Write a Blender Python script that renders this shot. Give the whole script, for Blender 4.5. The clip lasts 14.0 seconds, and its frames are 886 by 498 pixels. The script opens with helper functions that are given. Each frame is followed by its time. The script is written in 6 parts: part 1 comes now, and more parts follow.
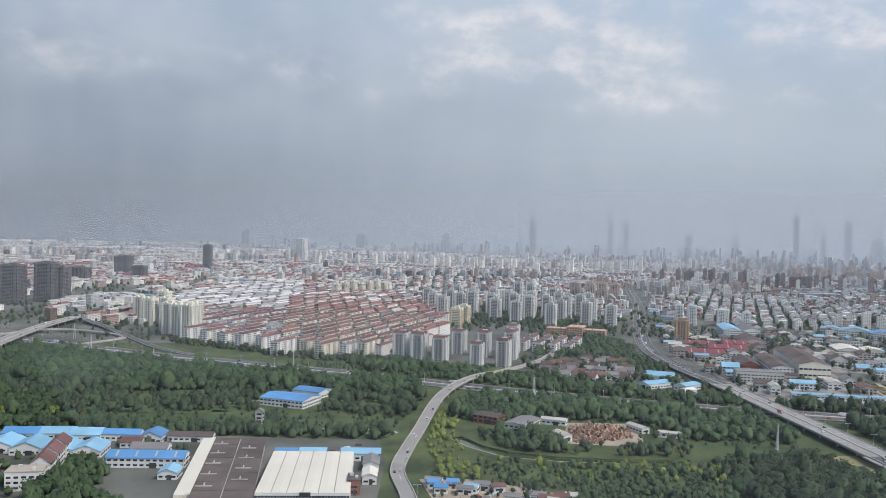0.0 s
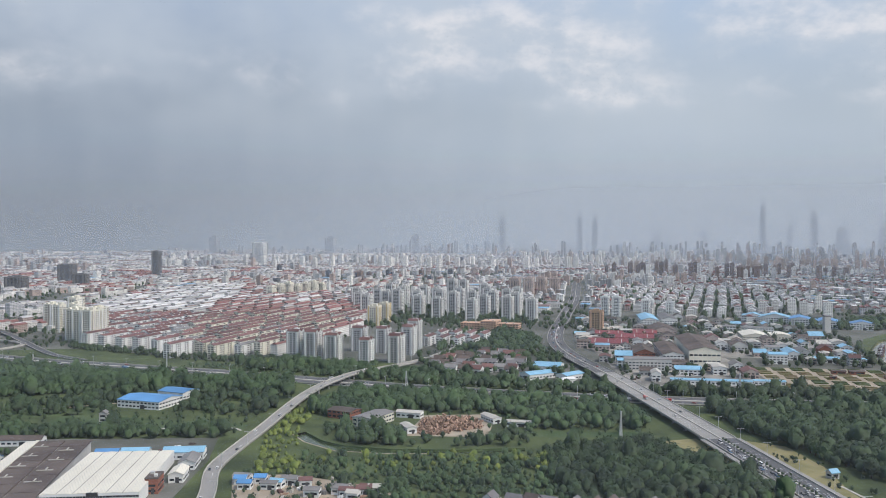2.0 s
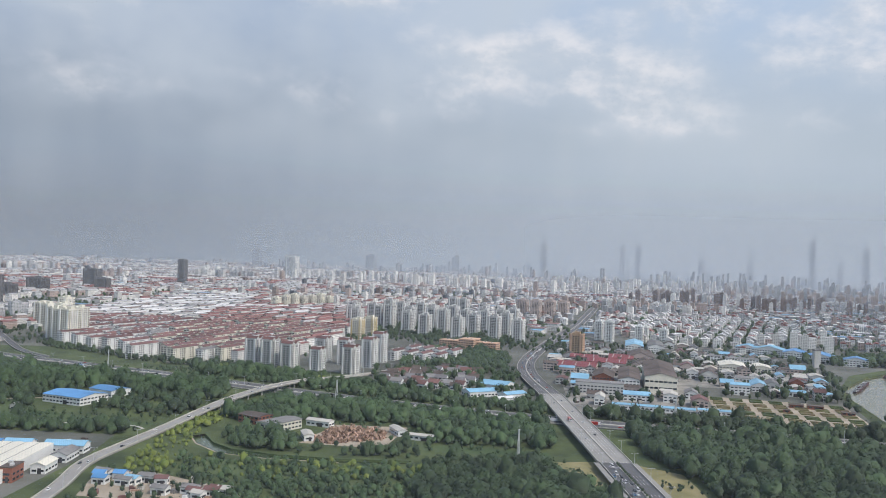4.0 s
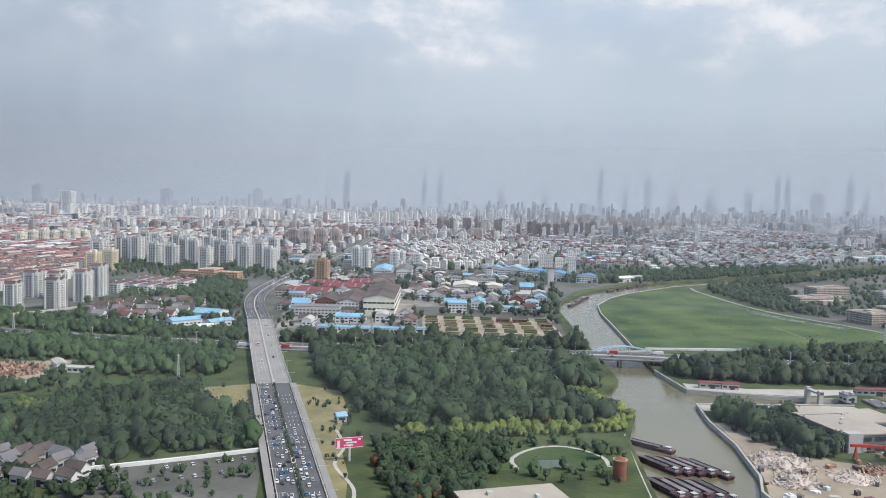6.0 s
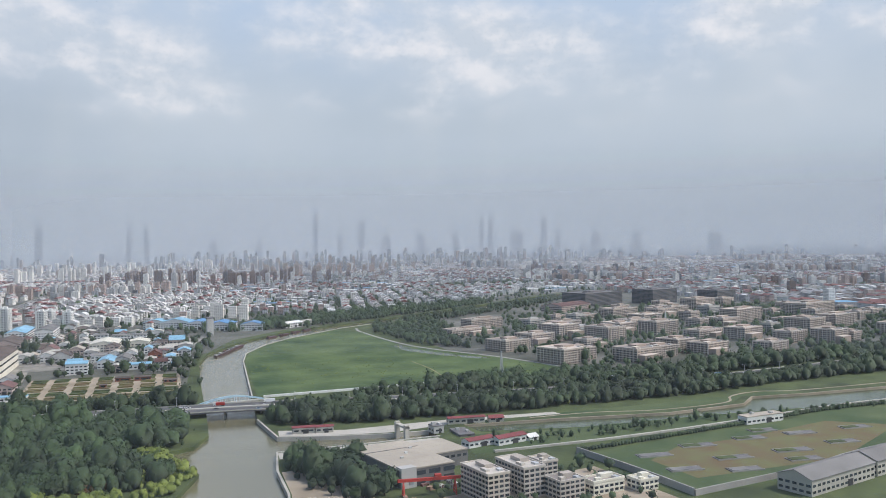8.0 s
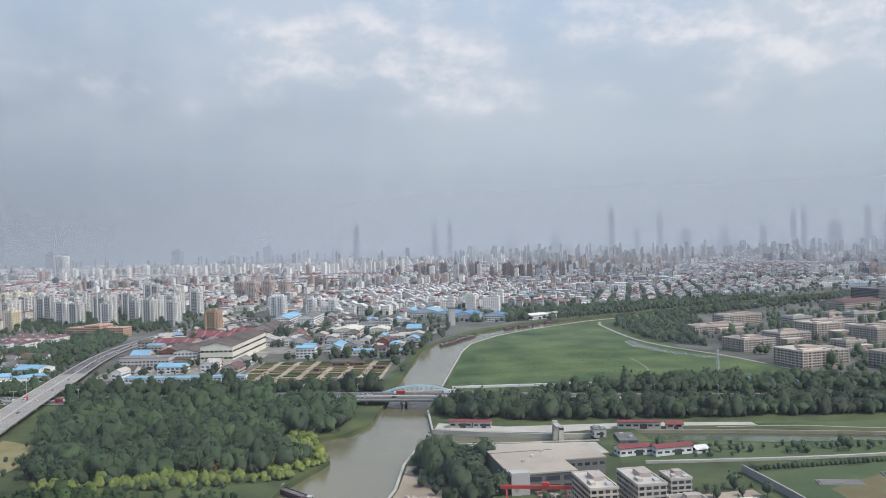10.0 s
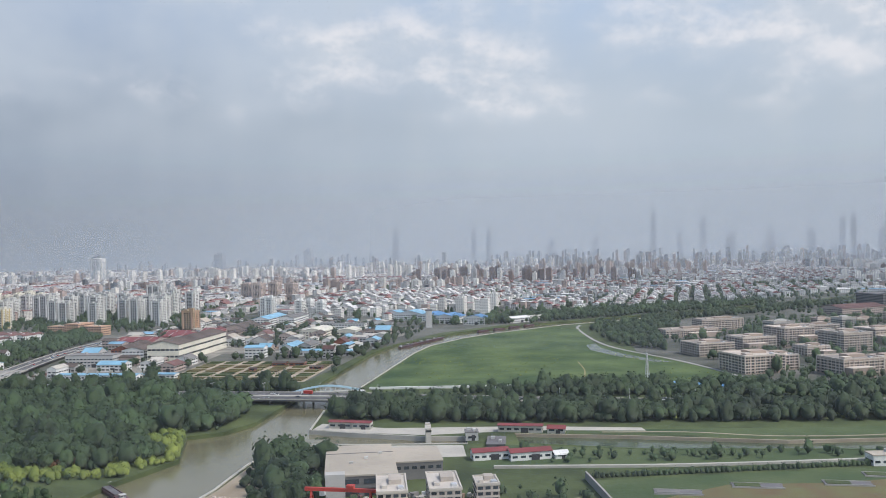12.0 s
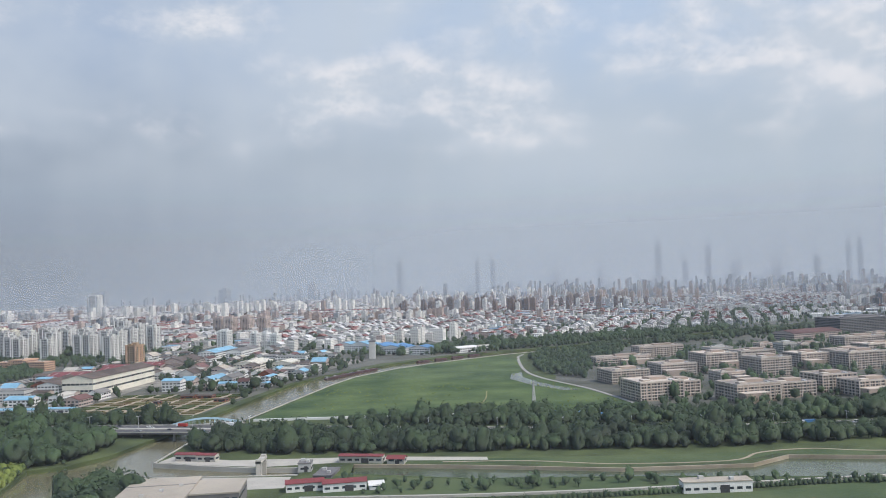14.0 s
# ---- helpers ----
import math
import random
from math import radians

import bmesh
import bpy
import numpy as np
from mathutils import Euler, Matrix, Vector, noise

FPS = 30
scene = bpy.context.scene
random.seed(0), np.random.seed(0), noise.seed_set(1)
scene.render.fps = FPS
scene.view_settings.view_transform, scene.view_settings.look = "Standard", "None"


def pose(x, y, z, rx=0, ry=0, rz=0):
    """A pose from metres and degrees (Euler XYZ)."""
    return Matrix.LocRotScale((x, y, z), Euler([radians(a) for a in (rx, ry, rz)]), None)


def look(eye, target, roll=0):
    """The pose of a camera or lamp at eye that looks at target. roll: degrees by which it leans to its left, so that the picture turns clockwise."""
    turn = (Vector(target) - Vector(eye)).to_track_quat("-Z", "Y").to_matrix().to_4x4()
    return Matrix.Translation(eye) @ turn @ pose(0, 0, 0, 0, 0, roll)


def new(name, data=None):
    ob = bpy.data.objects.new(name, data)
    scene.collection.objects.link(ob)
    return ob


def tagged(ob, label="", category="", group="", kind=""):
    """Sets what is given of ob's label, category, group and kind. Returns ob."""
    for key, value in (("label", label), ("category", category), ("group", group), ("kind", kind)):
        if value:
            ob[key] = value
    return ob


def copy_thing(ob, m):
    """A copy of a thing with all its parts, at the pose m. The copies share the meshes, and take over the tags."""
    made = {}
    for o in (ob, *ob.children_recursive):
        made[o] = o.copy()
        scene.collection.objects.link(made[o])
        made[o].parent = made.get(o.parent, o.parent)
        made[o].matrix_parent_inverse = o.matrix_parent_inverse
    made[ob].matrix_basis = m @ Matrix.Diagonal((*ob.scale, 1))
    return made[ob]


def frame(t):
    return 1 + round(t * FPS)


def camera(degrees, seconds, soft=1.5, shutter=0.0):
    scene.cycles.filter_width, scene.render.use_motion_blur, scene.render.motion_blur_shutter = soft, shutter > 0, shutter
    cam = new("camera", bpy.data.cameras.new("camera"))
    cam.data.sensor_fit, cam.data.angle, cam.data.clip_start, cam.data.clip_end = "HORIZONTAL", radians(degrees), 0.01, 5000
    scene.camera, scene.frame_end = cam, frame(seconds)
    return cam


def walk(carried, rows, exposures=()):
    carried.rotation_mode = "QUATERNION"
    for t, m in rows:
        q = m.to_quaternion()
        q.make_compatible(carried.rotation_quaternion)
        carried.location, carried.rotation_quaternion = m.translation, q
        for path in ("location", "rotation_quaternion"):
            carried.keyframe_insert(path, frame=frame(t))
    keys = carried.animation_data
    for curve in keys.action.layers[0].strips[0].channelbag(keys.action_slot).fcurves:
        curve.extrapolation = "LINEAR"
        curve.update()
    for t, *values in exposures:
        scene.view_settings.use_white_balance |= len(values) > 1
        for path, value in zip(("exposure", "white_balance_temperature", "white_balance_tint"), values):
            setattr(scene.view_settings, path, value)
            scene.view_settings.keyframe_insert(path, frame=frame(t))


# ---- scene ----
cam = camera(53.9, 14.0, 0.9)
PATH = [
    (0, (0.51, 1.053, 107.654), (0.505, 3.052, 107.607), 1.5),
    (0.5, (19.172, 2.612, 106.516), (19.2, 4.611, 106.453), 1.0),
    (1, (38.035, 4.9, 105.245), (38.098, 6.898, 105.18), 0.6),
    (1.5, (56.478, 5.881, 103.842), (56.547, 7.878, 103.785), 0.3),
    (2, (75.487, 7.269, 102.924), (75.516, 9.269, 102.881), -0.1),
    (2.2, (82.978, 7.723, 102.505), (82.942, 9.722, 102.463), -0.3),
    (4.3, (162.447, 15.319, 96.317), (162.351, 17.316, 96.327), 2.4),
    (4.5, (169.735, 15.844, 95.871), (169.779, 17.843, 95.855), 1.8),
    (5, (188.955, 17.203, 94.333), (189.152, 19.192, 94.257), 1.6),
    (5.5, (208.354, 20.003, 93.072), (208.581, 21.986, 92.956), 1.5),
    (6, (227.434, 23.7, 91.718), (227.746, 25.672, 91.585), 1.4),
    (6.5, (246.311, 24.237, 90.299), (246.887, 26.15, 90.204), 1.9),
    (7, (265.072, 26.388, 89.291), (265.844, 28.232, 89.262), 0.4),
    (7.5, (283.553, 27.258, 88.344), (284.412, 29.064, 88.33), -1.4),
    (8, (302.119, 28.569, 87.253), (303.01, 30.359, 87.232), -1.0),
    (8.5, (320.235, 31.209, 85.989), (320.914, 33.09, 85.962), -0.9),
    (9, (338.503, 34.069, 84.789), (338.886, 36.032, 84.769), -1.0),
    (9.2, (345.441, 34.438, 84.229), (345.763, 36.412, 84.211), -1.0),
    (11.5, (429.477, 38.773, 77.381), (429.625, 40.768, 77.364), -1.7),
    (12, (448.692, 41.6, 75.67), (448.784, 43.598, 75.667), -1.3),
    (12.5, (466.959, 42.59, 74.416), (467.025, 44.589, 74.431), -1.1),
    (13, (484.798, 42.988, 73.255), (484.844, 44.988, 73.288), -2.0),
    (13.5, (503.347, 42.7, 72.286), (503.389, 44.699, 72.332), -2.3),
    (14, (521.732, 43.553, 71.268), (521.782, 45.551, 71.34), -2.2),
]
walk(cam, [(t, look(eye, target, roll)) for t, eye, target, roll in PATH], [(0, -0.08), (2.2, -0.06), (4.5, 0.0), (6, 0.14), (7, 0.09), (8.5, 0.02), (14, 0.0)])

# ---- light ----
SUN_AZ, SUN_EL = math.radians(122), math.radians(54)
world = bpy.data.worlds.new("world")
scene.world = world
world.use_nodes = True
wn = world.node_tree.nodes
sky = wn.new("ShaderNodeTexSky")
sky.sky_type = "NISHITA"
sky.sun_disc = False
sky.sun_elevation, sky.sun_rotation = SUN_EL, SUN_AZ
sky.air_density, sky.dust_density = 1.2, 2.2
wn["Background"].inputs["Strength"].default_value = 0.165
world.node_tree.links.new(sky.outputs[0], wn["Background"].inputs["Color"])
sun = new("sun", bpy.data.lights.new("sun", "SUN"))
sun.data.energy, sun.data.angle, sun.data.color = 2.45, math.radians(0.5), (1.0, 0.95, 0.88)
sun_dir = Vector((math.sin(SUN_AZ) * math.cos(SUN_EL), math.cos(SUN_AZ) * math.cos(SUN_EL), math.sin(SUN_EL)))
sun.matrix_world = look(sun_dir * 900, (0, 0, 0))
scene.view_settings.exposure = 0.0

# ---- materials ----


def rgba(c):
    return (c[0], c[1], c[2], 1.0)


def mat(name, rgb, rough=0.85, var=0.25, scale=0.15, fine=2.0, rgb2=None, metal=0.0, island=0.0, obj=0.0, bump=0.0, stripe=0.0, facade=0.0, soft=0.0):
    """A surface with variation at two scales; island or obj: how far single pieces differ; stripe: ribs, in metres; facade: storey height of a far wall."""
    m = bpy.data.materials.new(name)
    m.use_nodes = True
    nt = m.node_tree
    n, link = nt.nodes, nt.links.new
    bsdf = n["Principled BSDF"]
    bsdf.inputs["Roughness"].default_value = rough
    bsdf.inputs["Metallic"].default_value = metal
    geo = n.new("ShaderNodeNewGeometry")

    def noise_at(s, d):
        t = n.new("ShaderNodeTexNoise")
        t.inputs["Scale"].default_value, t.inputs["Detail"].default_value = s, d
        link(geo.outputs["Position"], t.inputs["Vector"])
        return t.outputs["Fac"]

    def math_node(op, a, b):
        t = n.new("ShaderNodeMath")
        t.operation = op
        for i, v in enumerate((a, b)):
            if isinstance(v, (int, float)):
                t.inputs[i].default_value = v
            else:
                link(v, t.inputs[i])
        return t.outputs[0]

    big, small = noise_at(scale, 4.0), noise_at(fine, 3.0)
    ramp = n.new("ShaderNodeValToRGB")
    ramp.color_ramp.elements[0].position, ramp.color_ramp.elements[1].position = 0.3, 0.7
    ramp.color_ramp.elements[0].color = rgba([c * (1 - var) for c in rgb])
    ramp.color_ramp.elements[1].color = rgba(rgb2 or [min(1, c * (1 + var)) for c in rgb])
    link(big, ramp.inputs[0])
    value = math_node("ADD", math_node("MULTIPLY", small, 0.6 * var + 0.1), 1 - 0.3 * var - 0.05)
    if island:
        value = math_node("MULTIPLY", value, math_node("ADD", math_node("MULTIPLY", geo.outputs["Random Per Island"], 2 * island), 1 - island))
    if obj:
        info = n.new("ShaderNodeObjectInfo")
        value = math_node("MULTIPLY", value, math_node("ADD", math_node("MULTIPLY", info.outputs["Random"], 2 * obj), 1 - obj))
    if stripe or facade:
        sep = n.new("ShaderNodeSeparateXYZ")
        link(geo.outputs["Position"], sep.inputs[0])
        along = math_node("ADD", math_node("MULTIPLY", sep.outputs[0], 1.26), math_node("MULTIPLY", sep.outputs[1], 0.64))
    if stripe:
        s = math_node("SINE", math_node("MULTIPLY", along, 6.283 / stripe), 0)
        value = math_node("MULTIPLY", value, math_node("ADD", math_node("MULTIPLY", s, 0.05), 0.97))
    if facade:
        a = math_node("GREATER_THAN", math_node("FRACT", math_node("MULTIPLY", sep.outputs[2], 1 / facade), 0), 0.48)
        b = math_node("GREATER_THAN", math_node("FRACT", math_node("MULTIPLY", along, 0.42), 0), 0.42)
        win = math_node("MULTIPLY", a, b)
        value = math_node("MULTIPLY", value, math_node("SUBTRACT", 1.0, math_node("MULTIPLY", win, 0.62)))
    mul = n.new("ShaderNodeVectorMath")
    mul.operation = "SCALE"
    link(ramp.outputs[0], mul.inputs[0])
    link(value, mul.inputs["Scale"])
    link(mul.outputs[0], bsdf.inputs["Base Color"])
    if soft:
        up, half = n.new("ShaderNodeVectorMath"), n.new("ShaderNodeVectorMath")
        up.operation, half.operation = "ADD", "NORMALIZE"
        up.inputs[1].default_value = (0, 0, soft)
        link(geo.outputs["Normal"], up.inputs[0])
        link(up.outputs[0], half.inputs[0])
        link(half.outputs[0], bsdf.inputs["Normal"])
    if bump:
        b = n.new("ShaderNodeBump")
        b.inputs["Strength"].default_value, b.inputs["Distance"].default_value = 0.6, bump
        link(small, b.inputs["Height"])
        link(b.outputs[0], bsdf.inputs["Normal"])
    return m


M = dict(
    ground=mat("ground_grass", (0.05, 0.078, 0.026), 0.95, 0.4, 0.05, 0.5, rgb2=(0.095, 0.125, 0.042), bump=0.3),
    town=mat("town_ground", (0.075, 0.088, 0.062), 0.95, 0.4, 0.02, 0.4, rgb2=(0.17, 0.17, 0.15)),
    lawn=mat("lawn", (0.046, 0.102, 0.032), 0.95, 0.35, 0.03, 0.6, rgb2=(0.100, 0.130, 0.052), bump=0.3),
    drylawn=mat("dry_lawn", (0.22, 0.21, 0.085), 0.95, 0.2, 0.08, 1.0, rgb2=(0.30, 0.26, 0.13)),
    dirt=mat("dirt", (0.33, 0.27, 0.19), 0.95, 0.25, 0.06, 0.8, rgb2=(0.42, 0.36, 0.28)),
    earth=mat("brown_earth", (0.20, 0.14, 0.075), 0.95, 0.3, 0.08, 0.9, rgb2=(0.14, 0.15, 0.06)),
    concrete=mat("concrete", (0.34, 0.33, 0.31), 0.9, 0.12, 0.1, 1.5, bump=0.02),
    pale=mat("pale_concrete", (0.45, 0.43, 0.385), 0.9, 0.12, 0.1, 1.5),
    asphalt=mat("asphalt", (0.105, 0.105, 0.108), 0.9, 0.2, 0.1, 1.5),
    road_pale=mat("concrete_road", (0.29, 0.28, 0.26), 0.9, 0.12, 0.08, 1.0),
    white=mat("white_paint", (0.72, 0.72, 0.70), 0.7, 0.08, 0.1, 1.5, island=0.06),
    cream=mat("cream_render", (0.70, 0.67, 0.57), 0.8, 0.1, 0.1, 1.5, obj=0.08),
    creamroof=mat("cream_metal_roof", (0.72, 0.68, 0.57), 0.55, 0.07, 0.05, 0.6, stripe=1.6, island=0.04),
    yellow=mat("yellow_render", (0.62, 0.48, 0.25), 0.85, 0.1, 0.1, 1.5),
    grey=mat("grey_render", (0.48, 0.475, 0.46), 0.85, 0.12, 0.1, 1.5, obj=0.12),
    pinkgrey=mat("pink_grey_render", (0.46, 0.38, 0.34), 0.85, 0.12, 0.1, 1.5, obj=0.12),
    darkgrey=mat("dark_grey_render", (0.16, 0.155, 0.16), 0.8, 0.15, 0.1, 1.5),
    redroof=mat("red_clay_roof", (0.140, 0.075, 0.072), 0.85, 0.2, 0.05, 1.5, rgb2=(0.19, 0.10, 0.09), island=0.15, obj=0.25, bump=0.04),
    redmetal=mat("red_metal_roof", (0.22, 0.05, 0.052), 0.6, 0.12, 0.08, 1.0, stripe=1.4),
    blueroof=mat("blue_metal_roof", (0.10, 0.27, 0.52), 0.5, 0.14, 0.08, 1.0, stripe=1.2, obj=0.15),
    cyanroof=mat("faded_blue_metal_roof", (0.24, 0.46, 0.62), 0.55, 0.14, 0.08, 1.0, stripe=1.2, obj=0.12),
    brownroof=mat("brown_felt_roof", (0.095, 0.075, 0.068), 0.9, 0.3, 0.06, 0.8, rgb2=(0.15, 0.12, 0.105)),
    greyroof=mat("grey_roof", (0.20, 0.195, 0.19), 0.85, 0.15, 0.08, 1.0, obj=0.15),
    tanroof=mat("pale_tan_roof", (0.42, 0.375, 0.31), 0.85, 0.12, 0.07, 0.8),
    orange=mat("orange_render", (0.56, 0.36, 0.25), 0.85, 0.12, 0.1, 1.5),
    tan=mat("tan_render", (0.42, 0.30, 0.19), 0.85, 0.12, 0.1, 1.5),
    office=mat("brown_stone", (0.40, 0.325, 0.27), 0.8, 0.1, 0.1, 1.2, obj=0.12),
    officeband=mat("pale_stone", (0.56, 0.49, 0.43), 0.8, 0.08, 0.1, 1.2, obj=0.08),
    works=mat("works_yard", (0.19, 0.185, 0.165), 0.95, 0.4, 0.05, 0.6, rgb2=(0.38, 0.36, 0.32)),
    dorm=mat("beige_render", (0.45, 0.40, 0.35), 0.85, 0.1, 0.1, 1.5, obj=0.1),
    dormband=mat("pale_render", (0.52, 0.48, 0.43), 0.85, 0.1, 0.1, 1.5),
    meadow=mat("rough_meadow", (0.040, 0.112, 0.027), 0.95, 0.5, 0.028, 0.22, rgb2=(0.108, 0.155, 0.050), bump=0.6),
    officeroof=mat("office_roof", (0.29, 0.26, 0.235), 0.9, 0.15, 0.1, 1.0, obj=0.15),
    brick=mat("brown_brick", (0.25, 0.10, 0.07), 0.9, 0.2, 0.15, 2.0),
    glass=mat("window_glass", (0.045, 0.055, 0.065), 0.25, 0.3, 0.3, 2.0, island=0.5),
    dark=mat("dark_metal", (0.04, 0.04, 0.045), 0.6, 0.2, 0.2, 2.0),
    steel=mat("galvanised_steel", (0.55, 0.56, 0.57), 0.5, 0.1, 0.2, 2.0, metal=0.3),
    paleblue=mat("pale_blue_steel", (0.38, 0.55, 0.66), 0.5, 0.08, 0.2, 2.0),
    red=mat("red_paint", (0.48, 0.05, 0.035), 0.6, 0.15, 0.2, 2.0),
    pink=mat("pink_sign", (0.62, 0.06, 0.18), 0.6, 0.08, 0.2, 2.0),
    rubble=mat("rubble", (0.52, 0.45, 0.39), 0.95, 0.2, 0.2, 1.5, island=0.13),
    scrap=mat("rusty_scrap", (0.30, 0.20, 0.145), 0.9, 0.35, 0.25, 1.5, island=0.55),
    hull=mat("barge_hull", (0.075, 0.035, 0.04), 0.7, 0.25, 0.3, 2.0, obj=0.2),
    hold=mat("barge_hatch", (0.15, 0.145, 0.15), 0.8, 0.3, 0.2, 1.5, obj=0.5),
    bark=mat("bark", (0.09, 0.065, 0.045), 0.95, 0.25, 1.0, 5.0),
    leaf=mat("leaves", (0.028, 0.055, 0.026), 0.75, 0.35, 0.07, 0.5, rgb2=(0.056, 0.098, 0.037), island=0.16, obj=0.25, soft=1.1),
    leaf_bright=mat("bright_leaves", (0.105, 0.155, 0.030), 0.7, 0.25, 0.13, 0.9, rgb2=(0.19, 0.23, 0.045), soft=1.0, island=0.16, obj=0.2),
    rust_leaf=mat("rust_leaves", (0.13, 0.06, 0.025), 0.8, 0.25, 0.05, 0.5, island=0.3),
    tyre=mat("tyre", (0.02, 0.02, 0.02), 0.9, 0.1),
    car_white=mat("white_car_paint", (0.75, 0.75, 0.75), 0.3, 0.05),
    car_dark=mat("dark_car_paint", (0.035, 0.04, 0.05), 0.3, 0.1, obj=0.4),
    car_grey=mat("silver_car_paint", (0.36, 0.37, 0.39), 0.3, 0.05, obj=0.3),
    car_red=mat("red_car_paint", (0.42, 0.04, 0.03), 0.3, 0.05),
    car_blue=mat("blue_car_paint", (0.05, 0.16, 0.32), 0.3, 0.05),
    w_white=mat("far_white_wall", (0.78, 0.76, 0.72), 0.85, 0.08, 0.05, 0.5, island=0.16, facade=1.75),
    w_pink=mat("far_pink_wall", (0.46, 0.37, 0.33), 0.85, 0.08, 0.05, 0.5, island=0.2, facade=1.75),
    w_grey=mat("far_grey_wall", (0.44, 0.445, 0.45), 0.85, 0.08, 0.05, 0.5, island=0.25, facade=1.75),
    w_brown=mat("far_brown_wall", (0.20, 0.15, 0.135), 0.85, 0.1, 0.05, 0.5, island=0.2, facade=1.75),
    w_dark=mat("far_dark_wall", (0.12, 0.13, 0.15), 0.5, 0.1, 0.05, 0.5, island=0.25, facade=1.75),
    r_red=mat("far_red_roof", (0.22, 0.105, 0.095), 0.9, 0.15, 0.03, 0.4, island=0.25),
    r_grey=mat("far_grey_roof", (0.34, 0.335, 0.33), 0.9, 0.15, 0.03, 0.4, island=0.3),
    r_white=mat("far_white_roof", (0.58, 0.57, 0.56), 0.9, 0.1, 0.03, 0.4, island=0.2),
    r_blue=mat("far_blue_roof", (0.16, 0.34, 0.52), 0.7, 0.1, 0.03, 0.4, island=0.25),
)


def water_mat(name, rgb, rough):
    m = bpy.data.materials.new(name)
    m.use_nodes = True
    n, link = m.node_tree.nodes, m.node_tree.links.new
    b = n["Principled BSDF"]
    b.inputs["Roughness"].default_value = rough
    geo, big = n.new("ShaderNodeNewGeometry"), n.new("ShaderNodeTexNoise")
    big.inputs["Scale"].default_value, big.inputs["Detail"].default_value = 0.02, 5
    ramp = n.new("ShaderNodeValToRGB")
    ramp.color_ramp.elements[0].color = rgba([c * 0.8 for c in rgb])
    ramp.color_ramp.elements[1].color = rgba([c * 1.15 for c in rgb])
    rip, bump = n.new("ShaderNodeTexNoise"), n.new("ShaderNodeBump")
    rip.inputs["Scale"].default_value, rip.inputs["Detail"].default_value = 0.9, 3
    bump.inputs["Strength"].default_value, bump.inputs["Distance"].default_value = 0.25, 0.12
    link(geo.outputs["Position"], big.inputs["Vector"])
    link(geo.outputs["Position"], rip.inputs["Vector"])
    link(big.outputs["Fac"], ramp.inputs[0])
    link(ramp.outputs[0], b.inputs["Base Color"])
    link(rip.outputs["Fac"], bump.inputs["Height"])
    link(bump.outputs[0], b.inputs["Normal"])
    return m


M["water"] = water_mat("muddy_river_water", (0.165, 0.155, 0.095), 0.16)
M["pond"] = water_mat("green_canal_water", (0.075, 0.10, 0.055), 0.2)


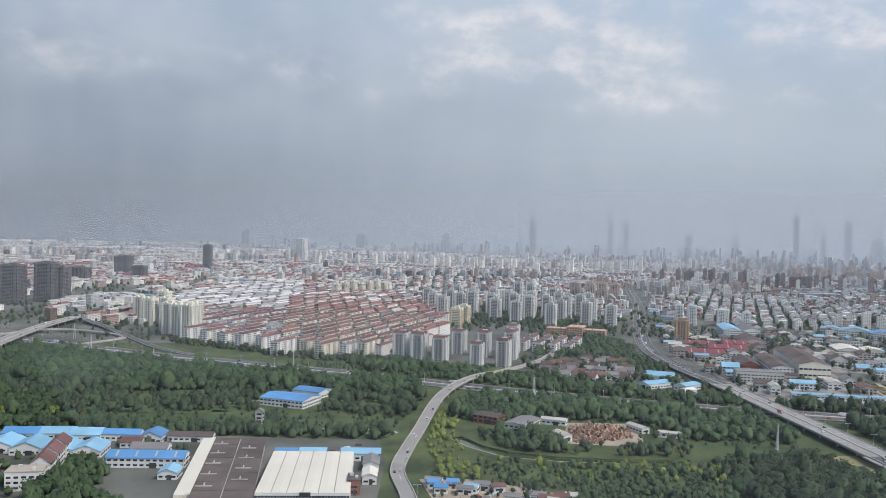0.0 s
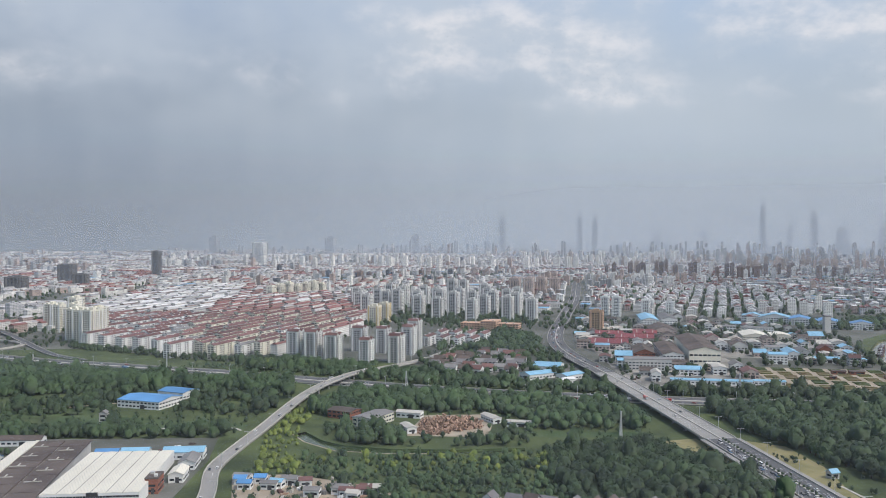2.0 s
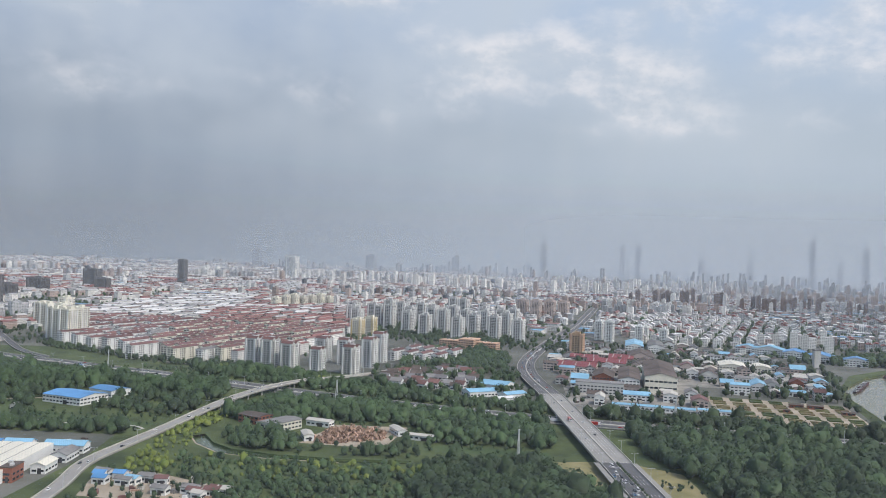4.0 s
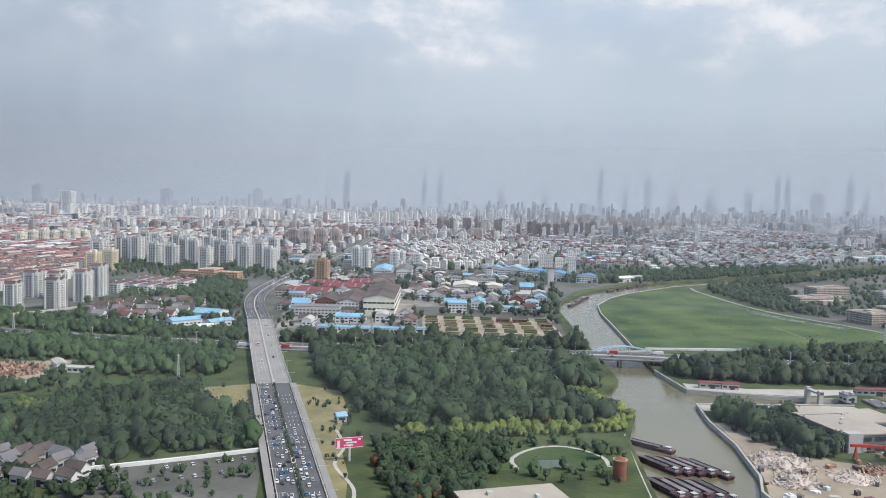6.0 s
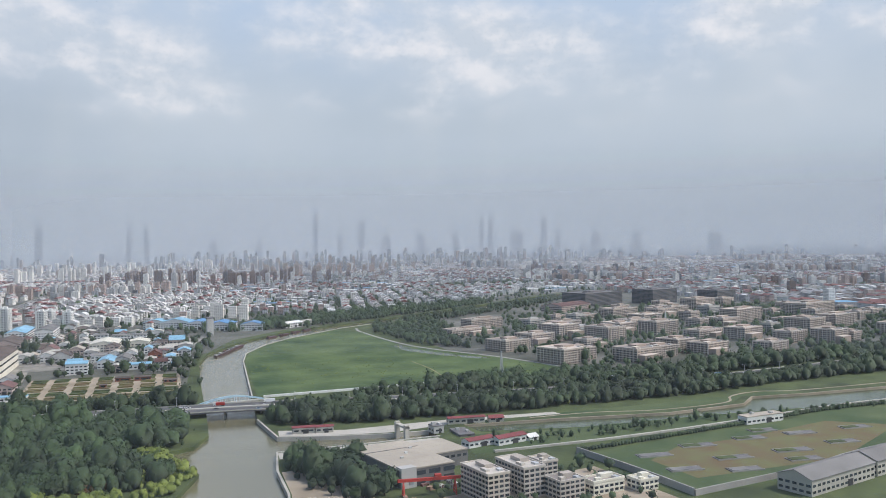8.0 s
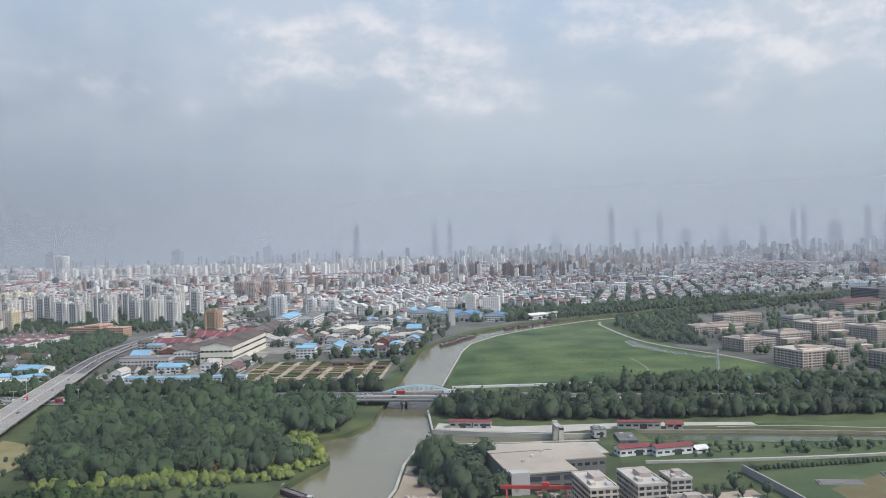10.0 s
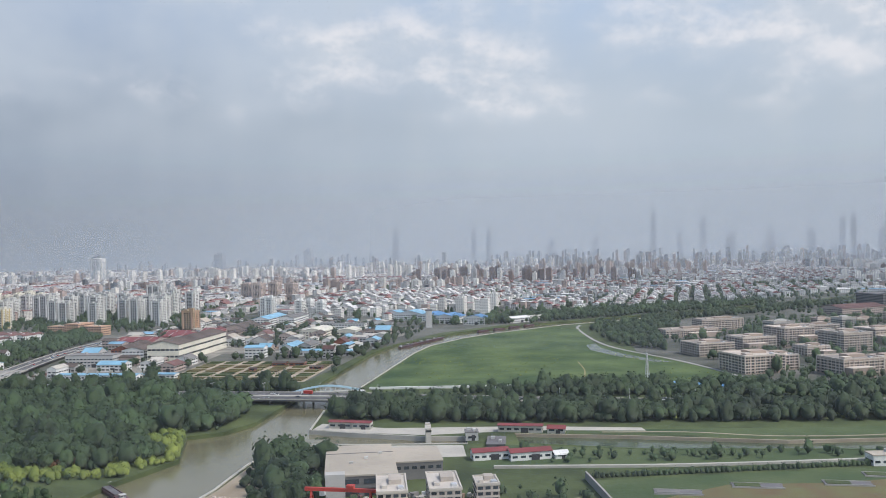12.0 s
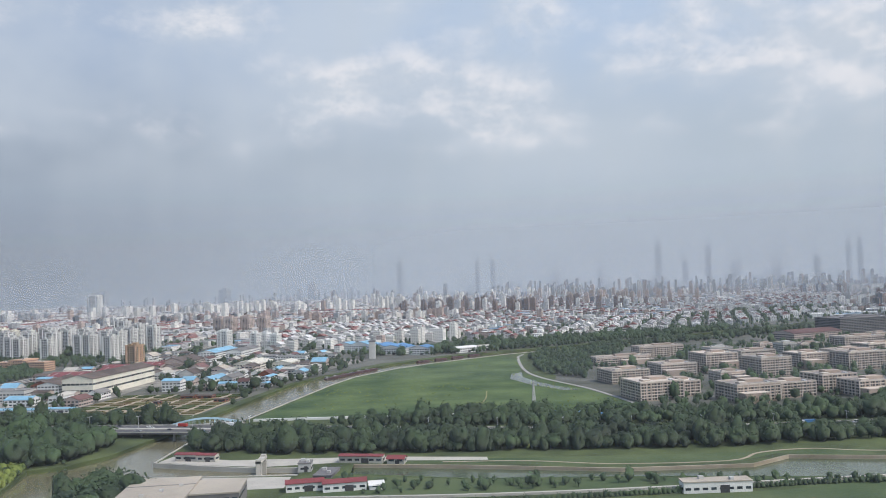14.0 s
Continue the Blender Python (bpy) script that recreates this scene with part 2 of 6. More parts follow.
def sky_mat():
    """Hazy summer sky with broken cloud, for the far backdrop."""
    m = bpy.data.materials.new("hazy_cloudy_sky")
    m.use_nodes = True
    n, link = m.node_tree.nodes, m.node_tree.links.new
    n.remove(n["Principled BSDF"])
    geo, sep = n.new("ShaderNodeNewGeometry"), n.new("ShaderNodeSeparateXYZ")
    link(geo.outputs["Position"], sep.inputs[0])

    def rng(src, a, b, c=0.0, d=1.0, smooth=True):
        t = n.new("ShaderNodeMapRange")
        t.interpolation_type = "SMOOTHSTEP" if smooth else "LINEAR"
        for i, v in enumerate((a, b, c, d)):
            t.inputs[i + 1].default_value = v
        link(src, t.inputs[0])
        return t.outputs[0]

    def mix(fac, a, b):
        t = n.new("ShaderNodeMix")
        t.data_type = "RGBA"
        link(fac, t.inputs[0])
        for v, sock in ((a, t.inputs[6]), (b, t.inputs[7])):
            if isinstance(v, tuple):
                sock.default_value = rgba(v)
            else:
                link(v, sock)
        return t.outputs[2]

    def calc(op, a, b=0.0, c=None):
        t = n.new("ShaderNodeMath")
        t.operation = op
        for i, v in enumerate((a, b) if c is None else (a, b, c)):
            if isinstance(v, (int, float)):
                t.inputs[i].default_value = v
            else:
                link(v, t.inputs[i])
        return t.outputs[0]

    # bearing and height over the horizon, in degrees
    az = calc("MULTIPLY", calc("ARCTAN2", calc("SUBTRACT", sep.outputs[0], 260.0), calc("SUBTRACT", sep.outputs[1], 30.0)), 57.3)
    el = calc("MULTIPLY", calc("SUBTRACT", sep.outputs[2], 90.0), 57.3 / 4660)

    def fbm(sx, sz, detail, rough, da=0.0, de=0.0, seed=0.0):
        v, t = n.new("ShaderNodeCombineXYZ"), n.new("ShaderNodeTexNoise")
        link(calc("MULTIPLY_ADD", az, sx, da * sx), v.inputs[0])
        link(calc("MULTIPLY_ADD", el, sz, de * sz), v.inputs[1])
        v.inputs[2].default_value = seed
        t.inputs["Scale"].default_value, t.inputs["Detail"].default_value, t.inputs["Roughness"].default_value = 1.0, detail, rough
        link(v.outputs[0], t.inputs["Vector"])
        return t.outputs["Fac"]

    def bank(a0, e0, wa, we, amount):
        p = calc("POWER", calc("DIVIDE", calc("SUBTRACT", az, a0), wa), 2.0)
        q = calc("POWER", calc("DIVIDE", calc("SUBTRACT", el, e0), we), 2.0)
        return calc("MULTIPLY", calc("EXPONENT", calc("MULTIPLY", calc("ADD", p, q), -1.0)), amount)

    left = rng(az, -27, 15)
    low = mix(left, (0.200, 0.225, 0.258), (0.455, 0.505, 0.560))
    mid = mix(left, (0.305, 0.365, 0.455), (0.470, 0.545, 0.635))
    high = mix(left, (0.37, 0.465, 0.63), (0.47, 0.585, 0.76))
    base = mix(rng(el, 0.2, 6.0), low, mid)
    base = mix(rng(el, 7.0, 17.0), base, high)
    # soft veils and slanting streaks of distant rain
    base = mix(calc("MULTIPLY", rng(fbm(0.07, 0.10, 4, 0.5, seed=3.0), 0.36, 0.66), rng(el, 3.0, 11.0, 0.0, 0.6)), base, (0.585, 0.65, 0.735))
    base = mix(calc("MULTIPLY", rng(fbm(0.22, 0.02, 3, 0.5, seed=8.0), 0.40, 0.70), rng(el, 1.0, 4.0, 0.0, 0.22)), base, (0.56, 0.61, 0.66))
    # cloud banks: bearing, height, width, depth, density
    total = None
    for a0, e0, wa, we, amount in ((8.5, 8.7, 4.2, 1.1, 0.62), (5.0, 12.3, 10.0, 2.6, 0.60), (-1.5, 12.6, 4.0, 1.6, 0.30), (23.0, 12.4, 5.0, 2.0, 0.45), (29.5, 12.8, 3.6, 2.6, 0.70), (22.0, 15.8, 7.0, 1.8, 0.45),
                                   (36.5, 12.6, 5.0, 2.0, 0.50), (46.5, 13.6, 4.5, 2.6, 0.72), (55.0, 11.5, 5.0, 2.0, 0.40), (-26.0, 16.8, 5.0, 1.8, 0.50), (-9.5, 17.2, 4.5, 1.6, 0.50), (10.0, 17.0, 6.0, 2.0, 0.42), (33.0, 9.0, 14.0, 1.6, 0.22)):
        one = bank(a0, e0, wa, we, amount)
        total = one if total is None else calc("ADD", total, one)
    puff = fbm(0.17, 0.26, 12, 0.58, seed=11.0)
    shifted = fbm(0.17, 0.26, 12, 0.58, 0.9, 0.9, seed=11.0)
    density = calc("ADD", total, calc("MULTIPLY", calc("SUBTRACT", puff, 0.5), 1.9))
    lit = rng(calc("SUBTRACT", puff, shifted), -0.10, 0.14)
    cloud = mix(lit, (0.575, 0.635, 0.720), (0.82, 0.82, 0.86))
    base = mix(calc("MULTIPLY", rng(density, 0.02, 0.90), rng(el, 5.5, 9.5, 0.0, 0.86)), base, cloud)
    em = n.new("ShaderNodeEmission")
    link(base, em.inputs[0])
    link(em.outputs[0], n["Material Output"].inputs[0])
    return m


def haze_sheet_mat(name, alpha, top, foot=30):
    """Added sheets standing in for haze: mostly clear, with some lit grey that thins out with height."""
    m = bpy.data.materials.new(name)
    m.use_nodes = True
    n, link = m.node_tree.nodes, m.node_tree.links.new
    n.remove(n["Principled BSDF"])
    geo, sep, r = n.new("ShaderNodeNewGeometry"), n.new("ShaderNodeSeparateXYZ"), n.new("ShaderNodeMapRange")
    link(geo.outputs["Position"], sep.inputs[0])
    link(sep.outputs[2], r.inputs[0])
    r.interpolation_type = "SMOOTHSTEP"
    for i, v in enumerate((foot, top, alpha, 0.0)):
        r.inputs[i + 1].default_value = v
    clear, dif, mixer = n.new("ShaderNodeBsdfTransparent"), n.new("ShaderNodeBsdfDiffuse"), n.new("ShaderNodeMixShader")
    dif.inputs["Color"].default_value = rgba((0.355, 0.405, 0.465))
    # normal fixed upward, so every sheet takes the same even light
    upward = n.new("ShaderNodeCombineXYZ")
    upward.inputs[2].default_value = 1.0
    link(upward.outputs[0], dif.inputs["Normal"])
    # fainter towards -x, so the darker sky behind shows through
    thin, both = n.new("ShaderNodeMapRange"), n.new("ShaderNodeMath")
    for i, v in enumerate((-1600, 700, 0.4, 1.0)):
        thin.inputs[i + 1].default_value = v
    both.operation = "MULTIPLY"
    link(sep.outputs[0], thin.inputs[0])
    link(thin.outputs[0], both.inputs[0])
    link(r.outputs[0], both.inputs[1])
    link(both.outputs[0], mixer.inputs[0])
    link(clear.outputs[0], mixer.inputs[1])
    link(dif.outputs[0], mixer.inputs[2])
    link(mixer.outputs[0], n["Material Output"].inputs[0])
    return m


# ---- building helpers ----
class Shape:
    """Collects faces for one mesh."""

    def __init__(self):
        self.v, self.f, self.m = [], [], []

    def face(self, pts, m=0):
        k = len(self.v)
        self.v += [tuple(p) for p in pts]
        self.f.append(tuple(range(k, k + len(pts))))
        self.m.append(m)
        return self

    def box(self, x, y, z, sx, sy, sz, m=0, rot=0.0, top=None, bottom=False):
        """A box that stands on z, centred at x, y."""
        c, s = math.cos(radians(rot)), math.sin(radians(rot))
        q = [(x + a * sx / 2 * c - b * sy / 2 * s, y + a * sx / 2 * s + b * sy / 2 * c) for a, b in ((-1, -1), (1, -1), (1, 1), (-1, 1))]
        k = len(self.v)
        self.v += [(a, b, z) for a, b in q] + [(a, b, z + sz) for a, b in q]
        self.f += [(k, k + 1, k + 5, k + 4), (k + 1, k + 2, k + 6, k + 5), (k + 2, k + 3, k + 7, k + 6), (k + 3, k, k + 4, k + 7), (k + 4, k + 5, k + 6, k + 7)]
        self.m += [m, m, m, m, m if top is None else top]
        if bottom:
            self.f.append((k + 3, k + 2, k + 1, k))
            self.m.append(m)
        return self

    def gable(self, x, y, z, sx, sy, rise, m=0, over=0.4, along="x", thick=0.2, ends=None):
        """A pitched roof, ridge along x or y, with thickness; ends: the material of the gable walls."""
        def p(a, b, h):
            return (x + a, y + b, z + h) if along == "x" else (x - b, y + a, z + h)
        lx, ly = (sx, sy) if along == "x" else (sy, sx)
        ax, by = lx / 2 + over, ly / 2 + over
        drop = -rise * over / (ly / 2)
        for t in (0.0, thick):
            self.face([p(-ax, -by, drop + t), p(ax, -by, drop + t), p(ax, 0, rise + t), p(-ax, 0, rise + t)], m)
            self.face([p(ax, by, drop + t), p(-ax, by, drop + t), p(-ax, 0, rise + t), p(ax, 0, rise + t)], m)
        for e in (-1, 1):
            self.face([p(e * ax, -by, drop), p(e * ax, 0, rise), p(e * ax, 0, rise + thick), p(e * ax, -by, drop + thick)], m)
            self.face([p(e * ax, by, drop), p(e * ax, 0, rise), p(e * ax, 0, rise + thick), p(e * ax, by, drop + thick)], m)
            self.face([p(-ax, e * by, drop), p(ax, e * by, drop), p(ax, e * by, drop + thick), p(-ax, e * by, drop + thick)], m)
            if ends is not None:
                self.face([p(e * lx / 2, -ly / 2, 0), p(e * lx / 2, ly / 2, 0), p(e * lx / 2, 0, rise)], ends)
        return self

    def hip(self, x, y, z, sx, sy, rise, m=0, over=0.4):
        ax, by = sx / 2 + over, sy / 2 + over
        r = max(0.0, ax - by)
        a = [(x - ax, y - by, z), (x + ax, y - by, z), (x + ax, y + by, z), (x - ax, y + by, z)]
        b, c = (x - r, y, z + rise), (x + r, y, z + rise)
        if by > ax:
            r = by - ax
            b, c = (x, y - r, z + rise), (x, y + r, z + rise)
            self.face([a[0], a[1], b], m).face([a[1], a[2], c, b], m).face([a[2], a[3], c], m).face([a[3], a[0], b, c], m)
        else:
            self.face([a[0], a[1], c, b], m).face([a[1], a[2], c], m).face([a[2], a[3], b, c], m).face([a[3], a[0], b], m)
        return self

    def tube(self, x, y, z, r0, r1, h, n=10, m=0, cap=True):
        k = len(self.v)
        for i in range(n):
            a = 2 * math.pi * i / n
            self.v += [(x + r0 * math.cos(a), y + r0 * math.sin(a), z), (x + r1 * math.cos(a), y + r1 * math.sin(a), z + h)]
        for i in range(n):
            j = (i + 1) % n
            self.f.append((k + 2 * i, k + 2 * j, k + 2 * j + 1, k + 2 * i + 1))
            self.m.append(m)
        if cap:
            self.f.append(tuple(k + 2 * i + 1 for i in range(n)))
            self.m.append(m)
        return self

    def beam(self, a, b, w, m=0):
        """A square bar from a to b."""
        a, b = Vector(a), Vector(b)
        d = (b - a).normalized()
        s = d.cross(Vector((0, 0, 1)) if abs(d.z) < 0.9 else Vector((1, 0, 0))).normalized() * w / 2
        t = d.cross(s).normalized() * w / 2
        q = [a + s + t, a - s + t, a - s - t, a + s - t, b + s + t, b - s + t, b - s - t, b + s - t]
        for i in range(4):
            j = (i + 1) % 4
            self.face([q[i], q[j], q[4 + j], q[4 + i]], m)
        self.face(q[:4], m).face(q[4:], m)
        return self

    def mesh(self, name, mats):
        me = bpy.data.meshes.new(name)
        me.from_pydata(self.v, [], self.f)
        for a in mats:
            me.materials.append(M[a] if isinstance(a, str) else a)
        me.polygons.foreach_set("material_index", self.m)
        me.update()
        return me


def thing(name, x, y, rot, label, category, group="", z=0.0):
    e = new(name)
    e.empty_display_size = 0.5
    e.matrix_basis = pose(x, y, z, 0, 0, rot)
    return tagged(e, label, category, group)


def part(name, shape, mats, parent, label="", at=None):
    """Links a shape, or a mesh made before, as one part of parent."""
    me = shape if isinstance(shape, bpy.types.Mesh) else shape.mesh(name, mats)
    ob = new(name, me)
    ob.parent = parent
    if at:
        ob.location = at
    return tagged(ob, label)


def solid(name, shape, mats, label, kind="structure", category=""):
    return tagged(new(name, shape.mesh(name, mats)), label, category, "", kind)


def smooth_line(pts, step=6.0):
    """A curve through the points."""
    p = [Vector(q) for q in pts]
    p = [p[0] * 2 - p[1]] + p + [p[-1] * 2 - p[-2]]
    out = []
    for i in range(1, len(p) - 2):
        n = max(2, int((p[i + 1] - p[i]).length / step))
        for k in range(n):
            t = k / n
            out.append(0.5 * (2 * p[i] + (p[i + 1] - p[i - 1]) * t + (2 * p[i - 1] - 5 * p[i] + 4 * p[i + 1] - p[i + 2]) * t * t + (3 * p[i] - p[i - 1] - 3 * p[i + 1] + p[i + 2]) * t ** 3))
    return out + [p[-2]]


def sides(line):
    """The unit vector to the right of each point of a line."""
    out = []
    for i in range(len(line)):
        d = line[min(i + 1, len(line) - 1)] - line[max(i - 1, 0)]
        out.append(Vector((d.y, -d.x, 0)).normalized())
    return out


def ribbon(shape, line, off, width, low, high, m=0):
    """A strip along a line: off to its right, from low to high above it."""
    s = sides(line)
    for i in range(len(line) - 1):
        a, b, sa, sb = line[i], line[i + 1], s[i], s[i + 1]
        l0, r0 = a + sa * (off - width / 2), a + sa * (off + width / 2)
        l1, r1 = b + sb * (off - width / 2), b + sb * (off + width / 2)
        h, g = Vector((0, 0, high)), Vector((0, 0, low))
        shape.face([l0 + h, r0 + h, r1 + h, l1 + h], m)
        if high - low > 0.02:
            shape.face([r0 + g, r1 + g, r1 + h, r0 + h], m).face([l0 + g, l0 + h, l1 + h, l1 + g], m)
            if low > 0.5:
                shape.face([l0 + g, l1 + g, r1 + g, r0 + g], m)
    return shape


def patch(name, pts, z, material, label, kind="structure"):
    s = Shape().face([(x, y, z) for x, y in pts])
    ob = solid(name, s, [material], label, kind)
    return ob


def inside(x, y, poly):
    hit, j = False, len(poly) - 1
    for i in range(len(poly)):
        (xi, yi), (xj, yj) = poly[i], poly[j]
        if (yi > y) != (yj > y) and x < (xj - xi) * (y - yi) / (yj - yi) + xi:
            hit = not hit
        j = i
    return hit


def near_line(x, y, line, d):
    return any((p.x - x) ** 2 + (p.y - y) ** 2 < d * d for p in line)


# ---- ground, water, roads ----
from mathutils.geometry import tessellate_polygon

CENTRE = Vector((260.0, 30.0, 0.0))
WEST = [(300, 60), (318, 190), (334, 272), (349, 334), (364, 366), (357, 406), (371, 413), (381, 432), (388, 470), (402, 556), (424, 680), (440, 730), (491, 809), (548, 866), (627, 907), (740, 969), (1055, 1160)]
EAST = [(352, 60), (362, 190), (370, 272), (377, 286), (387, 322), (392, 354), (400, 383), (436, 379), (472, 376), (472, 388), (454, 391), (428, 401), (408, 410), (410, 454), (424, 520), (455, 669), (468, 714), (497, 764), (527, 799), (598, 859), (657, 891), (760, 945), (1075, 1140)]
CANAL = [(492, 391), (535, 381), (592, 364), (640, 362), (658, 374), (690, 366), (800, 350), (1000, 320), (1000, 285), (800, 312), (674, 334), (606, 348), (537, 358), (492, 374)]
POND = [(12, 452), (22, 434), (34, 423), (57, 416), (88, 414), (120, 417), (120, 410), (88, 406), (55, 407), (30, 413), (14, 430), (6, 446)]
RIVER = WEST + EAST[::-1]
WATER_Z = -1.6

outer = [(CENTRE.x + 4690 * math.sin(2 * math.pi * k / 90), CENTRE.y + 4690 * math.cos(2 * math.pi * k / 90)) for k in range(90)]
loops = [[Vector((x, y, 0)) for x, y in loop] for loop in (outer, RIVER, CANAL, POND)]
flat = [tuple(p) for loop in loops for p in loop]
gme = bpy.data.meshes.new("ground")
gme.from_pydata(flat, [], [tuple(t) for t in tessellate_polygon(loops)])
gme.materials.append(M["ground"])
gme.update()
tagged(new("ground", gme), "flat green ground with grass and scrub reaching the horizon", "ground", "", "structure")

for nm, loop, z, mt, lb in (("river", RIVER, WATER_Z, "water", "broad muddy grey-green river"), ("canal", CANAL, WATER_Z + 0.4, "pond", "narrow green canal beside a path"), ("pond", POND, WATER_Z + 0.6, "pond", "still green pond among trees")):
    s = Shape()
    tri = tessellate_polygon([[Vector((x, y, 0)) for x, y in loop]])
    for t in tri:
        s.face([(loop[i][0], loop[i][1], z) for i in t])
    solid(nm, s, [mt], lb)


def embankment(name, pts, label, mt="concrete", wide=0.9, high=0.35):
    line = [Vector((x, y, 0)) for x, y in pts]
    s = ribbon(Shape(), line, 0, wide, -2.4, high)
    return solid(name, s, [mt], label)


embankment("river_wall_1", WEST, "low overgrown earth bank of the wooded shore", "ground", 1.6, 0.12)
embankment("river_wall_2", EAST[:9], "pale concrete river wall beside the rubble yard", "pale")
embankment("river_wall_3", EAST[9:14], "pale concrete river wall below the promenade", "pale")
embankment("river_wall_4", EAST[14:], "pale concrete river wall round the green field", "pale", 0.8)
embankment("canal_bank_1", CANAL[:8], "pale earth bank of the canal", "dirt", 0.9, 0.15)
embankment("canal_bank_2", CANAL[8:], "grassy bank of the canal", "lawn", 1.2, 0.12)
embankment("pond_bank", POND[:7], "grassy bank of the pond", "lawn", 1.0, 0.1)
embankment("pond_bank_2", POND[7:], "earthy bank of the pond with a path", "dirt", 0.8, 0.1)

TOWN = [(-700, 800), (-330, 760), (-225, 772), (-100, 700), (50, 690), (60, 668), (150, 600), (205, 590), (300, 570), (392, 552), (424, 700), (480, 815), (540, 875), (740, 985), (1040, 1170), (2600, 1500), (4200, 1900), (3000, 3560), (1500, 4450), (200, 4550), (-1200, 4300), (-2600, 3500), (-1500, 1900)]
patch("town_ground", TOWN, 0.03, "town", "grey paved and dusty ground of the town")
patch("office_park_ground", [(645, 480), (820, 470), (1400, 470), (2300, 900), (2300, 1400), (1100, 1130), (800, 950), (640, 830), (610, 640)], 0.035, "town", "paved ground of the office park with lawns")
FIELD = [(427, 521), (456, 667), (470, 714), (498, 762), (528, 797), (590, 847), (606, 800), (592, 700), (600, 660), (622, 590), (640, 497), (530, 511)]
patch("field", FIELD, 0.04, "meadow", "wide green meadow inside the river bend")
patch("field_pond", [(594, 700), (591, 670), (597, 640), (606, 612), (618, 586), (607, 588), (590, 625), (581, 660), (585, 692)], 0.07, "pond", "shallow pond at the edge of the meadow")
LAWN_W = [(174, 424), (206, 433), (216, 352), (203, 372), (186, 402)]
LAWN_E = [(222, 433), (244, 416), (246, 380), (240, 345), (242, 300), (239, 262), (231, 300)]
patch("lawn_1", LAWN_W, 0.04, "drylawn", "dry yellow lawn beside the elevated road")
patch("lawn_2", LAWN_E, 0.04, "drylawn", "dry yellow lawn with young trees beside the road")
patch("lawn_3", [(-130, 500), (-60, 478), (-22, 470), (-20, 440), (-60, 446), (-130, 455)], 0.03, "lawn", "light green strip of allotments")
patch("lawn_4", [(20, 402), (110, 402), (120, 385), (60, 372), (22, 380)], 0.03, "lawn", "light green garden plots")
patch("lawn_5", [(-190, 505), (-110, 520), (-112, 498), (-175, 480)], 0.03, "lawn", "grassy clearing in the woods")
patch("lawn_6", [(110, 452), (186, 447), (186, 436), (108, 438)], 0.03, "lawn", "mown grass strip beside the canal")
patch("lawn_7", [(228, 452), (330, 446), (330, 438), (228, 442)], 0.03, "lawn", "mown grass strip in the woods")
patch("lawn_8", [(412, 408), (470, 401), (560, 390), (650, 382), (690, 380), (690, 368), (655, 378), (635, 366), (592, 368), (535, 386), (470, 397), (420, 404)], 0.03, "lawn", "grass along the canal")
patch("lawn_9", [(486, 372), (540, 356), (610, 345), (700, 328), (800, 310), (800, 300), (620, 329), (520, 331), (470, 340), (472, 350)], 0.035, "lawn", "green verge with shrubs below the canal")
WALLED = [(508, 318), (503, 252), (590, 250), (720, 235), (900, 270), (800, 300), (669, 324), (600, 322)]
patch("plot_field", WALLED, 0.045, "lawn", "walled green field with test plots")
patch("plot_field_earth", [(524, 296), (522, 268), (590, 262), (660, 290), (640, 312), (580, 306), (548, 308)], 0.06, "earth", "bare brown earth inside the walled field")
patch("harbour_yard", [(371, 270), (378, 286), (388, 322), (393, 352), (408, 352), (412, 300), (425, 292), (500, 300), (500, 240), (366, 240)], 0.04, "dirt", "dusty yard of the stone wharf")
patch("harbour_promenade", [(400, 382), (436, 378), (470, 374), (470, 356), (425, 356), (398, 372)], 0.04, "pale", "pale paved promenade on the spit")
patch("promenade", [(409, 412), (428, 403), (456, 394), (500, 397), (545, 389), (545, 395), (500, 405), (440, 410), (412, 424)], 0.05, "pale", "pale paved promenade along the water")
YARD = [(302, 568), (313, 656), (404, 637), (390, 548)]
patch("nursery_yard", YARD, 0.05, "dirt", "bare sandy yard laid out in beds")
patch("scrap_yard_ground", [(62, 442), (72, 490), (112, 492), (104, 438)], 0.04, "dirt", "bare ground of the scrap yard")
patch("factory_ground", [(-240, 436), (-30, 440), (-24, 396), (-24, 300), (-250, 300)], 0.03, "town", "concrete ground of the factory yards")
patch("car_park", [(150, 306), (214, 326), (214, 262), (166, 262)], 0.04, "town", "grey car park with rows of bays")
patch("village_ground", [(70, 668), (91, 622), (132, 626), (158, 700), (124, 738)], 0.045, "town", "grey ground of the old village")
patch("works_ground", [(208, 560), (300, 562), (312, 700), (410, 700), (470, 860), (420, 900), (215, 760)], 0.045, "works", "concrete ground of the works")
patch("shanty_ground", [(-8, 372), (16, 374), (60, 352), (60, 330), (0, 336)], 0.04, "dirt", "dusty ground of a small yard")

ROAD_A = smooth_line([(236, 150, 0.3), (231, 230, 0.6), (228, 271, 1.0), (224, 313, 1.6), (214, 420, 3.0), (206, 510, 3.4), (198, 608, 3.0), (190, 690, 1.8), (188, 755, 0.9), (192, 815, 0.4), (205, 897, 0.25), (238, 1055, 0.2), (290, 1300, 0.2), (360, 1700, 0.2)])
ROAD_B = smooth_line([(-4, 250, 0.3), (-9, 320, 0.3), (-12, 348, 0.4), (-18, 383, 0.6), (-15, 423, 0.8), (-11, 456, 1.2), (-2, 530, 3.0), (9, 578, 3.6), (26, 622, 3.2), (50, 660, 1.5), (79, 715, 0.4), (112, 800, 0.3)])
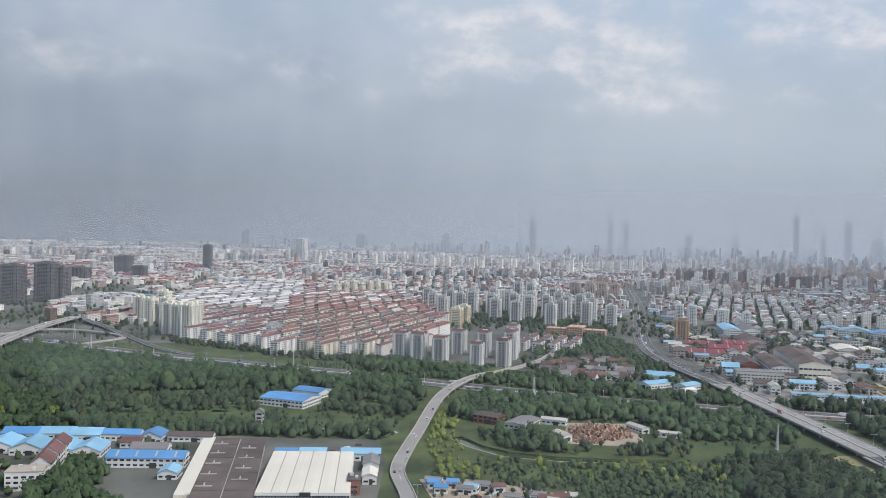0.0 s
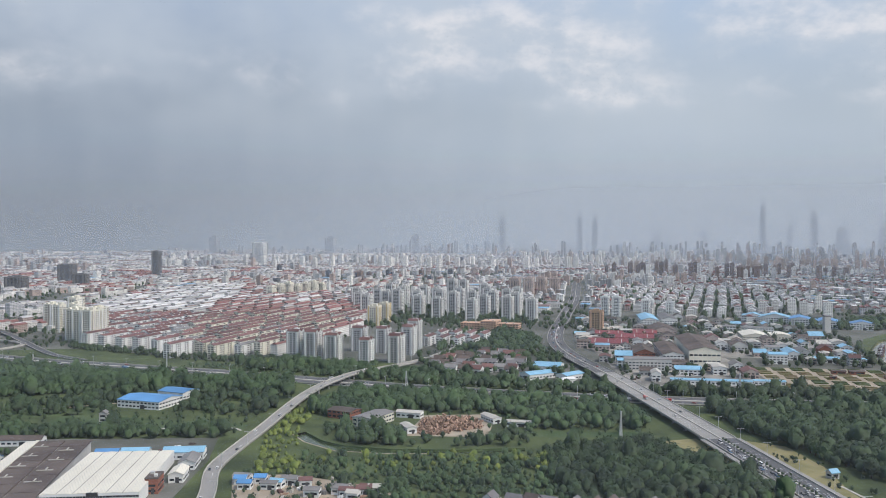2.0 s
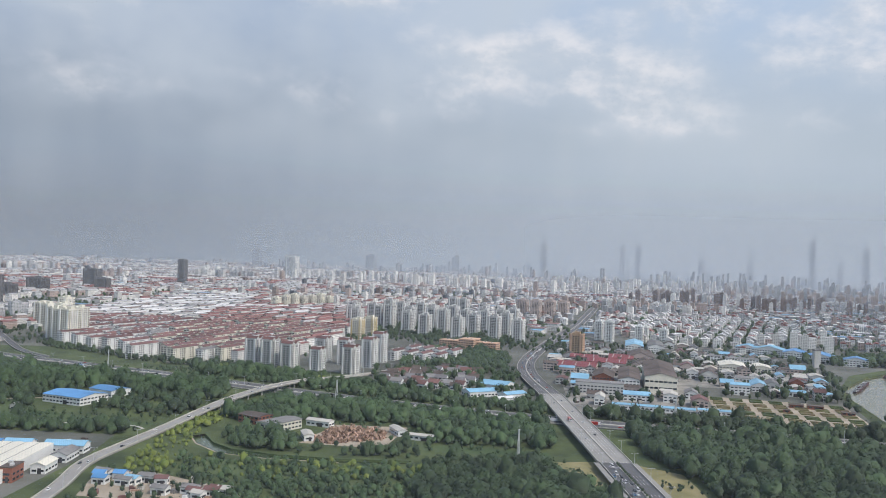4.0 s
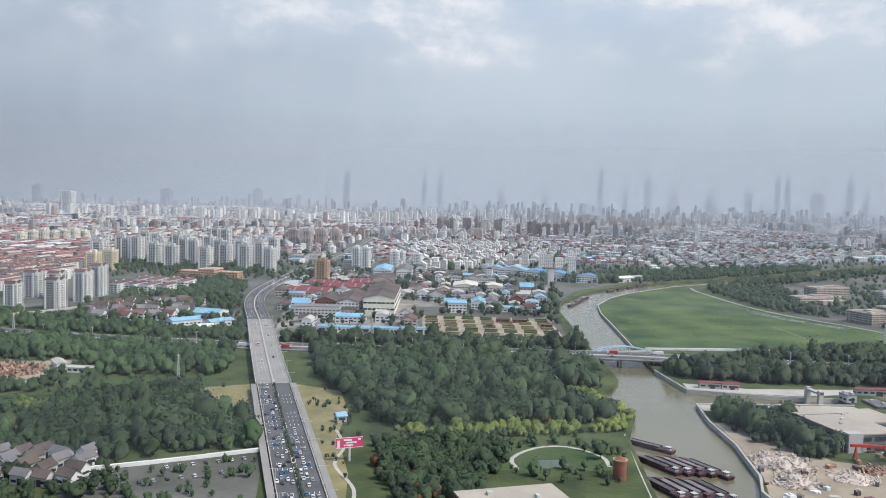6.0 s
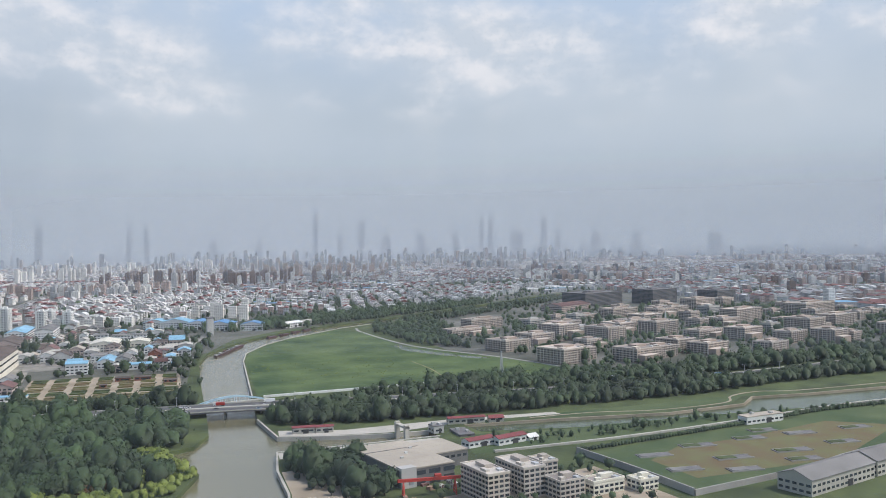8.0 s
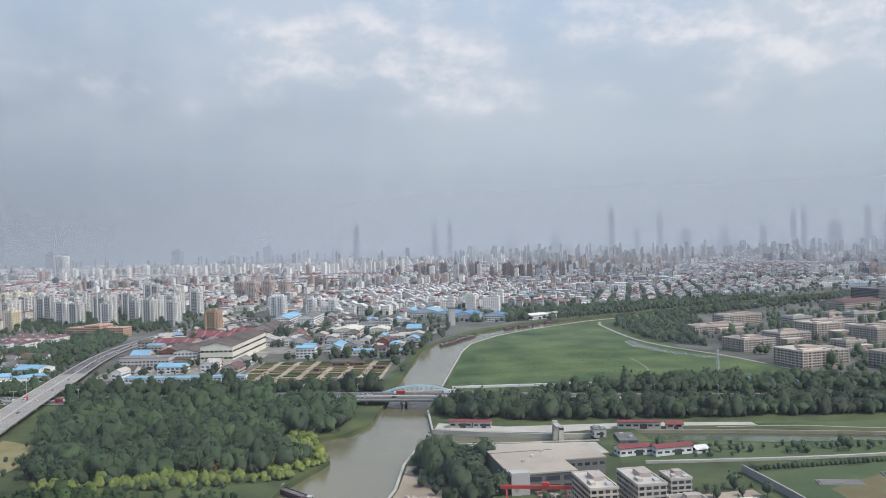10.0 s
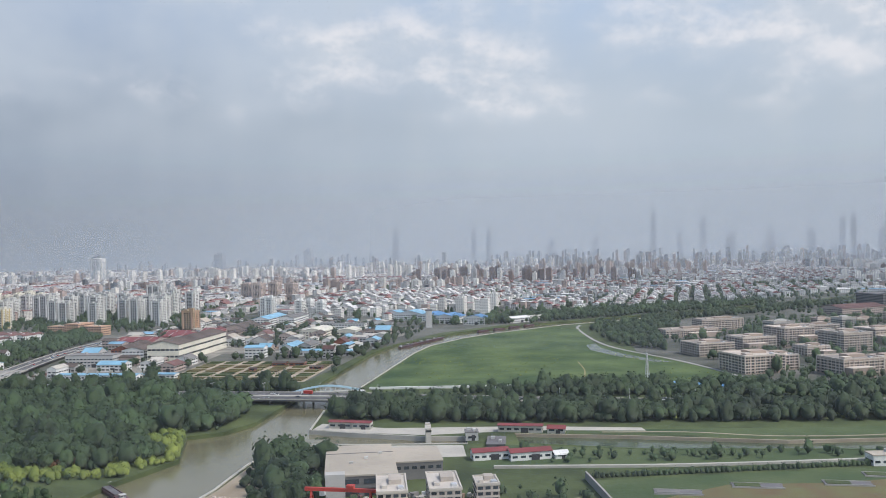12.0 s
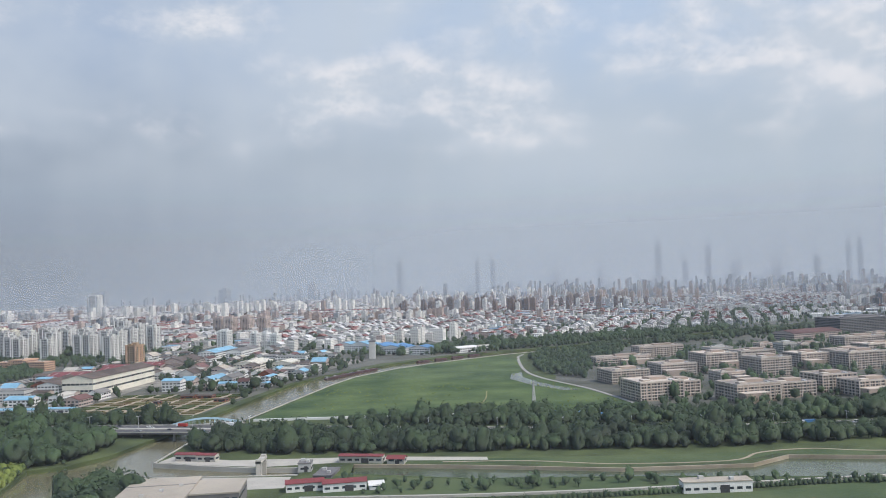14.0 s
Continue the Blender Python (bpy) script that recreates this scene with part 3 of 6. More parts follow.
ROAD_C = smooth_line([(-640, 1000, 0.3), (-420, 800, 0.3), (-330, 745, 0.3), (-270, 714, 0.3), (-214, 688, 0.3), (-165, 670, 0.3), (-120, 651, 0.3), (-78, 636, 0.3), (0, 600, 0.3), (80, 566, 0.3), (160, 541, 0.3), (250, 520, 0.4), (327, 505, 1.2), (370, 489, 2.4), (400, 480, 2.8), (430, 474, 2.4), (472, 467, 1.2), (560, 447, 0.4), (655, 430, 0.3), (742, 427, 0.3), (801, 428, 0.3), (1000, 432, 0.3), (1500, 450, 0.3)])
ROAD_I = smooth_line([(-345, 600, 3.5), (-352, 660, 4.0), (-367, 722, 4.0), (-384, 830, 4.0), (-388, 919, 4.0), (-382, 1059, 4.0), (-405, 1308, 3.0), (-428, 1539, 1.0), (-500, 1900, 0.3)])
RAMP_1 = smooth_line([(-440, 770, 2.0), (-395, 776, 3.0), (-381, 812, 3.0), (-348, 825, 2.5), (-304, 808, 1.5), (-290, 786, 0.8), (-310, 745, 0.3)], 4)
RAMP_2 = smooth_line([(-384, 950, 4.0), (-368, 900, 3.4), (-335, 860, 2.4), (-290, 800, 1.2), (-240, 735, 0.5), (-200, 700, 0.35)], 4)
ROAD_P = smooth_line([(640, 478, 0.1), (638, 500, 0.1), (625, 585, 0.1), (599, 684, 0.1), (603, 809, 0.1), (612, 850, 0.1)])
ROADS = [ROAD_A, ROAD_B, ROAD_C, ROAD_I, RAMP_1, RAMP_2, ROAD_P]


def dashes(shape, line, off, dash, gap, z, w=0.16, m=0):
    s, run = sides(line), 0.0
    for i in range(len(line) - 1):
        a, b = line[i], line[i + 1]
        n = (b - a).length
        t = (-run) % (dash + gap)
        while t + dash < n:
            p, q = a.lerp(b, t / n) + s[i] * off, a.lerp(b, (t + dash) / n) + s[i] * off
            e, h = s[i] * w / 2, Vector((0, 0, z))
            shape.face([p - e + h, p + e + h, q + e + h, q - e + h], m)
            t += dash + gap
        run += n
    return shape


def road(name, line, width, mt, label, lanes, rails=True, median=0.0, piers=False):
    s = ribbon(Shape(), line, 0, width, -0.6, 0.08)
    ob = solid(name, s, [mt], label)
    if rails:
        for e in (-1, 1):
            part("parapet", ribbon(Shape(), line, e * (width / 2 - 0.15), 0.3, 0.082, 0.6), ["pale"], ob)
    if median:
        part("median_barrier", ribbon(Shape(), line, 0, median, 0.082, 0.45), ["pale"], ob)
    part("lane_marking", dashes(Shape(), line, 0.6 if not median else median / 2 + 0.3, 5.9, 0.1, 0.09), ["white"], ob)
    for k in lanes:
        part("lane_marking", dashes(Shape(), line, k, 2.2, 3.4, 0.09), ["white"], ob)
    if piers:
        sd = sides(line)
        for i in range(2, len(line) - 2, 3):
            p = line[i]
            if p.z > 1.3:
                sh = Shape()
                for e in (-0.3, 0.3):
                    q = p + sd[i] * width * e
                    sh.tube(q.x, q.y, -2.2, 0.6, 0.6, p.z + 1.6, 8)
                part("pier", sh, ["concrete"], ob)
    return ob


split_a = [i for i, p in enumerate(ROAD_A) if p.y > 419][0]
split_b = [i for i, p in enumerate(ROAD_A) if p.y > 609][0]
road("road_1", ROAD_A[:split_a + 1], 14.6, "asphalt", "dark asphalt stretch of the wide main road", (-5.4, -3.9, -2.4, 2.4, 3.9, 5.4), True, 1.1)
road("road_2", ROAD_A[split_a:split_b + 1], 16.0, "road_pale", "pale concrete bridge stretch of the wide main road", (-5.6, -4.0, -2.4, 2.4, 4.0, 5.6), True, 0.9, True)
road("road_3", ROAD_A[split_b:], 15.0, "asphalt", "asphalt main road running on into the town", (-5.2, -3.6, -2.2, 2.2, 3.6, 5.2), True, 0.8)
for e in (-1, 1):
    solid("pavement", ribbon(Shape(), ROAD_A[:split_a + 1], e * 8.9, 2.4, -0.5, 0.05), ["road_pale"], "pale side lane along the main road")
road("road_4", ROAD_B, 6.6, "road_pale", "narrow curving elevated concrete road", (), True, 0.0, True)
road("road_5", ROAD_C, 22.0, "asphalt", "wide motorway between belts of trees", (-7.5, -4.8, 4.8, 7.5), True, 2.4, True)
road("road_6", ROAD_I, 13.0, "road_pale", "elevated motorway of the interchange", (-3.2, 3.2), True, 0.8, True)
road("road_7", RAMP_1, 5.0, "road_pale", "curving concrete slip road", (), True, 0.0, True)
road("road_8", RAMP_2, 6.5, "asphalt", "curving slip road joining the motorway", (), True, 0.0, True)
road("road_9", ROAD_P, 2.4, "concrete", "service road beside the meadow", (), False)


def path(name, pts, width, mt, label, high=0.1):
    return solid(name, ribbon(Shape(), smooth_line([(x, y, 0) for x, y in pts], 4), 0, width, -0.05, high), [mt], label)


path("path_1", [(-150, 512), (-128, 520), (-108, 530), (-90, 536)], 2.2, "dirt", "pale dirt lane to the blue-roofed depot")
path("path_2", [(-110, 462), (-80, 466), (-55, 458), (-30, 462), (-22, 455)], 1.6, "pale", "pale winding footpath")
path("path_3", [(298, 300), (299, 312), (310, 323), (322, 324), (331, 312), (330, 300)], 1.5, "pale", "pale footpath curving round the garden pond")
path("path_4", [(240, 352), (242, 330), (238, 310), (243, 285), (240, 262)], 1.2, "pale", "thin pale footpath across the lawn")
path("path_5", [(350, 338), (345, 318), (339, 295), (333, 270)], 1.4, "pale", "pale quay path beside the barges")
path("path_6", [(150, 308), (180, 316), (213, 327)], 1.2, "white", "low white wall of the car park", 1.2)
path("path_7", [(478, 338), (538, 332), (600, 331), (682, 333), (760, 322), (900, 300)], 1.4, "pale", "long pale wall beside the walled field", 0.9)
path("path_8", [(527, 389), (560, 384), (592, 372), (634, 369), (650, 381), (672, 384), (700, 374), (800, 362)], 1.3, "dirt", "pale dirt track along the canal")
path("path_9", [(429, 514), (530, 505), (580, 500)], 1.5, "white", "white wall along the foot of the meadow", 1.2)
path("path_10", [(545, 512), (556, 560), (560, 600)], 0.9, "drylawn", "faint trodden track across the meadow")
path("path_11", [(30, 500), (36, 545), (60, 560)], 1.6, "dirt", "dirt track in the woods")
path("path_12", [(506, 320), (507, 285), (506, 252)], 0.6, "concrete", "grey concrete wall of the field", 2.6)
path("path_13", [(506, 252), (560, 255), (600, 262), (680, 268)], 0.6, "concrete", "grey concrete wall of the field", 2.2)
solid("garden_pond", Shape().face([(311 + 6 * math.cos(k / 3), 305 + 5 * math.sin(k / 3) + math.sin(k), 0.06) for k in range(19)]), ["pond"], "small dark garden pond")
patch("garden_lawn", [(290, 300), (300, 326), (322, 329), (334, 314), (332, 296)], 0.045, "lawn", "mown garden lawn round a pond")


# ---- backdrop and added haze sheets ----
def arc(name, r, z0, z1, material, label, a0=-66, a1=88, n=60, flare=0.0):
    """A wide curved sheet round the view; flare: how far it leans outward at its top."""
    s = Shape()
    for k in range(n):
        a, b = math.radians(a0 + (a1 - a0) * k / n), math.radians(a0 + (a1 - a0) * (k + 1) / n)
        p, q = CENTRE + Vector((r * math.sin(a), r * math.cos(a), 0)), CENTRE + Vector((r * math.sin(b), r * math.cos(b), 0))
        p1, q1 = (w + (w - CENTRE) * (flare / r) for w in (p, q))
        s.face([(p.x, p.y, z0), (q.x, q.y, z0), (q1.x, q1.y, z1), (p1.x, p1.y, z1)])
    return solid(name, s, [material], label, "structure", "backdrop")


arc("backdrop", 4660, -60, 1900, sky_mat(), "pale hazy summer sky with broken white cloud")
# sheets added to pale the distance; the nearest ones lift the dark tones
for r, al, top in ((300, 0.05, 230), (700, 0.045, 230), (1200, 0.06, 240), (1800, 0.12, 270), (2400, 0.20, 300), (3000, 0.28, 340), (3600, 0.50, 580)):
    arc("haze_bank", r, -1, top, haze_sheet_mat("haze", al, top, 30 if r < 3500 else 220), "thin grey translucent sheet standing in for summer haze", flare=top)


# ---- far town ----
U, V = Vector((0.32, 0.947, 0)), Vector((0.947, -0.32, 0))
ESTATE = [(-232, 792), (-100, 706), (-34, 728), (-8, 800), (4, 900), (0, 1190), (-110, 1380), (-180, 1500), (-330, 1560), (-365, 1180), (-330, 960)]
WHITE_HOUSES = [(330, 1010), (430, 1010), (560, 1110), (640, 1300), (470, 1560), (330, 1400)]
WHITE_ROWS = [(640, 1010), (860, 1075), (1230, 1420), (1160, 1560), (760, 1330)]
CLEAR = [[(440, 830), (540, 870), (760, 980), (1100, 1180), (1000, 1230), (640, 1040), (440, 985)], FIELD, ESTATE, WHITE_HOUSES, WHITE_ROWS, RIVER,
         [(-60, 660), (200, 620), (205, 1250), (-10, 1250), (-10, 700)],
         [(195, 560), (420, 540), (470, 860), (350, 1100), (215, 1080)],
         [(600, 470), (1160, 460), (1160, 1010), (940, 1010), (640, 840)],
         [(-560, 1050), (-480, 1050), (-460, 1440), (-540, 1440)]]
WALLS = ["w_white", "w_pink", "w_grey", "w_brown", "w_dark"]
ROOFS = ["r_red", "r_grey", "r_white", "r_blue"]
rng = random.Random(4)
far = Shape()
road_pts = [p for line in (ROAD_A, ROAD_C, ROAD_I) for p in line[::2]]


def far_block(x, y, sx, sy, h, wall, roof, rot=-18.6, pitched=False):
    far.box(x, y, 0, sx, sy, h, wall, rot, 5 + roof)
    if pitched:
        c, s = math.cos(radians(rot)), math.sin(radians(rot))
        k = len(far.v)
        for a, b, z in ((-1, -1, 0), (1, -1, 0), (1, 1, 0), (-1, 1, 0), (0, -1, 1), (0, 1, 1)):
            px, py = a * (sx / 2 + 0.4), b * (sy / 2 + 0.4)
            far.v.append((x + px * c - py * s, y + px * s + py * c, h + 0.05 + z * sx * 0.28))
        far.f += [(k + 1, k + 2, k + 5, k + 4), (k + 3, k, k + 4, k + 5), (k, k + 1, k + 4), (k + 2, k + 3, k + 5)]
        far.m += [5 + roof] * 4
    elif h > 14:
        c, s = math.cos(radians(rot)), math.sin(radians(rot))
        far.box(x + 0.1 * sx, y, h, sx * 0.35, sy * 0.3, 2.2, wall, rot, 6)


bands = ((480, 880, 30), (880, 1250, 21), (1250, 1900, 21), (1900, 2700, 27), (2700, 3600, 37), (3600, 4450, 52))
for y0, y1, cell in bands:
    i0, i1 = int(-0.75 * y1 / cell), int((300 + 1.55 * y1) / cell)
    for j in range(int(y0 / cell), int(y1 / cell)):
        for i in range(i0, i1):
            x, y = (i + rng.uniform(0.3, 0.7)) * cell, (j + rng.uniform(0.3, 0.7)) * cell
            r = math.hypot(x - 260, y)
            if r > 4500 or x < -0.62 * y - 40 or x > 400 + 1.5 * y:
                continue
            if y < 1700 and (near_line(x, y, road_pts, 17) or any(inside(x, y, p) for p in CLEAR) or (y < 880 and x < 1160) or (x > 470 and y < 0.55 * x + 600 and x < 1160)):
                continue
            if y < 1050 and x < -390 and rng.random() < 0.75:
                continue
            zone = noise.noise((x * 0.0034, y * 0.0034, 1.0))
            kind = noise.noise((x * 0.0060, y * 0.0060, 7.0))
            tone = noise.noise((x * 0.0080, y * 0.0080, 13.0))
            q = rng.random()
            if q < 0.16 or (kind > 0.42 and q < 0.6):
                continue
            if zone > 0.36 or (q > 0.982 and r > 1200):
                if q < 0.45:
                    continue
                h = rng.uniform(12, 21) * (1 + 0.2 * (r > 2500))
                w = (0 if tone > 0.12 else 1 if tone > -0.08 else 2) if rng.random() < 0.8 else rng.choice((0, 3, 4))
                far_block(x, y, rng.uniform(7, 10), rng.uniform(8, 14), h, w, rng.choice((1, 1, 2)))
            elif kind > 0.24:
                far_block(x, y, cell * rng.uniform(0.6, 1.1), cell * rng.uniform(0.6, 0.95), rng.uniform(3.5, 7), rng.choice((0, 2, 2)), rng.choice((1, 2, 2, 2, 3, 0)))
            else:
                red = tone > -0.06
                rf = rng.choice((0, 0, 0, 1, 2)) if red else rng.choice((1, 1, 2, 2))
                w = rng.choice((0, 0, 0, 1, 2))
                h = rng.uniform(6.0, 9.5) * (1 if r < 2500 else 1.15)
                n = 1 if cell < 24 else 2
                for k in range(n):
                    p = Vector((x, y, 0)) + V * (k - (n - 1) / 2) * cell * 0.5
                    far_block(p.x, p.y, 6.4 if n == 1 else 7.5, cell * rng.uniform(0.6, 0.92), h, w, rf, pitched=rf < 2 and r < 2300)
# clusters of tall flats and office towers in the far town
for cx, cy, n, rad, h0, h1, w in ((740, 1830, 30, 130, 28, 42, 3), (560, 1960, 16, 70, 28, 42, 3), (1020, 2160, 26, 120, 30, 40, 1), (300, 2350, 40, 240, 30, 46, 0), (640, 2700, 40, 260, 34, 52, 0), (-300, 2500, 30, 260, 30, 44, 0), (1300, 2600, 40, 300, 34, 60, 2), (1900, 2700, 50, 420, 34, 60, 2), (1400, 3500, 60, 400, 40, 74, 2), (2300, 3300, 70, 500, 40, 72, 2), (700, 3800, 50, 500, 40, 70, 2), (-300, 3900, 30, 420, 30, 56, 2), (3000, 2700, 60, 600, 30, 60, 2), (1000, 2500, 40, 300, 24, 40, 1), (420, 1700, 18, 120, 20, 27, 1)):
    for k in range(n):
        a, d = rng.uniform(0, 6.283), math.sqrt(rng.random())
        far_block(cx + rad * 1.5 * d * math.cos(a), cy + rad * 0.8 * d * math.sin(a), rng.uniform(7, 11), rng.uniform(9, 15), rng.uniform(h0, h1) * 0.82, w if rng.random() < 0.72 else rng.choice((0, 1, 2)), 1)
# skyline
for deg, h, w in ((1.1, 190, 34), (6.2, 185, 26), (7.2, 180, 26), (17.7, 236, 30), (20.7, 205, 34), (22.3, 125, 50), (28.6, 205, 24), (29.2, 205, 24), (32.7, 205, 30), (30.9, 140, 60), (-4.6, 95, 44), (-10.2, 85, 50), (11.2, 118, 44), (38.7, 128, 40), (43.5, 115, 60), (24.6, 130, 40), (14.1, 120, 36), (36.1, 125, 50), (-17.5, 90, 44), (19.3, 130, 30), (26.9, 135, 34), (33.6, 130, 26)):
    a = math.radians(deg)
    x, y = 338 + 4120 * math.sin(a), 34 + 4120 * math.cos(a)
    far_block(x, y, w * 0.85, w * 0.7, h * 0.8, 2, 1)
    far.box(x, y, h * 0.8, w * 0.45, w * 0.36, h * 0.1, 2)
# white house quarters
for poly, pitch, step, size, h in ((WHITE_HOUSES, 17, 15, 9.5, 9.0), (WHITE_ROWS, 19, 13, 9.0, 7.5)):
    for i in range(-20, 120):
        for j in range(20, 130):
            p = V * i * pitch + U * j * step + Vector((rng.uniform(-2, 2), rng.uniform(-2, 2), 0))
            if inside(p.x, p.y, poly) and rng.random() < 0.85 and not near_line(p.x, p.y, road_pts, 16):
                far_block(p.x, p.y, size * rng.uniform(0.8, 1.1), size * rng.uniform(0.8, 1.3), h * rng.uniform(0.8, 1.2), 0, rng.choice((2, 2, 1, 0)), pitched=rng.random() < 0.5)
tagged(new("distant_buildings", far.mesh("distant_buildings", WALLS + ROOFS)), "dense far town of pale flats, red roofs and towers in haze", "buildings", "", "stuff")


# ---- buildings ----
SKEW = -18.6
FOOT = []  # footprints kept free of trees: x, y, radius
STOREY = 1.75


def pane_ring(sx, sy, h=0.85, pitch=2.0, faces="xXyY", wide=0.62, proud=0.07):
    """One storey's windows round a box of that size: panes set slightly proud, with edges at the top and the sides."""
    s = Shape()
    for f in faces:
        across = f in "xX"
        e = -1 if f in "xy" else 1
        length, deep = (sy, sx) if across else (sx, sy)
        n = max(1, int(length / pitch))
        w = length / n * wide / 2
        near, out = e * deep / 2, e * (deep / 2 + proud)
        for k in range(n):
            t = ((k + 0.5) / n - 0.5) * length
            q = [(near, t - w, 0), (out, t - w, 0), (out, t + w, 0), (near, t + w, 0)]
            q = [(a, b, c) if across else (b, a, c) for a, b, c in q]
            g = [(a, b, h) for a, b, c in q]
            for i in range(3):
                s.face([q[i], q[i + 1], g[i + 1], g[i]])
            s.face(g)
    return s


def rows(parent, sx, sy, h, z0=0.75, step=STOREY, name="window_row", joined=False, **k):
    ring, z = pane_ring(sx, sy, **k), z0
    if joined:
        every = Shape()
        while z + 1.0 < h:
            n = len(every.v)
            every.v += [(a, b, c + z) for a, b, c in ring.v]
            every.f += [tuple(q + n for q in f) for f in ring.f]
            every.m += ring.m
            z += step
        return tagged(part("windows", every, ["glass"], parent), kind="stuff")
    me = ring.mesh(name, ["glass"])
    while z + 1.0 < h:
        tagged(part(name, me, None, parent, at=(0, 0, z)), kind="stuff")
        z += step


def tower(x, y, sx, sy, h, wall, label, rot=SKEW, crown="flat", group="", name="residential_tower", band=None):
    FOOT.append((x, y, max(sx, sy) * 0.6))
    t = thing(name, x, y, rot, label, "tower block", group)
    p = Shape().box(0, 0, 0, sx, sy, h)
    for a in (-1, 1):
        for b in (-1, 1):
            p.box(a * sx * 0.38, b * sy * 0.5, 0, sx * 0.1, 0.9, h + 0.5, 1)
            p.box(a * sx * 0.5, b * sy * 0.22, 0, 0.9, sy * 0.07, h + 0.5, 1)
    part("body", p, [wall, band or wall], t)
    rows(t, sx, sy, h, pitch=2.4, joined=True)
    bal, z = Shape(), 1.4
    while z + 1.2 < h:
        for e in (-1, 1):
            bal.box(e * sx / 2, 0, z, 1.5, sy * 0.28, 0.5)
        z += STOREY
    tagged(part("balconies", bal, [band or wall], t), kind="stuff")
    part("parapet", Shape().box(0, -sy / 2, h, sx + 0.3, 0.3, 0.7).box(0, sy / 2, h, sx + 0.3, 0.3, 0.7).box(-sx / 2, 0, h, 0.3, sy, 0.7).box(sx / 2, 0, h, 0.3, sy, 0.7), [wall], t)
    if crown == "pitched":
        c = Shape()
        for e in (-0.26, 0.26):
            c.gable(0, e * sy, h + 0.9, sx * 0.9, sy * 0.36, 1.6, 0, 0.2, "x", ends=1)
            c.box(0, e * sy, h, sx * 0.86, sy * 0.34, 0.9, 1)
        part("roof", c, ["redroof", wall], t, "reddish pitched roof caps")
    part("lift_house", Shape().box(0, sy * 0.1, h, sx * 0.42, sy * 0.3, 2.6).box(-sx * 0.2, -sy * 0.25, h, sx * 0.25, sy * 0.18, 1.8), [wall], t)
    return t


def slab(x, y, sx, sy, h, wall, roof, label, rot=SKEW, group="", pitched=True, name="apartment_block"):
    FOOT.append((x, y, sy * 0.35))
    t = thing(name, x, y, rot, label, "apartment block", group)
    d = Shape().box(0, 0, 0, sx, sy, h)
    n = max(2, int(sy / 9)) if pitched else 0
    for k in range(n):
        d.box(-sx * 0.22, (k + 0.5) / n * sy - sy / 2, h, 1.3, 1.3, sx * 0.18 + 0.5)
        d.box(sx * 0.5, (k + 0.5) / n * sy - sy / 2, 0, 1.2, sy / n * 0.4, h - 0.6)
    part("body", d, [wall], t)
    if pitched:
        part("roof", Shape().gable(0, 0, h, sx, sy, sx * 0.18, 0, 0.4, "y", ends=1), [roof, wall], t)
    else:
        part("roof", Shape().box(0, 0, h, sx + 0.4, sy + 0.4, 0.4), [roof], t)
        part("water_tank", Shape().box(0, sy * 0.2, h + 0.4, 2.2, 3, 1.4), [wall], t)
    rows(t, sx, sy, h, pitch=2.5, joined=True)
    return t


# estate of red-roofed blocks: the rows that face the motorway are things, the rest a mass
est = Shape()
made, n_near = {}, 0
for i in range(-90, 40):
    for j in range(10, 60):
        for half in (0,):
            p = V * (i * 12.8) + U * (j * 37.0 + (i % 3) * 9 + (i % 2) * 4)
            if not inside(p.x, p.y, ESTATE) or near_line(p.x, p.y, road_pts, 18):
                continue
            k = rng.randrange(3)
            sy = (24.0, 29.0, 33.0)[k]
            left = p.x < -150 - 0.12 * (p.y - 760)
            pale = left or rng.random() < min(0.5, max(0.10, (p.y - 950) / 800))
            if p.y < 1010 and n_near < 150:
                key = (k, pale)
                m = pose(p.x, p.y, 0, 0, 0, SKEW)
                if key not in made:
                    made[key] = slab(p.x, p.y, 6.2, sy, 9.6 + (k == 2) * 1.8, "white" if pale else "cream", "greyroof" if (pale and k == 0) else "redroof", "white walk-up apartment block with shallow pitched roof" if pale else "cream walk-up apartment block with red clay roof", group="blocks of the red-roofed estate")
                else:
                    copy_thing(made[key], m)
                    FOOT.append((p.x, p.y, sy * 0.35))
                n_near += 1
            else:
                rf = (1 if rng.random() < 0.5 else 2) if pale else 0
                h = rng.uniform(9, 11.5)
                est.box(p.x, p.y, 0, 6.2, sy, h, rng.choice((0, 0, 1)), SKEW, 3 + rf)
                c, s = math.cos(radians(SKEW)), math.sin(radians(SKEW))
                q = len(est.v)
                for a, b, z in ((-1, -1, 0), (1, -1, 0), (1, 1, 0), (-1, 1, 0), (0, -1, 1), (0, 1, 1)):
                    px, py = a * 3.4, b * (sy / 2 + 0.4)
                    est.v.append((p.x + px * c - py * s, p.y + px * s + py * c, h + 0.05 + z * 1.1))
                est.f += [(q + 1, q + 2, q + 5, q + 4), (q + 3, q, q + 4, q + 5), (q, q + 1, q + 4), (q + 2, q + 3, q + 5)]
                est.m += [3 + rf] * 4
tagged(new("estate_blocks", est.mesh("estate_blocks", ["w_white", "w_pink", "w_grey", "r_red", "r_grey", "r_white"])), "rows of walk-up blocks with red and pale roofs", "apartment blocks", "", "stuff")

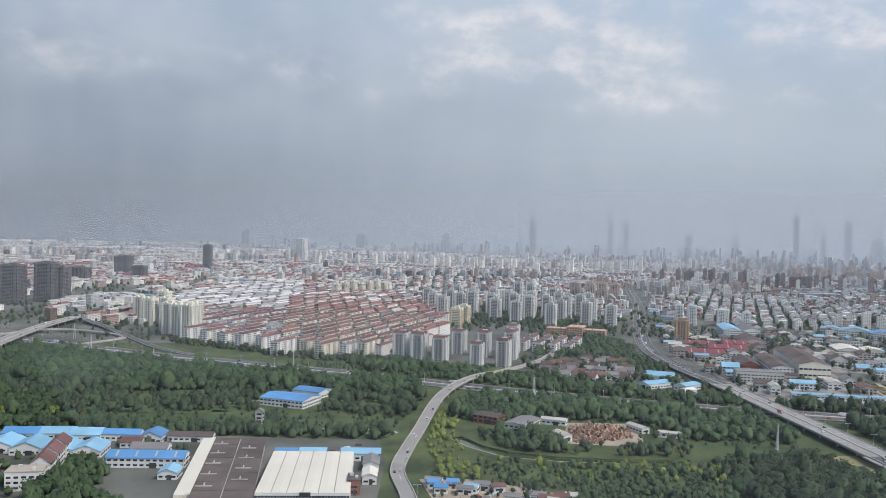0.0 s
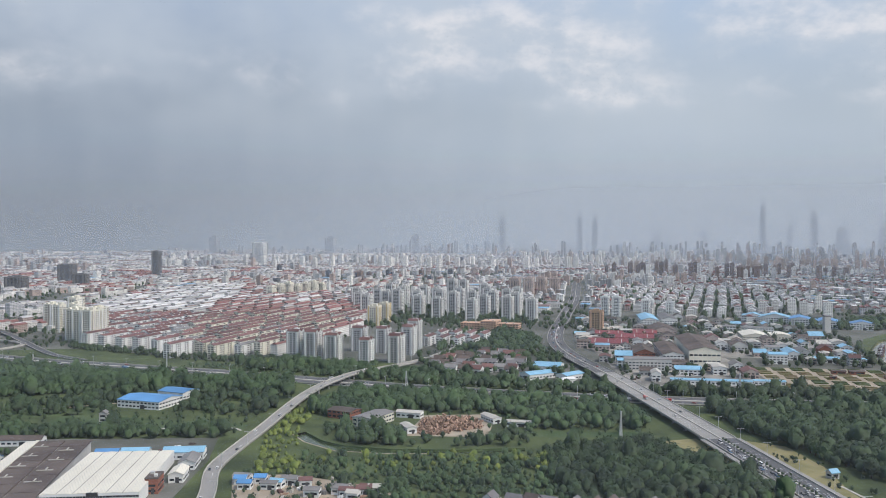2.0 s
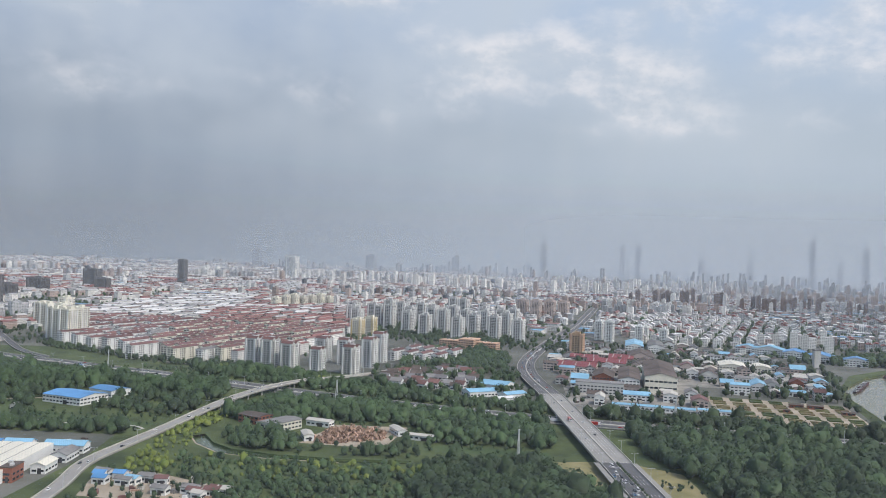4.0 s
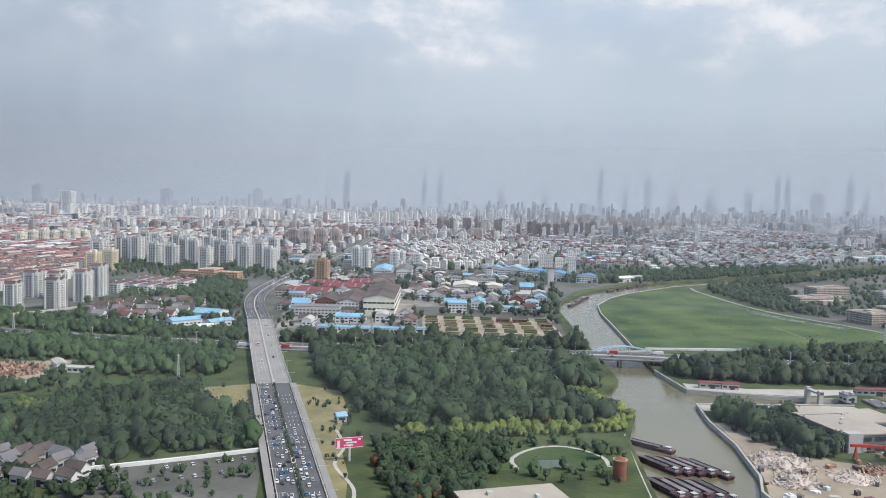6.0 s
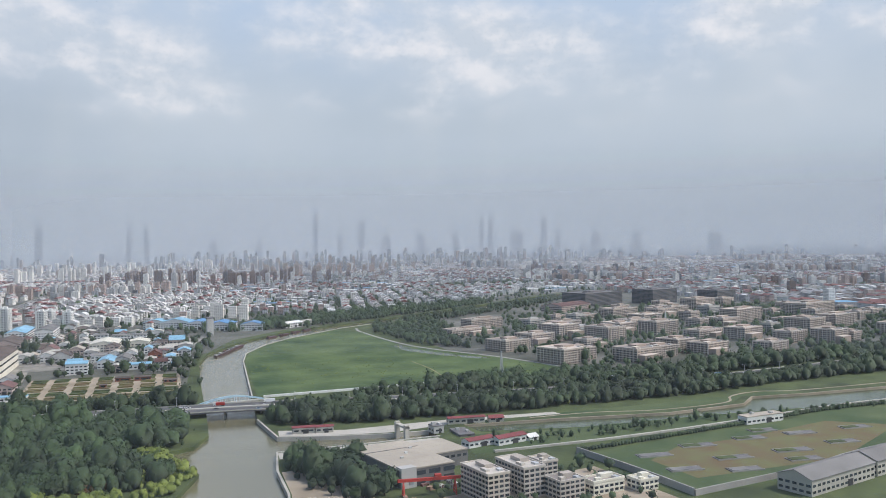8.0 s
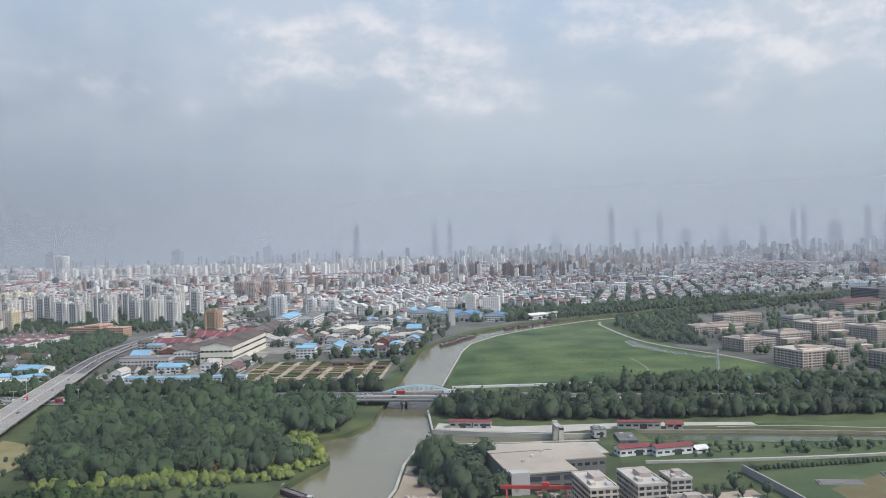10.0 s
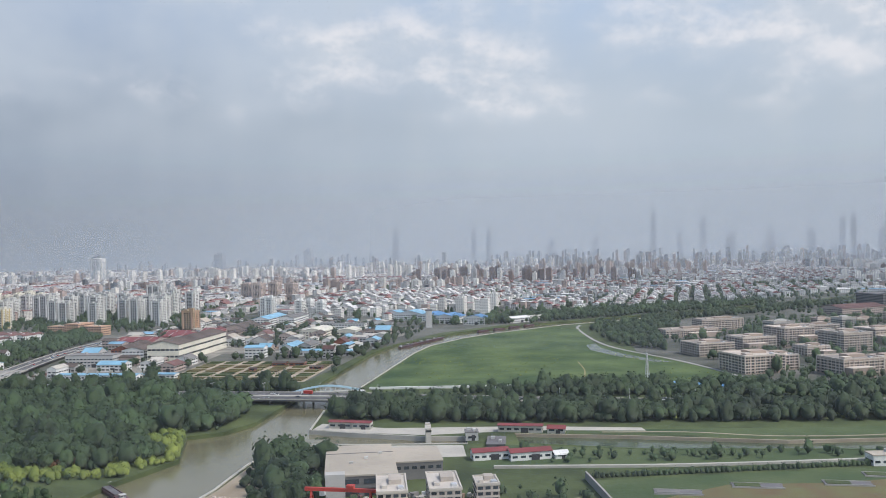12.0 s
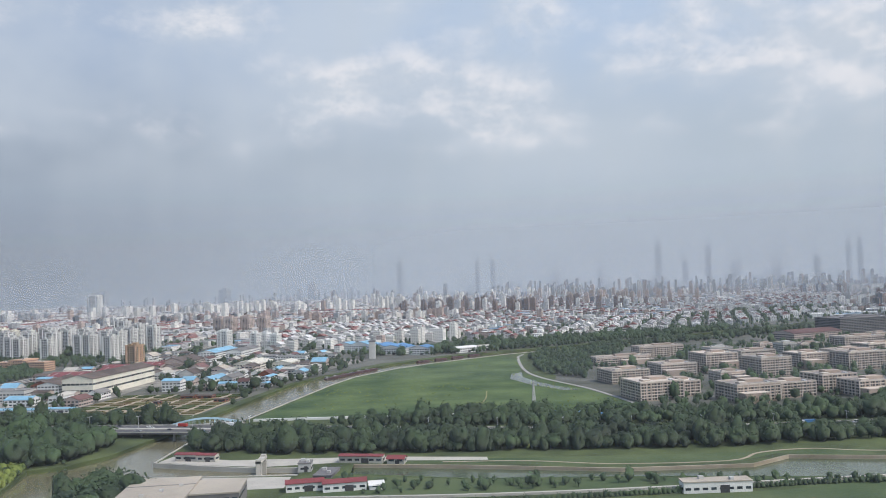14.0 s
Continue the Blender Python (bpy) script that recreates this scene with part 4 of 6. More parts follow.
for x, y, sx, sy, h in ((-318, 917, 11, 13, 27), (-300, 895, 11, 13, 28), (-296, 925, 11, 13, 33), (-283, 893, 11, 13, 29), (-262, 836, 11, 13, 29), (-249, 820, 11, 13, 29.5), (-235, 808, 12, 14, 30.5), (-268, 858, 11, 13, 28), (-239, 838, 11, 13, 30)):
    tower(x, y, sx, sy, h, "cream", "tall cream tower block with vertical ribs beside the motorway", group="cream towers by the interchange", band="white")
for x, y, sx, sy, h in ((-33, 709, 11, 12, 21.5), (-18, 701, 11, 12, 22), (-1, 695, 11, 12, 20), (27, 666, 9, 10, 19.8), (49, 688, 10, 14, 20.2), (58, 730, 10, 13, 22.5), (62, 763, 10, 12, 24), (15, 753, 11, 13, 19.2), (36, 740, 10, 12, 20)):
    tower(x, y, sx, sy, h, "grey", "pale grey tower block with reddish pitched caps", crown="pitched", group="grey towers by the curving road", band="white")
for x, y in ((15, 950), (24, 985)):
    tower(x, y, 12, 12, 21, "cream", "pale yellow twin tower block", band="yellow")
for x, y, h in ((10, 1118, 28), (36, 1071, 30), (60, 1079, 28), (68, 1168, 28), (103, 1042, 29), (107, 1249, 33), (122, 1220, 33), (139, 1029, 25.5), (163, 991, 27.5), (177, 1040, 28), (189, 980, 25.5), (150, 1130, 28), (85, 1130, 28), (40, 1180, 27), (0, 1045, 26), (22, 1088, 27), (88, 1078, 28), (112, 1112, 29), (128, 1075, 27), (152, 1075, 27), (172, 1095, 28), (188, 1130, 28), (62, 1030, 26), (84, 1003, 25), (122, 985, 25), (-12, 1090, 26), (-20, 1150, 27), (20, 1215, 28), (150, 1190, 29)):
    tower(x, y, 12, 15, h, "grey", "tall grey tower block with ribbed facades", group="grey towers beside the main road", band="white")
for x, y, sx, h in ((297, 1040, 10, 23.5), (331, 1036, 9, 19.5), (340, 1050, 8, 19), (356, 1022, 9, 18.5), (288, 1062, 9, 22)):
    tower(x, y, sx, 11, h, "white", "slim white tower block", group="slim white towers")
for x, y, h in ((230, 1370, 28), (252, 1385, 28), (210, 1390, 27), (275, 1400, 26)):
    tower(x, y, 15, 18, h, "pinkgrey", "brownish tower block under construction")
tower(244, 888, 13, 12, 20.5, "tan", "tan office tower with brown bands", band="orange", name="office_tower")
for k in range(7):
    tower(-160 + k * 11, 1300 + k * 12, 10, 13, 20 + (k % 3) * 2, "cream", "pale cream block of a tall estate", group="cream blocks behind the estate")
tower(-430, 2600, 34, 26, 66, "white", "broad white landmark tower", name="office_tower")
for x, y, sx, sy, h in ((-540, 1090, 26, 20, 48), (-512, 1122, 24, 20, 50), (-498, 1135, 14, 20, 44), (-600, 1180, 30, 20, 38), (-620, 1480, 32, 20, 26), (-628, 1705, 30, 20, 37), (-521, 1914, 16, 16, 58), (-590, 1330, 26, 18, 22), (-560, 1600, 24, 16, 24)):
    tower(x, y, sx, sy, h, "darkgrey", "dark glass and stone office tower in shade", rot=-8, name="office_tower", band="darkgrey")


def shed(x, y, sx, sy, h, wall, roof, label, rot=SKEW, rise=0.22, along="y", name="shed", windows=True, skylights=0, category="shed", parapet=False):
    """A low hall: walls, pitched or flat roof, window rows, a door."""
    FOOT.append((x, y - (4 if name == "depot_hall" else 0), max(sx, sy) * (0.75 if name == "depot_hall" else 0.5)))
    t = thing(name, x, y, rot, label, category)
    part("wall", Shape().box(0, 0, 0, sx, sy, h), [wall], t)
    span = sx if along == "y" else sy
    if rise:
        part("roof", Shape().gable(0, 0, h, sx, sy, span * rise, 0, 0.35, along, 0.18, ends=1), [roof, wall], t)
    else:
        part("roof", Shape().box(0, 0, h, sx + 0.3, sy + 0.3, 0.35), [roof], t)
        part("roof_unit", Shape().box(-sx * 0.2, sy * 0.15, h + 0.35, 1.6, 1.6, 1.0).box(sx * 0.22, -sy * 0.2, h + 0.35, 1.2, 2.0, 0.8), ["grey"], t)
    for k in range(skylights):
        f = (k + 0.5) / skylights - 0.5
        for e in (-1, 1):
            q = Shape()
            if along == "y":
                q.face([(e * sx * 0.08, f * sy - 0.4, h + span * rise * 0.84 + 0.24), (e * sx * 0.42, f * sy - 0.4, h + span * rise * 0.16 + 0.24), (e * sx * 0.42, f * sy + 0.4, h + span * rise * 0.16 + 0.24), (e * sx * 0.08, f * sy + 0.4, h + span * rise * 0.84 + 0.24)])
            else:
                q.face([(f * sx - 0.4, e * sy * 0.08, h + span * rise * 0.84 + 0.24), (f * sx - 0.4, e * sy * 0.42, h + span * rise * 0.16 + 0.24), (f * sx + 0.4, e * sy * 0.42, h + span * rise * 0.16 + 0.24), (f * sx + 0.4, e * sy * 0.08, h + span * rise * 0.84 + 0.24)])
            part("skylight", q, ["pale"], t)
    if windows:
        if h > 3.6:
            rows(t, sx, sy, h, z0=0.9, step=2.1, pitch=2.6, joined=True)
        else:
            tagged(part("windows", pane_ring(sx, sy, 0.8, 2.6).mesh("windows", ["glass"]), None, t, at=(0, 0, 1.0)), kind="stuff")
    part("door", Shape().box(sx * 0.1, -sy / 2, 0, min(3.0, sx * 0.25), 0.2, min(2.4, h * 0.7)), ["dark"], t)
    return t


# works on the wooded side: the great cream hall, the brown hall, blue sheds
hall = thing("factory_hall", -54, 362, 4.5, "large factory hall with ribbed cream metal roof", "factory")
FOOT.append((-54, 362, 38))
part("wall", Shape().box(0, 0, 0, 36, 62, 5.2), ["white"], hall)
for k in range(6):
    part("roof_bay", Shape().gable(-15 + k * 6, 0, 5.2, 6, 62, 0.2, 0, 0.0, "y", 0.15, ends=1), ["creamroof", "white"], hall)
    if k:
        part("gutter", Shape().box(-18 + k * 6, 0, 5.36, 0.16, 62, 0.06), ["dark"], hall)
part("sign_board", Shape().box(1, -31.1, 3.8, 4.2, 0.4, 1.8), ["dark"], hall, "dark square sign board")
part("window_row", pane_ring(36, 62, 0.7, 1.2, "y", 0.9).mesh("window_row", ["glass"]), None, hall, at=(0, 0, 3.6))
shed(-49, 324, 30, 6, 3.4, "white", "darkgrey", "white office wing with dark roof and windows", 4.5, 0.3, "x", "office_wing")
old = thing("old_factory_hall", -88, 366, 8.5, "long factory hall with patched brown felt roof", "factory")
FOOT.append((-88, 366, 50))
part("wall", Shape().box(0, 0, 0, 24, 94, 5.0), ["grey"], old)
for k in range(8):
    b = Shape().box(-5.5, -41 + k * 11.8, 5.0, 12, 11.6, 0.5 + 0.12 * (k % 3)).box(6.8, -41 + k * 11.8, 5.0, 11.5, 11.6, 0.4 + 0.1 * (k % 2))
    part("roof_bay", b, ["brownroof"], old)
for k in range(9):
    part("roof_light", Shape().box(-7 + (k % 2) * 13, -30 + k * 8.2, 5.6, 6.5, 0.5, 0.35).box(-7 + (k % 2) * 13, -28 + k * 8.2, 5.6, 0.5, 4.5, 0.35), ["pale"], old, "pale H-shaped roof light")
for off, w in ((-14.5, 4.6), (-11.6, 1.4)):
    sv = Shape().box(off, 4, 0, w, 88, 5.6 if w > 2 else 6.0)
    part("side_roof", sv, ["creamroof"], old, "long cream metal side roof")
for x, y, sx, sy, h, rf, rot in ((-204, 426, 14, 9, 3.0, "blueroof", 5), (-188, 428, 15, 9, 3.0, "cyanroof", 5), (-172, 426, 12, 10, 3.2, "cyanroof", 5), (-156, 427, 16, 7, 3.4, "blueroof", 2), (-140, 426, 9, 11, 3.4, "blueroof", 2), (-122, 428, 18, 6, 3.0, "brownroof", 2),
                                 (-216, 405, 12, 14, 3.2, "cyanroof", 6), (-202, 403, 12, 14, 3.2, "cyanroof", 6), (-188, 401, 12, 14, 3.2, "cyanroof", 6), (-174, 400, 12, 14, 3.2, "cyanroof", 6), (-160, 399, 11, 14, 3.2, "cyanroof", 6), (-128, 383, 28, 9, 4.4, "blueroof", 3), (-113, 366, 8, 10, 3.0, "cyanroof", 3), (-134, 404, 14, 8, 2.8, "greyroof", 3), (-146, 414, 8, 7, 2.8, "redroof", 3),
                                 (-236, 424, 12, 10, 3.0, "cyanroof", 6), (-232, 402, 12, 13, 3.2, "blueroof", 6), (-70, 400, 10, 6, 3.6, "blueroof", 4), (-58, 402, 12, 7, 3.4, "cyanroof", 4), (-36, 402, 18, 8, 3.6, "cyanroof", 4), (-30, 388, 7, 14, 3.4, "greyroof", 4), (-29, 368, 6, 12, 3.6, "creamroof", 4)):
    sx, sy = (sx * 1.2, sy * 1.22) if x < -118 else (sx, sy)
    shed(x, y, sx, sy, h, "white", rf, {"blueroof": "low workshop with bright blue metal roof", "cyanroof": "low workshop with faded blue metal roof", "brownroof": "long low shed with brown roof", "greyroof": "low shed with grey roof", "redroof": "small shed with red roof", "creamroof": "narrow shed with cream roof"}[rf], rot, 0.2, "y" if sy > sx else "x", skylights=4 if rf == "blueroof" and sx > 20 else 0)
for k in range(3):
    shed(-172 + k * 3.2, 394 - k * 15, 8, 12, 6.5, "white", "redroof", "pinkish town house with dull red roof", 12, 0.35, "y", "town_house", category="house")
shed(-164, 346, 14, 10, 7.5, "white", "tanroof", "white block of flats with cluttered flat roof", 12, 0, name="town_house", category="house")
shed(-34, 352, 5, 10, 6.0, "brick", "brownroof", "small brown brick plant building", 4, 0, name="plant_building", category="building")
# depot in the woods
shed(-90, 522, 29, 22, 4.6, "white", "blueroof", "broad depot hall with bright blue roof", -20, 0.07, "x", "depot_hall", category="depot")
shed(-81, 549, 20, 15, 4.0, "white", "blueroof", "smaller depot hall with blue roof", -26, 0.08, "x", "depot_hall", category="depot")
shed(-97, 468, 4, 4, 7, "grey", "greyroof", "small grey pumping tower in the gardens", 0, 0.3, name="pump_house", category="building")
# yard beside the pond
shed(28, 487, 15, 11, 4.2, "brick", "brownroof", "low brick building with brown roof", -30, 0.08, "x", "workshop")
shed(45, 471, 12, 22, 4.8, "cream", "greyroof", "hall with plain grey roof", -30, 0.06, "y", "workshop")
shed(64, 486, 14, 6, 3.0, "white", "pale", "low plain white shed beside the yard", -18, 0.15, "x")
shed(64, 452, 5, 12, 3.0, "white", "pale", "narrow white shed beside the scrap yard", 20, 0.15, "y")
shed(108, 474, 5, 14, 3.0, "white", "pale", "narrow white shed beside the scrap yard", 25, 0.15, "y")
shed(122, 462, 14, 4.5, 2.6, "white", "pale", "low white shed at the edge of the trees", -15, 0.15, "x")
# beside the main road
shed(162, 645, 20, 18, 4.0, "white", "cyanroof", "workshop with pale blue roof by the main road", -20, 0.12, "x")
shed(150, 612, 12, 22, 3.6, "white", "cyanroof", "workshop with faded blue roof by the main road", -60, 0.12, "y")
shed(172, 607, 10, 18, 3.6, "white", "cyanroof", "workshop with faded blue roof by the main road", -50, 0.12, "y")
shed(166, 588, 7, 12, 3.4, "white", "white", "white shed by the main road", -60, 0.12, "y")
for k in range(3):
    shed(118 + k * 19, 898 - k * 6, 20 if k != 1 else 16, 14 if k != 1 else 22, 8.5 + (k == 1) * 2.5, "orange", "orange", "orange school wing with flat roof", SKEW, 0, name="school_wing", category="school")
for x, y, sx, sy, h in ((232, 770, 34, 28, 5.0), (262, 800, 34, 26, 5.6), (246, 835, 26, 20, 5.0), (280, 835, 22, 26, 5.6)):
    shed(x, y, sx, sy, h, "pinkgrey", "redmetal", "wide works hall with dark red metal roof", SKEW + 6, 0.1, "x", "works_hall", skylights=3, category="works")
big = shed(288, 700, 23, 92, 12.5, "cream", "brownroof", "very long pale hall with dark roof and two window bands", -9, 0.12, "y", "works_hall", False, category="works")
for z in (3.8, 8.4):
    part("window_row", pane_ring(23, 92, 1.3, 3.0, "Xy", 0.8).mesh("window_row", ["glass"]), None, big, at=(0, 0, z))
shed(264, 694, 16, 70, 9.0, "white", "brownroof", "white hall with brown roof beside the long hall", -9, 0.12, "y", "works_hall", category="works")
shed(246, 704, 16, 40, 6.5, "brick", "brownroof", "brick hall with brown roof", -9, 0.2, "y", "works_hall", category="works")
shed(236, 648, 34, 14, 8, "grey", "greyroof", "grey factory block with many windows", -9, 0, name="works_hall", category="works")
shed(258, 622, 18, 12, 4.6, "white", "cyanroof", "small workshop with pale blue roof", -9, 0.15, "x")
shed(222, 664, 10, 9, 4.6, "white", "cyanroof", "small workshop with pale blue roof", -9, 0.15, "x")
shed(262, 583, 52, 7, 3.0, "white", "cyanroof", "very long low shed with pale blue roof", -12, 0.1, "x")
shed(300, 580, 20, 6, 2.8, "white", "cyanroof", "long low shed with pale blue roof", -12, 0.1, "x")
shed(310, 945, 18, 60, 8.5, "white", "cyanroof", "long white hall with pale blue roof", -9, 0.14, "y", "works_hall", category="works")
shed(334, 955, 16, 56, 8.0, "white", "greyroof", "long white hall with grey roof", -9, 0.14, "y", "works_hall", category="works")
shed(300, 850, 24, 44, 7.0, "pinkgrey", "brownroof", "works hall with rusty brown roof", -9, 0.18, "y", "works_hall", category="works")
shed(342, 672, 14, 9, 7.6, "white", "cyanroof", "white two-storey house with pale blue roof", -9, 0.15, "x", "workshop")
shed(364, 700, 11, 26, 5.2, "white", "cyanroof", "works shed with pale blue roof", -12, 0.2, "y")
shed(376, 706, 10, 22, 5.2, "grey", "greyroof", "works shed with grey roof", -12, 0.2, "y")
shed(382, 676, 18, 8, 3.6, "white", "cyanroof", "open shed with pale blue roof", -12, 0.12, "x")
shed(373, 806, 22, 34, 7, "cream", "creamroof", "hall with pale cream roof", -12, 0.1, "y", "works_hall", category="works")
shed(400, 812, 17, 22, 5.6, "cream", "creamroof", "hall with pale cream roof", -12, 0.1, "y", "works_hall", category="works")
shed(398, 862, 30, 12, 6.5, "white", "greyroof", "long white office with flat roof", -12, 0, name="office_wing")
shed(400, 720, 10, 12, 5, "brick", "redroof", "small brick house with red roof", -12, 0.3, "y", "house", category="house")
shed(336, 740, 14, 16, 6, "grey", "brownroof", "grey shed with brown roof", -12, 0.25, "y")
shed(330, 790, 12, 14, 6, "pinkgrey", "redroof", "workshop with red roof", -12, 0.25, "y")
for x, y, sx, sy in ((458, 968, 34, 24), (494, 920, 26, 30), (520, 898, 22, 20), (440, 985, 24, 20), (478, 950, 22, 30)):
    shed(x, y, sx, sy, 6.5, "white", "blueroof" if x > 470 else "cyanroof", "riverside mill with blue metal roof", -22, 0.12, "y", "mill_hall", category="mill")
silo = thing("silo_tower", 472, 872, 0, "grey concrete silo tower by the river", "silo")
part("body", Shape().box(0, 0, 0, 6, 6, 16), ["grey"], silo)
part("cap", Shape().box(0, 0, 16, 6.6, 6.6, 1.2), ["darkgrey"], silo)
shed(560, 905, 26, 12, 4.6, "white", "white", "long white riverside shed", 30, 0.12, "x")
shed(580, 920, 20, 9, 4.2, "white", "pale", "pale low shed beside the river", 30, 0.12, "x")

# smaller sheds and yards filling the works
for k in range(400):
    x, y = rng.uniform(205, 440), rng.uniform(585, 1000)
    sx, sy = rng.uniform(6, 13), rng.uniform(7, 17)
    if not inside(x, y, [(206, 600), (300, 592), (318, 668), (404, 652), (432, 760), (450, 860), (360, 1000), (225, 990), (200, 760)]) or near_line(x, y, ROAD_A, 20) or inside(x, y, RIVER):
        continue
    if any(math.hypot(x - a, y - b) < c + 0.5 * max(sx, sy) for a, b, c in FOOT):
        continue
    rf = rng.choice(("greyroof", "cyanroof", "brownroof", "tanroof", "redroof", "pale", "pale"))
    shed(x, y, sx, sy, rng.uniform(3, 6.5), rng.choice(("white", "pinkgrey", "grey")), rf, {"greyroof": "low workshop with grey roof in the works", "cyanroof": "low workshop with faded blue roof in the works", "brownroof": "low workshop with brown roof in the works", "tanroof": "low workshop with pale flat roof in the works", "redroof": "low workshop with dull red roof in the works", "pale": "low workshop with whitish roof in the works"}[rf], -11, rng.choice((0.12, 0.2, 0.25)), "y" if sy > sx else "x", "workshop", category="workshop")

# white walk-up blocks behind the curving road
for k in range(8):
    slab(74 + (k % 4) * 13 + (k // 4) * 12, 790 - (k % 4) * 5 + (k // 4) * 36, 6.5, 24, 8.4, "white", "redroof", "white walk-up block with dull red roof near the school", group="white blocks near the school")

# old village: grey houses with dark pitched roofs
for k in range(46):
    for _ in range(20):
        x, y = rng.uniform(70, 158), rng.uniform(622, 738)
        if inside(x, y, [(70, 668), (91, 624), (132, 628), (156, 700), (124, 736)]) and all((x - a) ** 2 + (y - b) ** 2 > 52 for a, b, c in FOOT[-60:]) and not near_line(x, y, ROAD_B, 7):
            shed(x, y, rng.uniform(6, 9), rng.uniform(5, 7), rng.uniform(3, 4.6), "white", rng.choice(("darkgrey", "brownroof", "brownroof", "greyroof", "redroof")), "small whitewashed village house with dark pitched roof", rng.uniform(-30, 0), 0.35, "x", "village_house", category="house")
            break
for k in range(40):
    x, y = 99 + (k % 9) * 7.2 + rng.uniform(-1.5, 1.5), 330 - (k // 9) * 8.4 - (k % 9) * 0.9 + rng.uniform(-1.5, 1.5)
    shed(x, y, rng.uniform(5.0, 7.0), rng.uniform(3.8, 4.8), rng.uniform(2.6, 3.6), rng.choice(("grey", "white", "white")), rng.choice(("brownroof", "brownroof", "darkgrey")), "small house with dark tiled roof among trees", rng.choice((-32, -28, 58, 62)) + rng.uniform(-6, 6), 0.4, "x", "village_house", category="house")
for k in range(16):
    x, y = rng.uniform(-2, 56), 0
    y = 366 - (x + 2) * 0.28 + rng.uniform(-14, 4)
    shed(x, y, rng.uniform(4, 7), rng.uniform(3.5, 5), 2.8, "white", rng.choice(("cyanroof", "greyroof", "pale", "pale", "blueroof", "redroof")), "small shack with sheet metal roof", rng.uniform(-20, 10), 0.2, "x", "shack", category="shack")

# wharf side
wh = thing("warehouse", 436, 330, 4, "large grey warehouse with wide pale flat roof", "warehouse")
FOOT.append((434, 328, 19))
part("wall", Shape().box(-3, 0, 0, 22, 40, 6.2).box(16, 6, 0, 16, 20, 5.6), ["greyroof"], wh)
part("roof", Shape().box(-3, 0, 6.2, 22.6, 40.6, 0.5), ["tanroof"], wh)
part("roof", Shape().box(16, 6, 5.6, 16.4, 20.4, 0.5), ["tanroof"], wh)
part("roof_seam", Shape().box(-3, 8, 6.7, 22.6, 0.3, 0.2), ["greyroof"], wh)
part("stair_block", Shape().box(-11, -19, 0, 6, 4, 7.2), ["grey"], wh)
for k in range(3):
    part("loading_door", Shape().box(-6 + k * 6, -20, 0.1, 4.4, 0.25, 2.4), ["dark"], wh)
    part("window", Shape().box(-6 + k * 6, -20, 3.8, 4.6, 0.25, 1.5), ["glass"], wh)
part("window_row", pane_ring(16, 20, 1.0, 2.4, "yX").mesh("window_row", ["glass"]), None, wh, at=(16, 6, 3.4))
for k in range(3):
    part("roof_vent", Shape().box(-6 + 5 * k, -6 + 6 * k, 6.7, 1.2, 1.0, 0.7), ["grey"], wh)


def office(x, y, sx, sy, h, label, rot=12, wall="office", band="officeband", name="office_building", fins=True, group="offices of the business park"):
    """A stone-clad office with deep window bands, fins and roof plant."""
    FOOT.append((x, y, max(sx, sy) * 0.5))
    t = thing(name, x, y, rot, label, "office building", group)
    part("body", Shape().box(0, 0, 0, sx, sy, h), [wall], t)
    step = 1.62
    rows(t, sx, sy, h + 0.3, z0=0.75, step=step, joined=True, pitch=1.9, wide=0.66)
    belt = Shape().box(0, 0, 0, sx + 0.24, sy + 0.24, 0.42, bottom=True).mesh("stone_band", [band])
    z = 0.75
    while z + 1.3 < h + 0.3:
        part("stone_band", belt, None, t, at=(0, 0, z + 1.02))
        z += step
    if fins:
        f = Shape()
        nx, ny = int(sx / 2.9), int(sy / 2.9)
        for k in range(nx + 1):
            for e in (-1, 1):
                f.box(-sx / 2 + k * sx / nx, e * sy / 2, 0.6, 0.4, 0.7, h - 0.6)
        for k in range(ny + 1):
            for e in (-1, 1):
                f.box(e * sx / 2, -sy / 2 + k * sy / ny, 0.6, 0.7, 0.4, h - 0.6)
        tagged(part("fins", f, [band], t), kind="stuff")
    part("parapet", Shape().box(0, -sy / 2, h, sx + 0.5, 0.4, 0.7).box(0, sy / 2, h, sx + 0.5, 0.4, 0.7).box(-sx / 2, 0, h, 0.4, sy, 0.7).box(sx / 2, 0, h, 0.4, sy, 0.7), [band], t)
    part("roof", Shape().box(0, 0, h, sx - 0.5, sy - 0.5, 0.1), ["officeroof"], t)
    part("roof_house", Shape().box(sx * 0.12, sy * 0.1, h + 0.1, sx * 0.42, sy * 0.34, 1.5), [wall], t)
    part("roof_plant", Shape().box(-sx * 0.25, -sy * 0.2, h + 0.1, sx * 0.18, sy * 0.2, 1.0), [band], t)
    part("roof_duct", Shape().box(sx * 0.3, -sy * 0.3, h + 0.1, 1.6, 2.4, 0.8), ["steel"], t)
    if fins and int(x + y) % 2:
        e = -1 if int(x) % 2 else 1
        part("wing", Shape().box(e * sx * 0.2, -sy * 0.5 - 3.2, 0, sx * 0.55, 6.4, h * 0.6), [wall], t)
        part("wing_roof", Shape().box(e * sx * 0.2, -sy * 0.5 - 3.2, h * 0.6, sx * 0.57, 6.6, 0.3), [band], t)
    return t


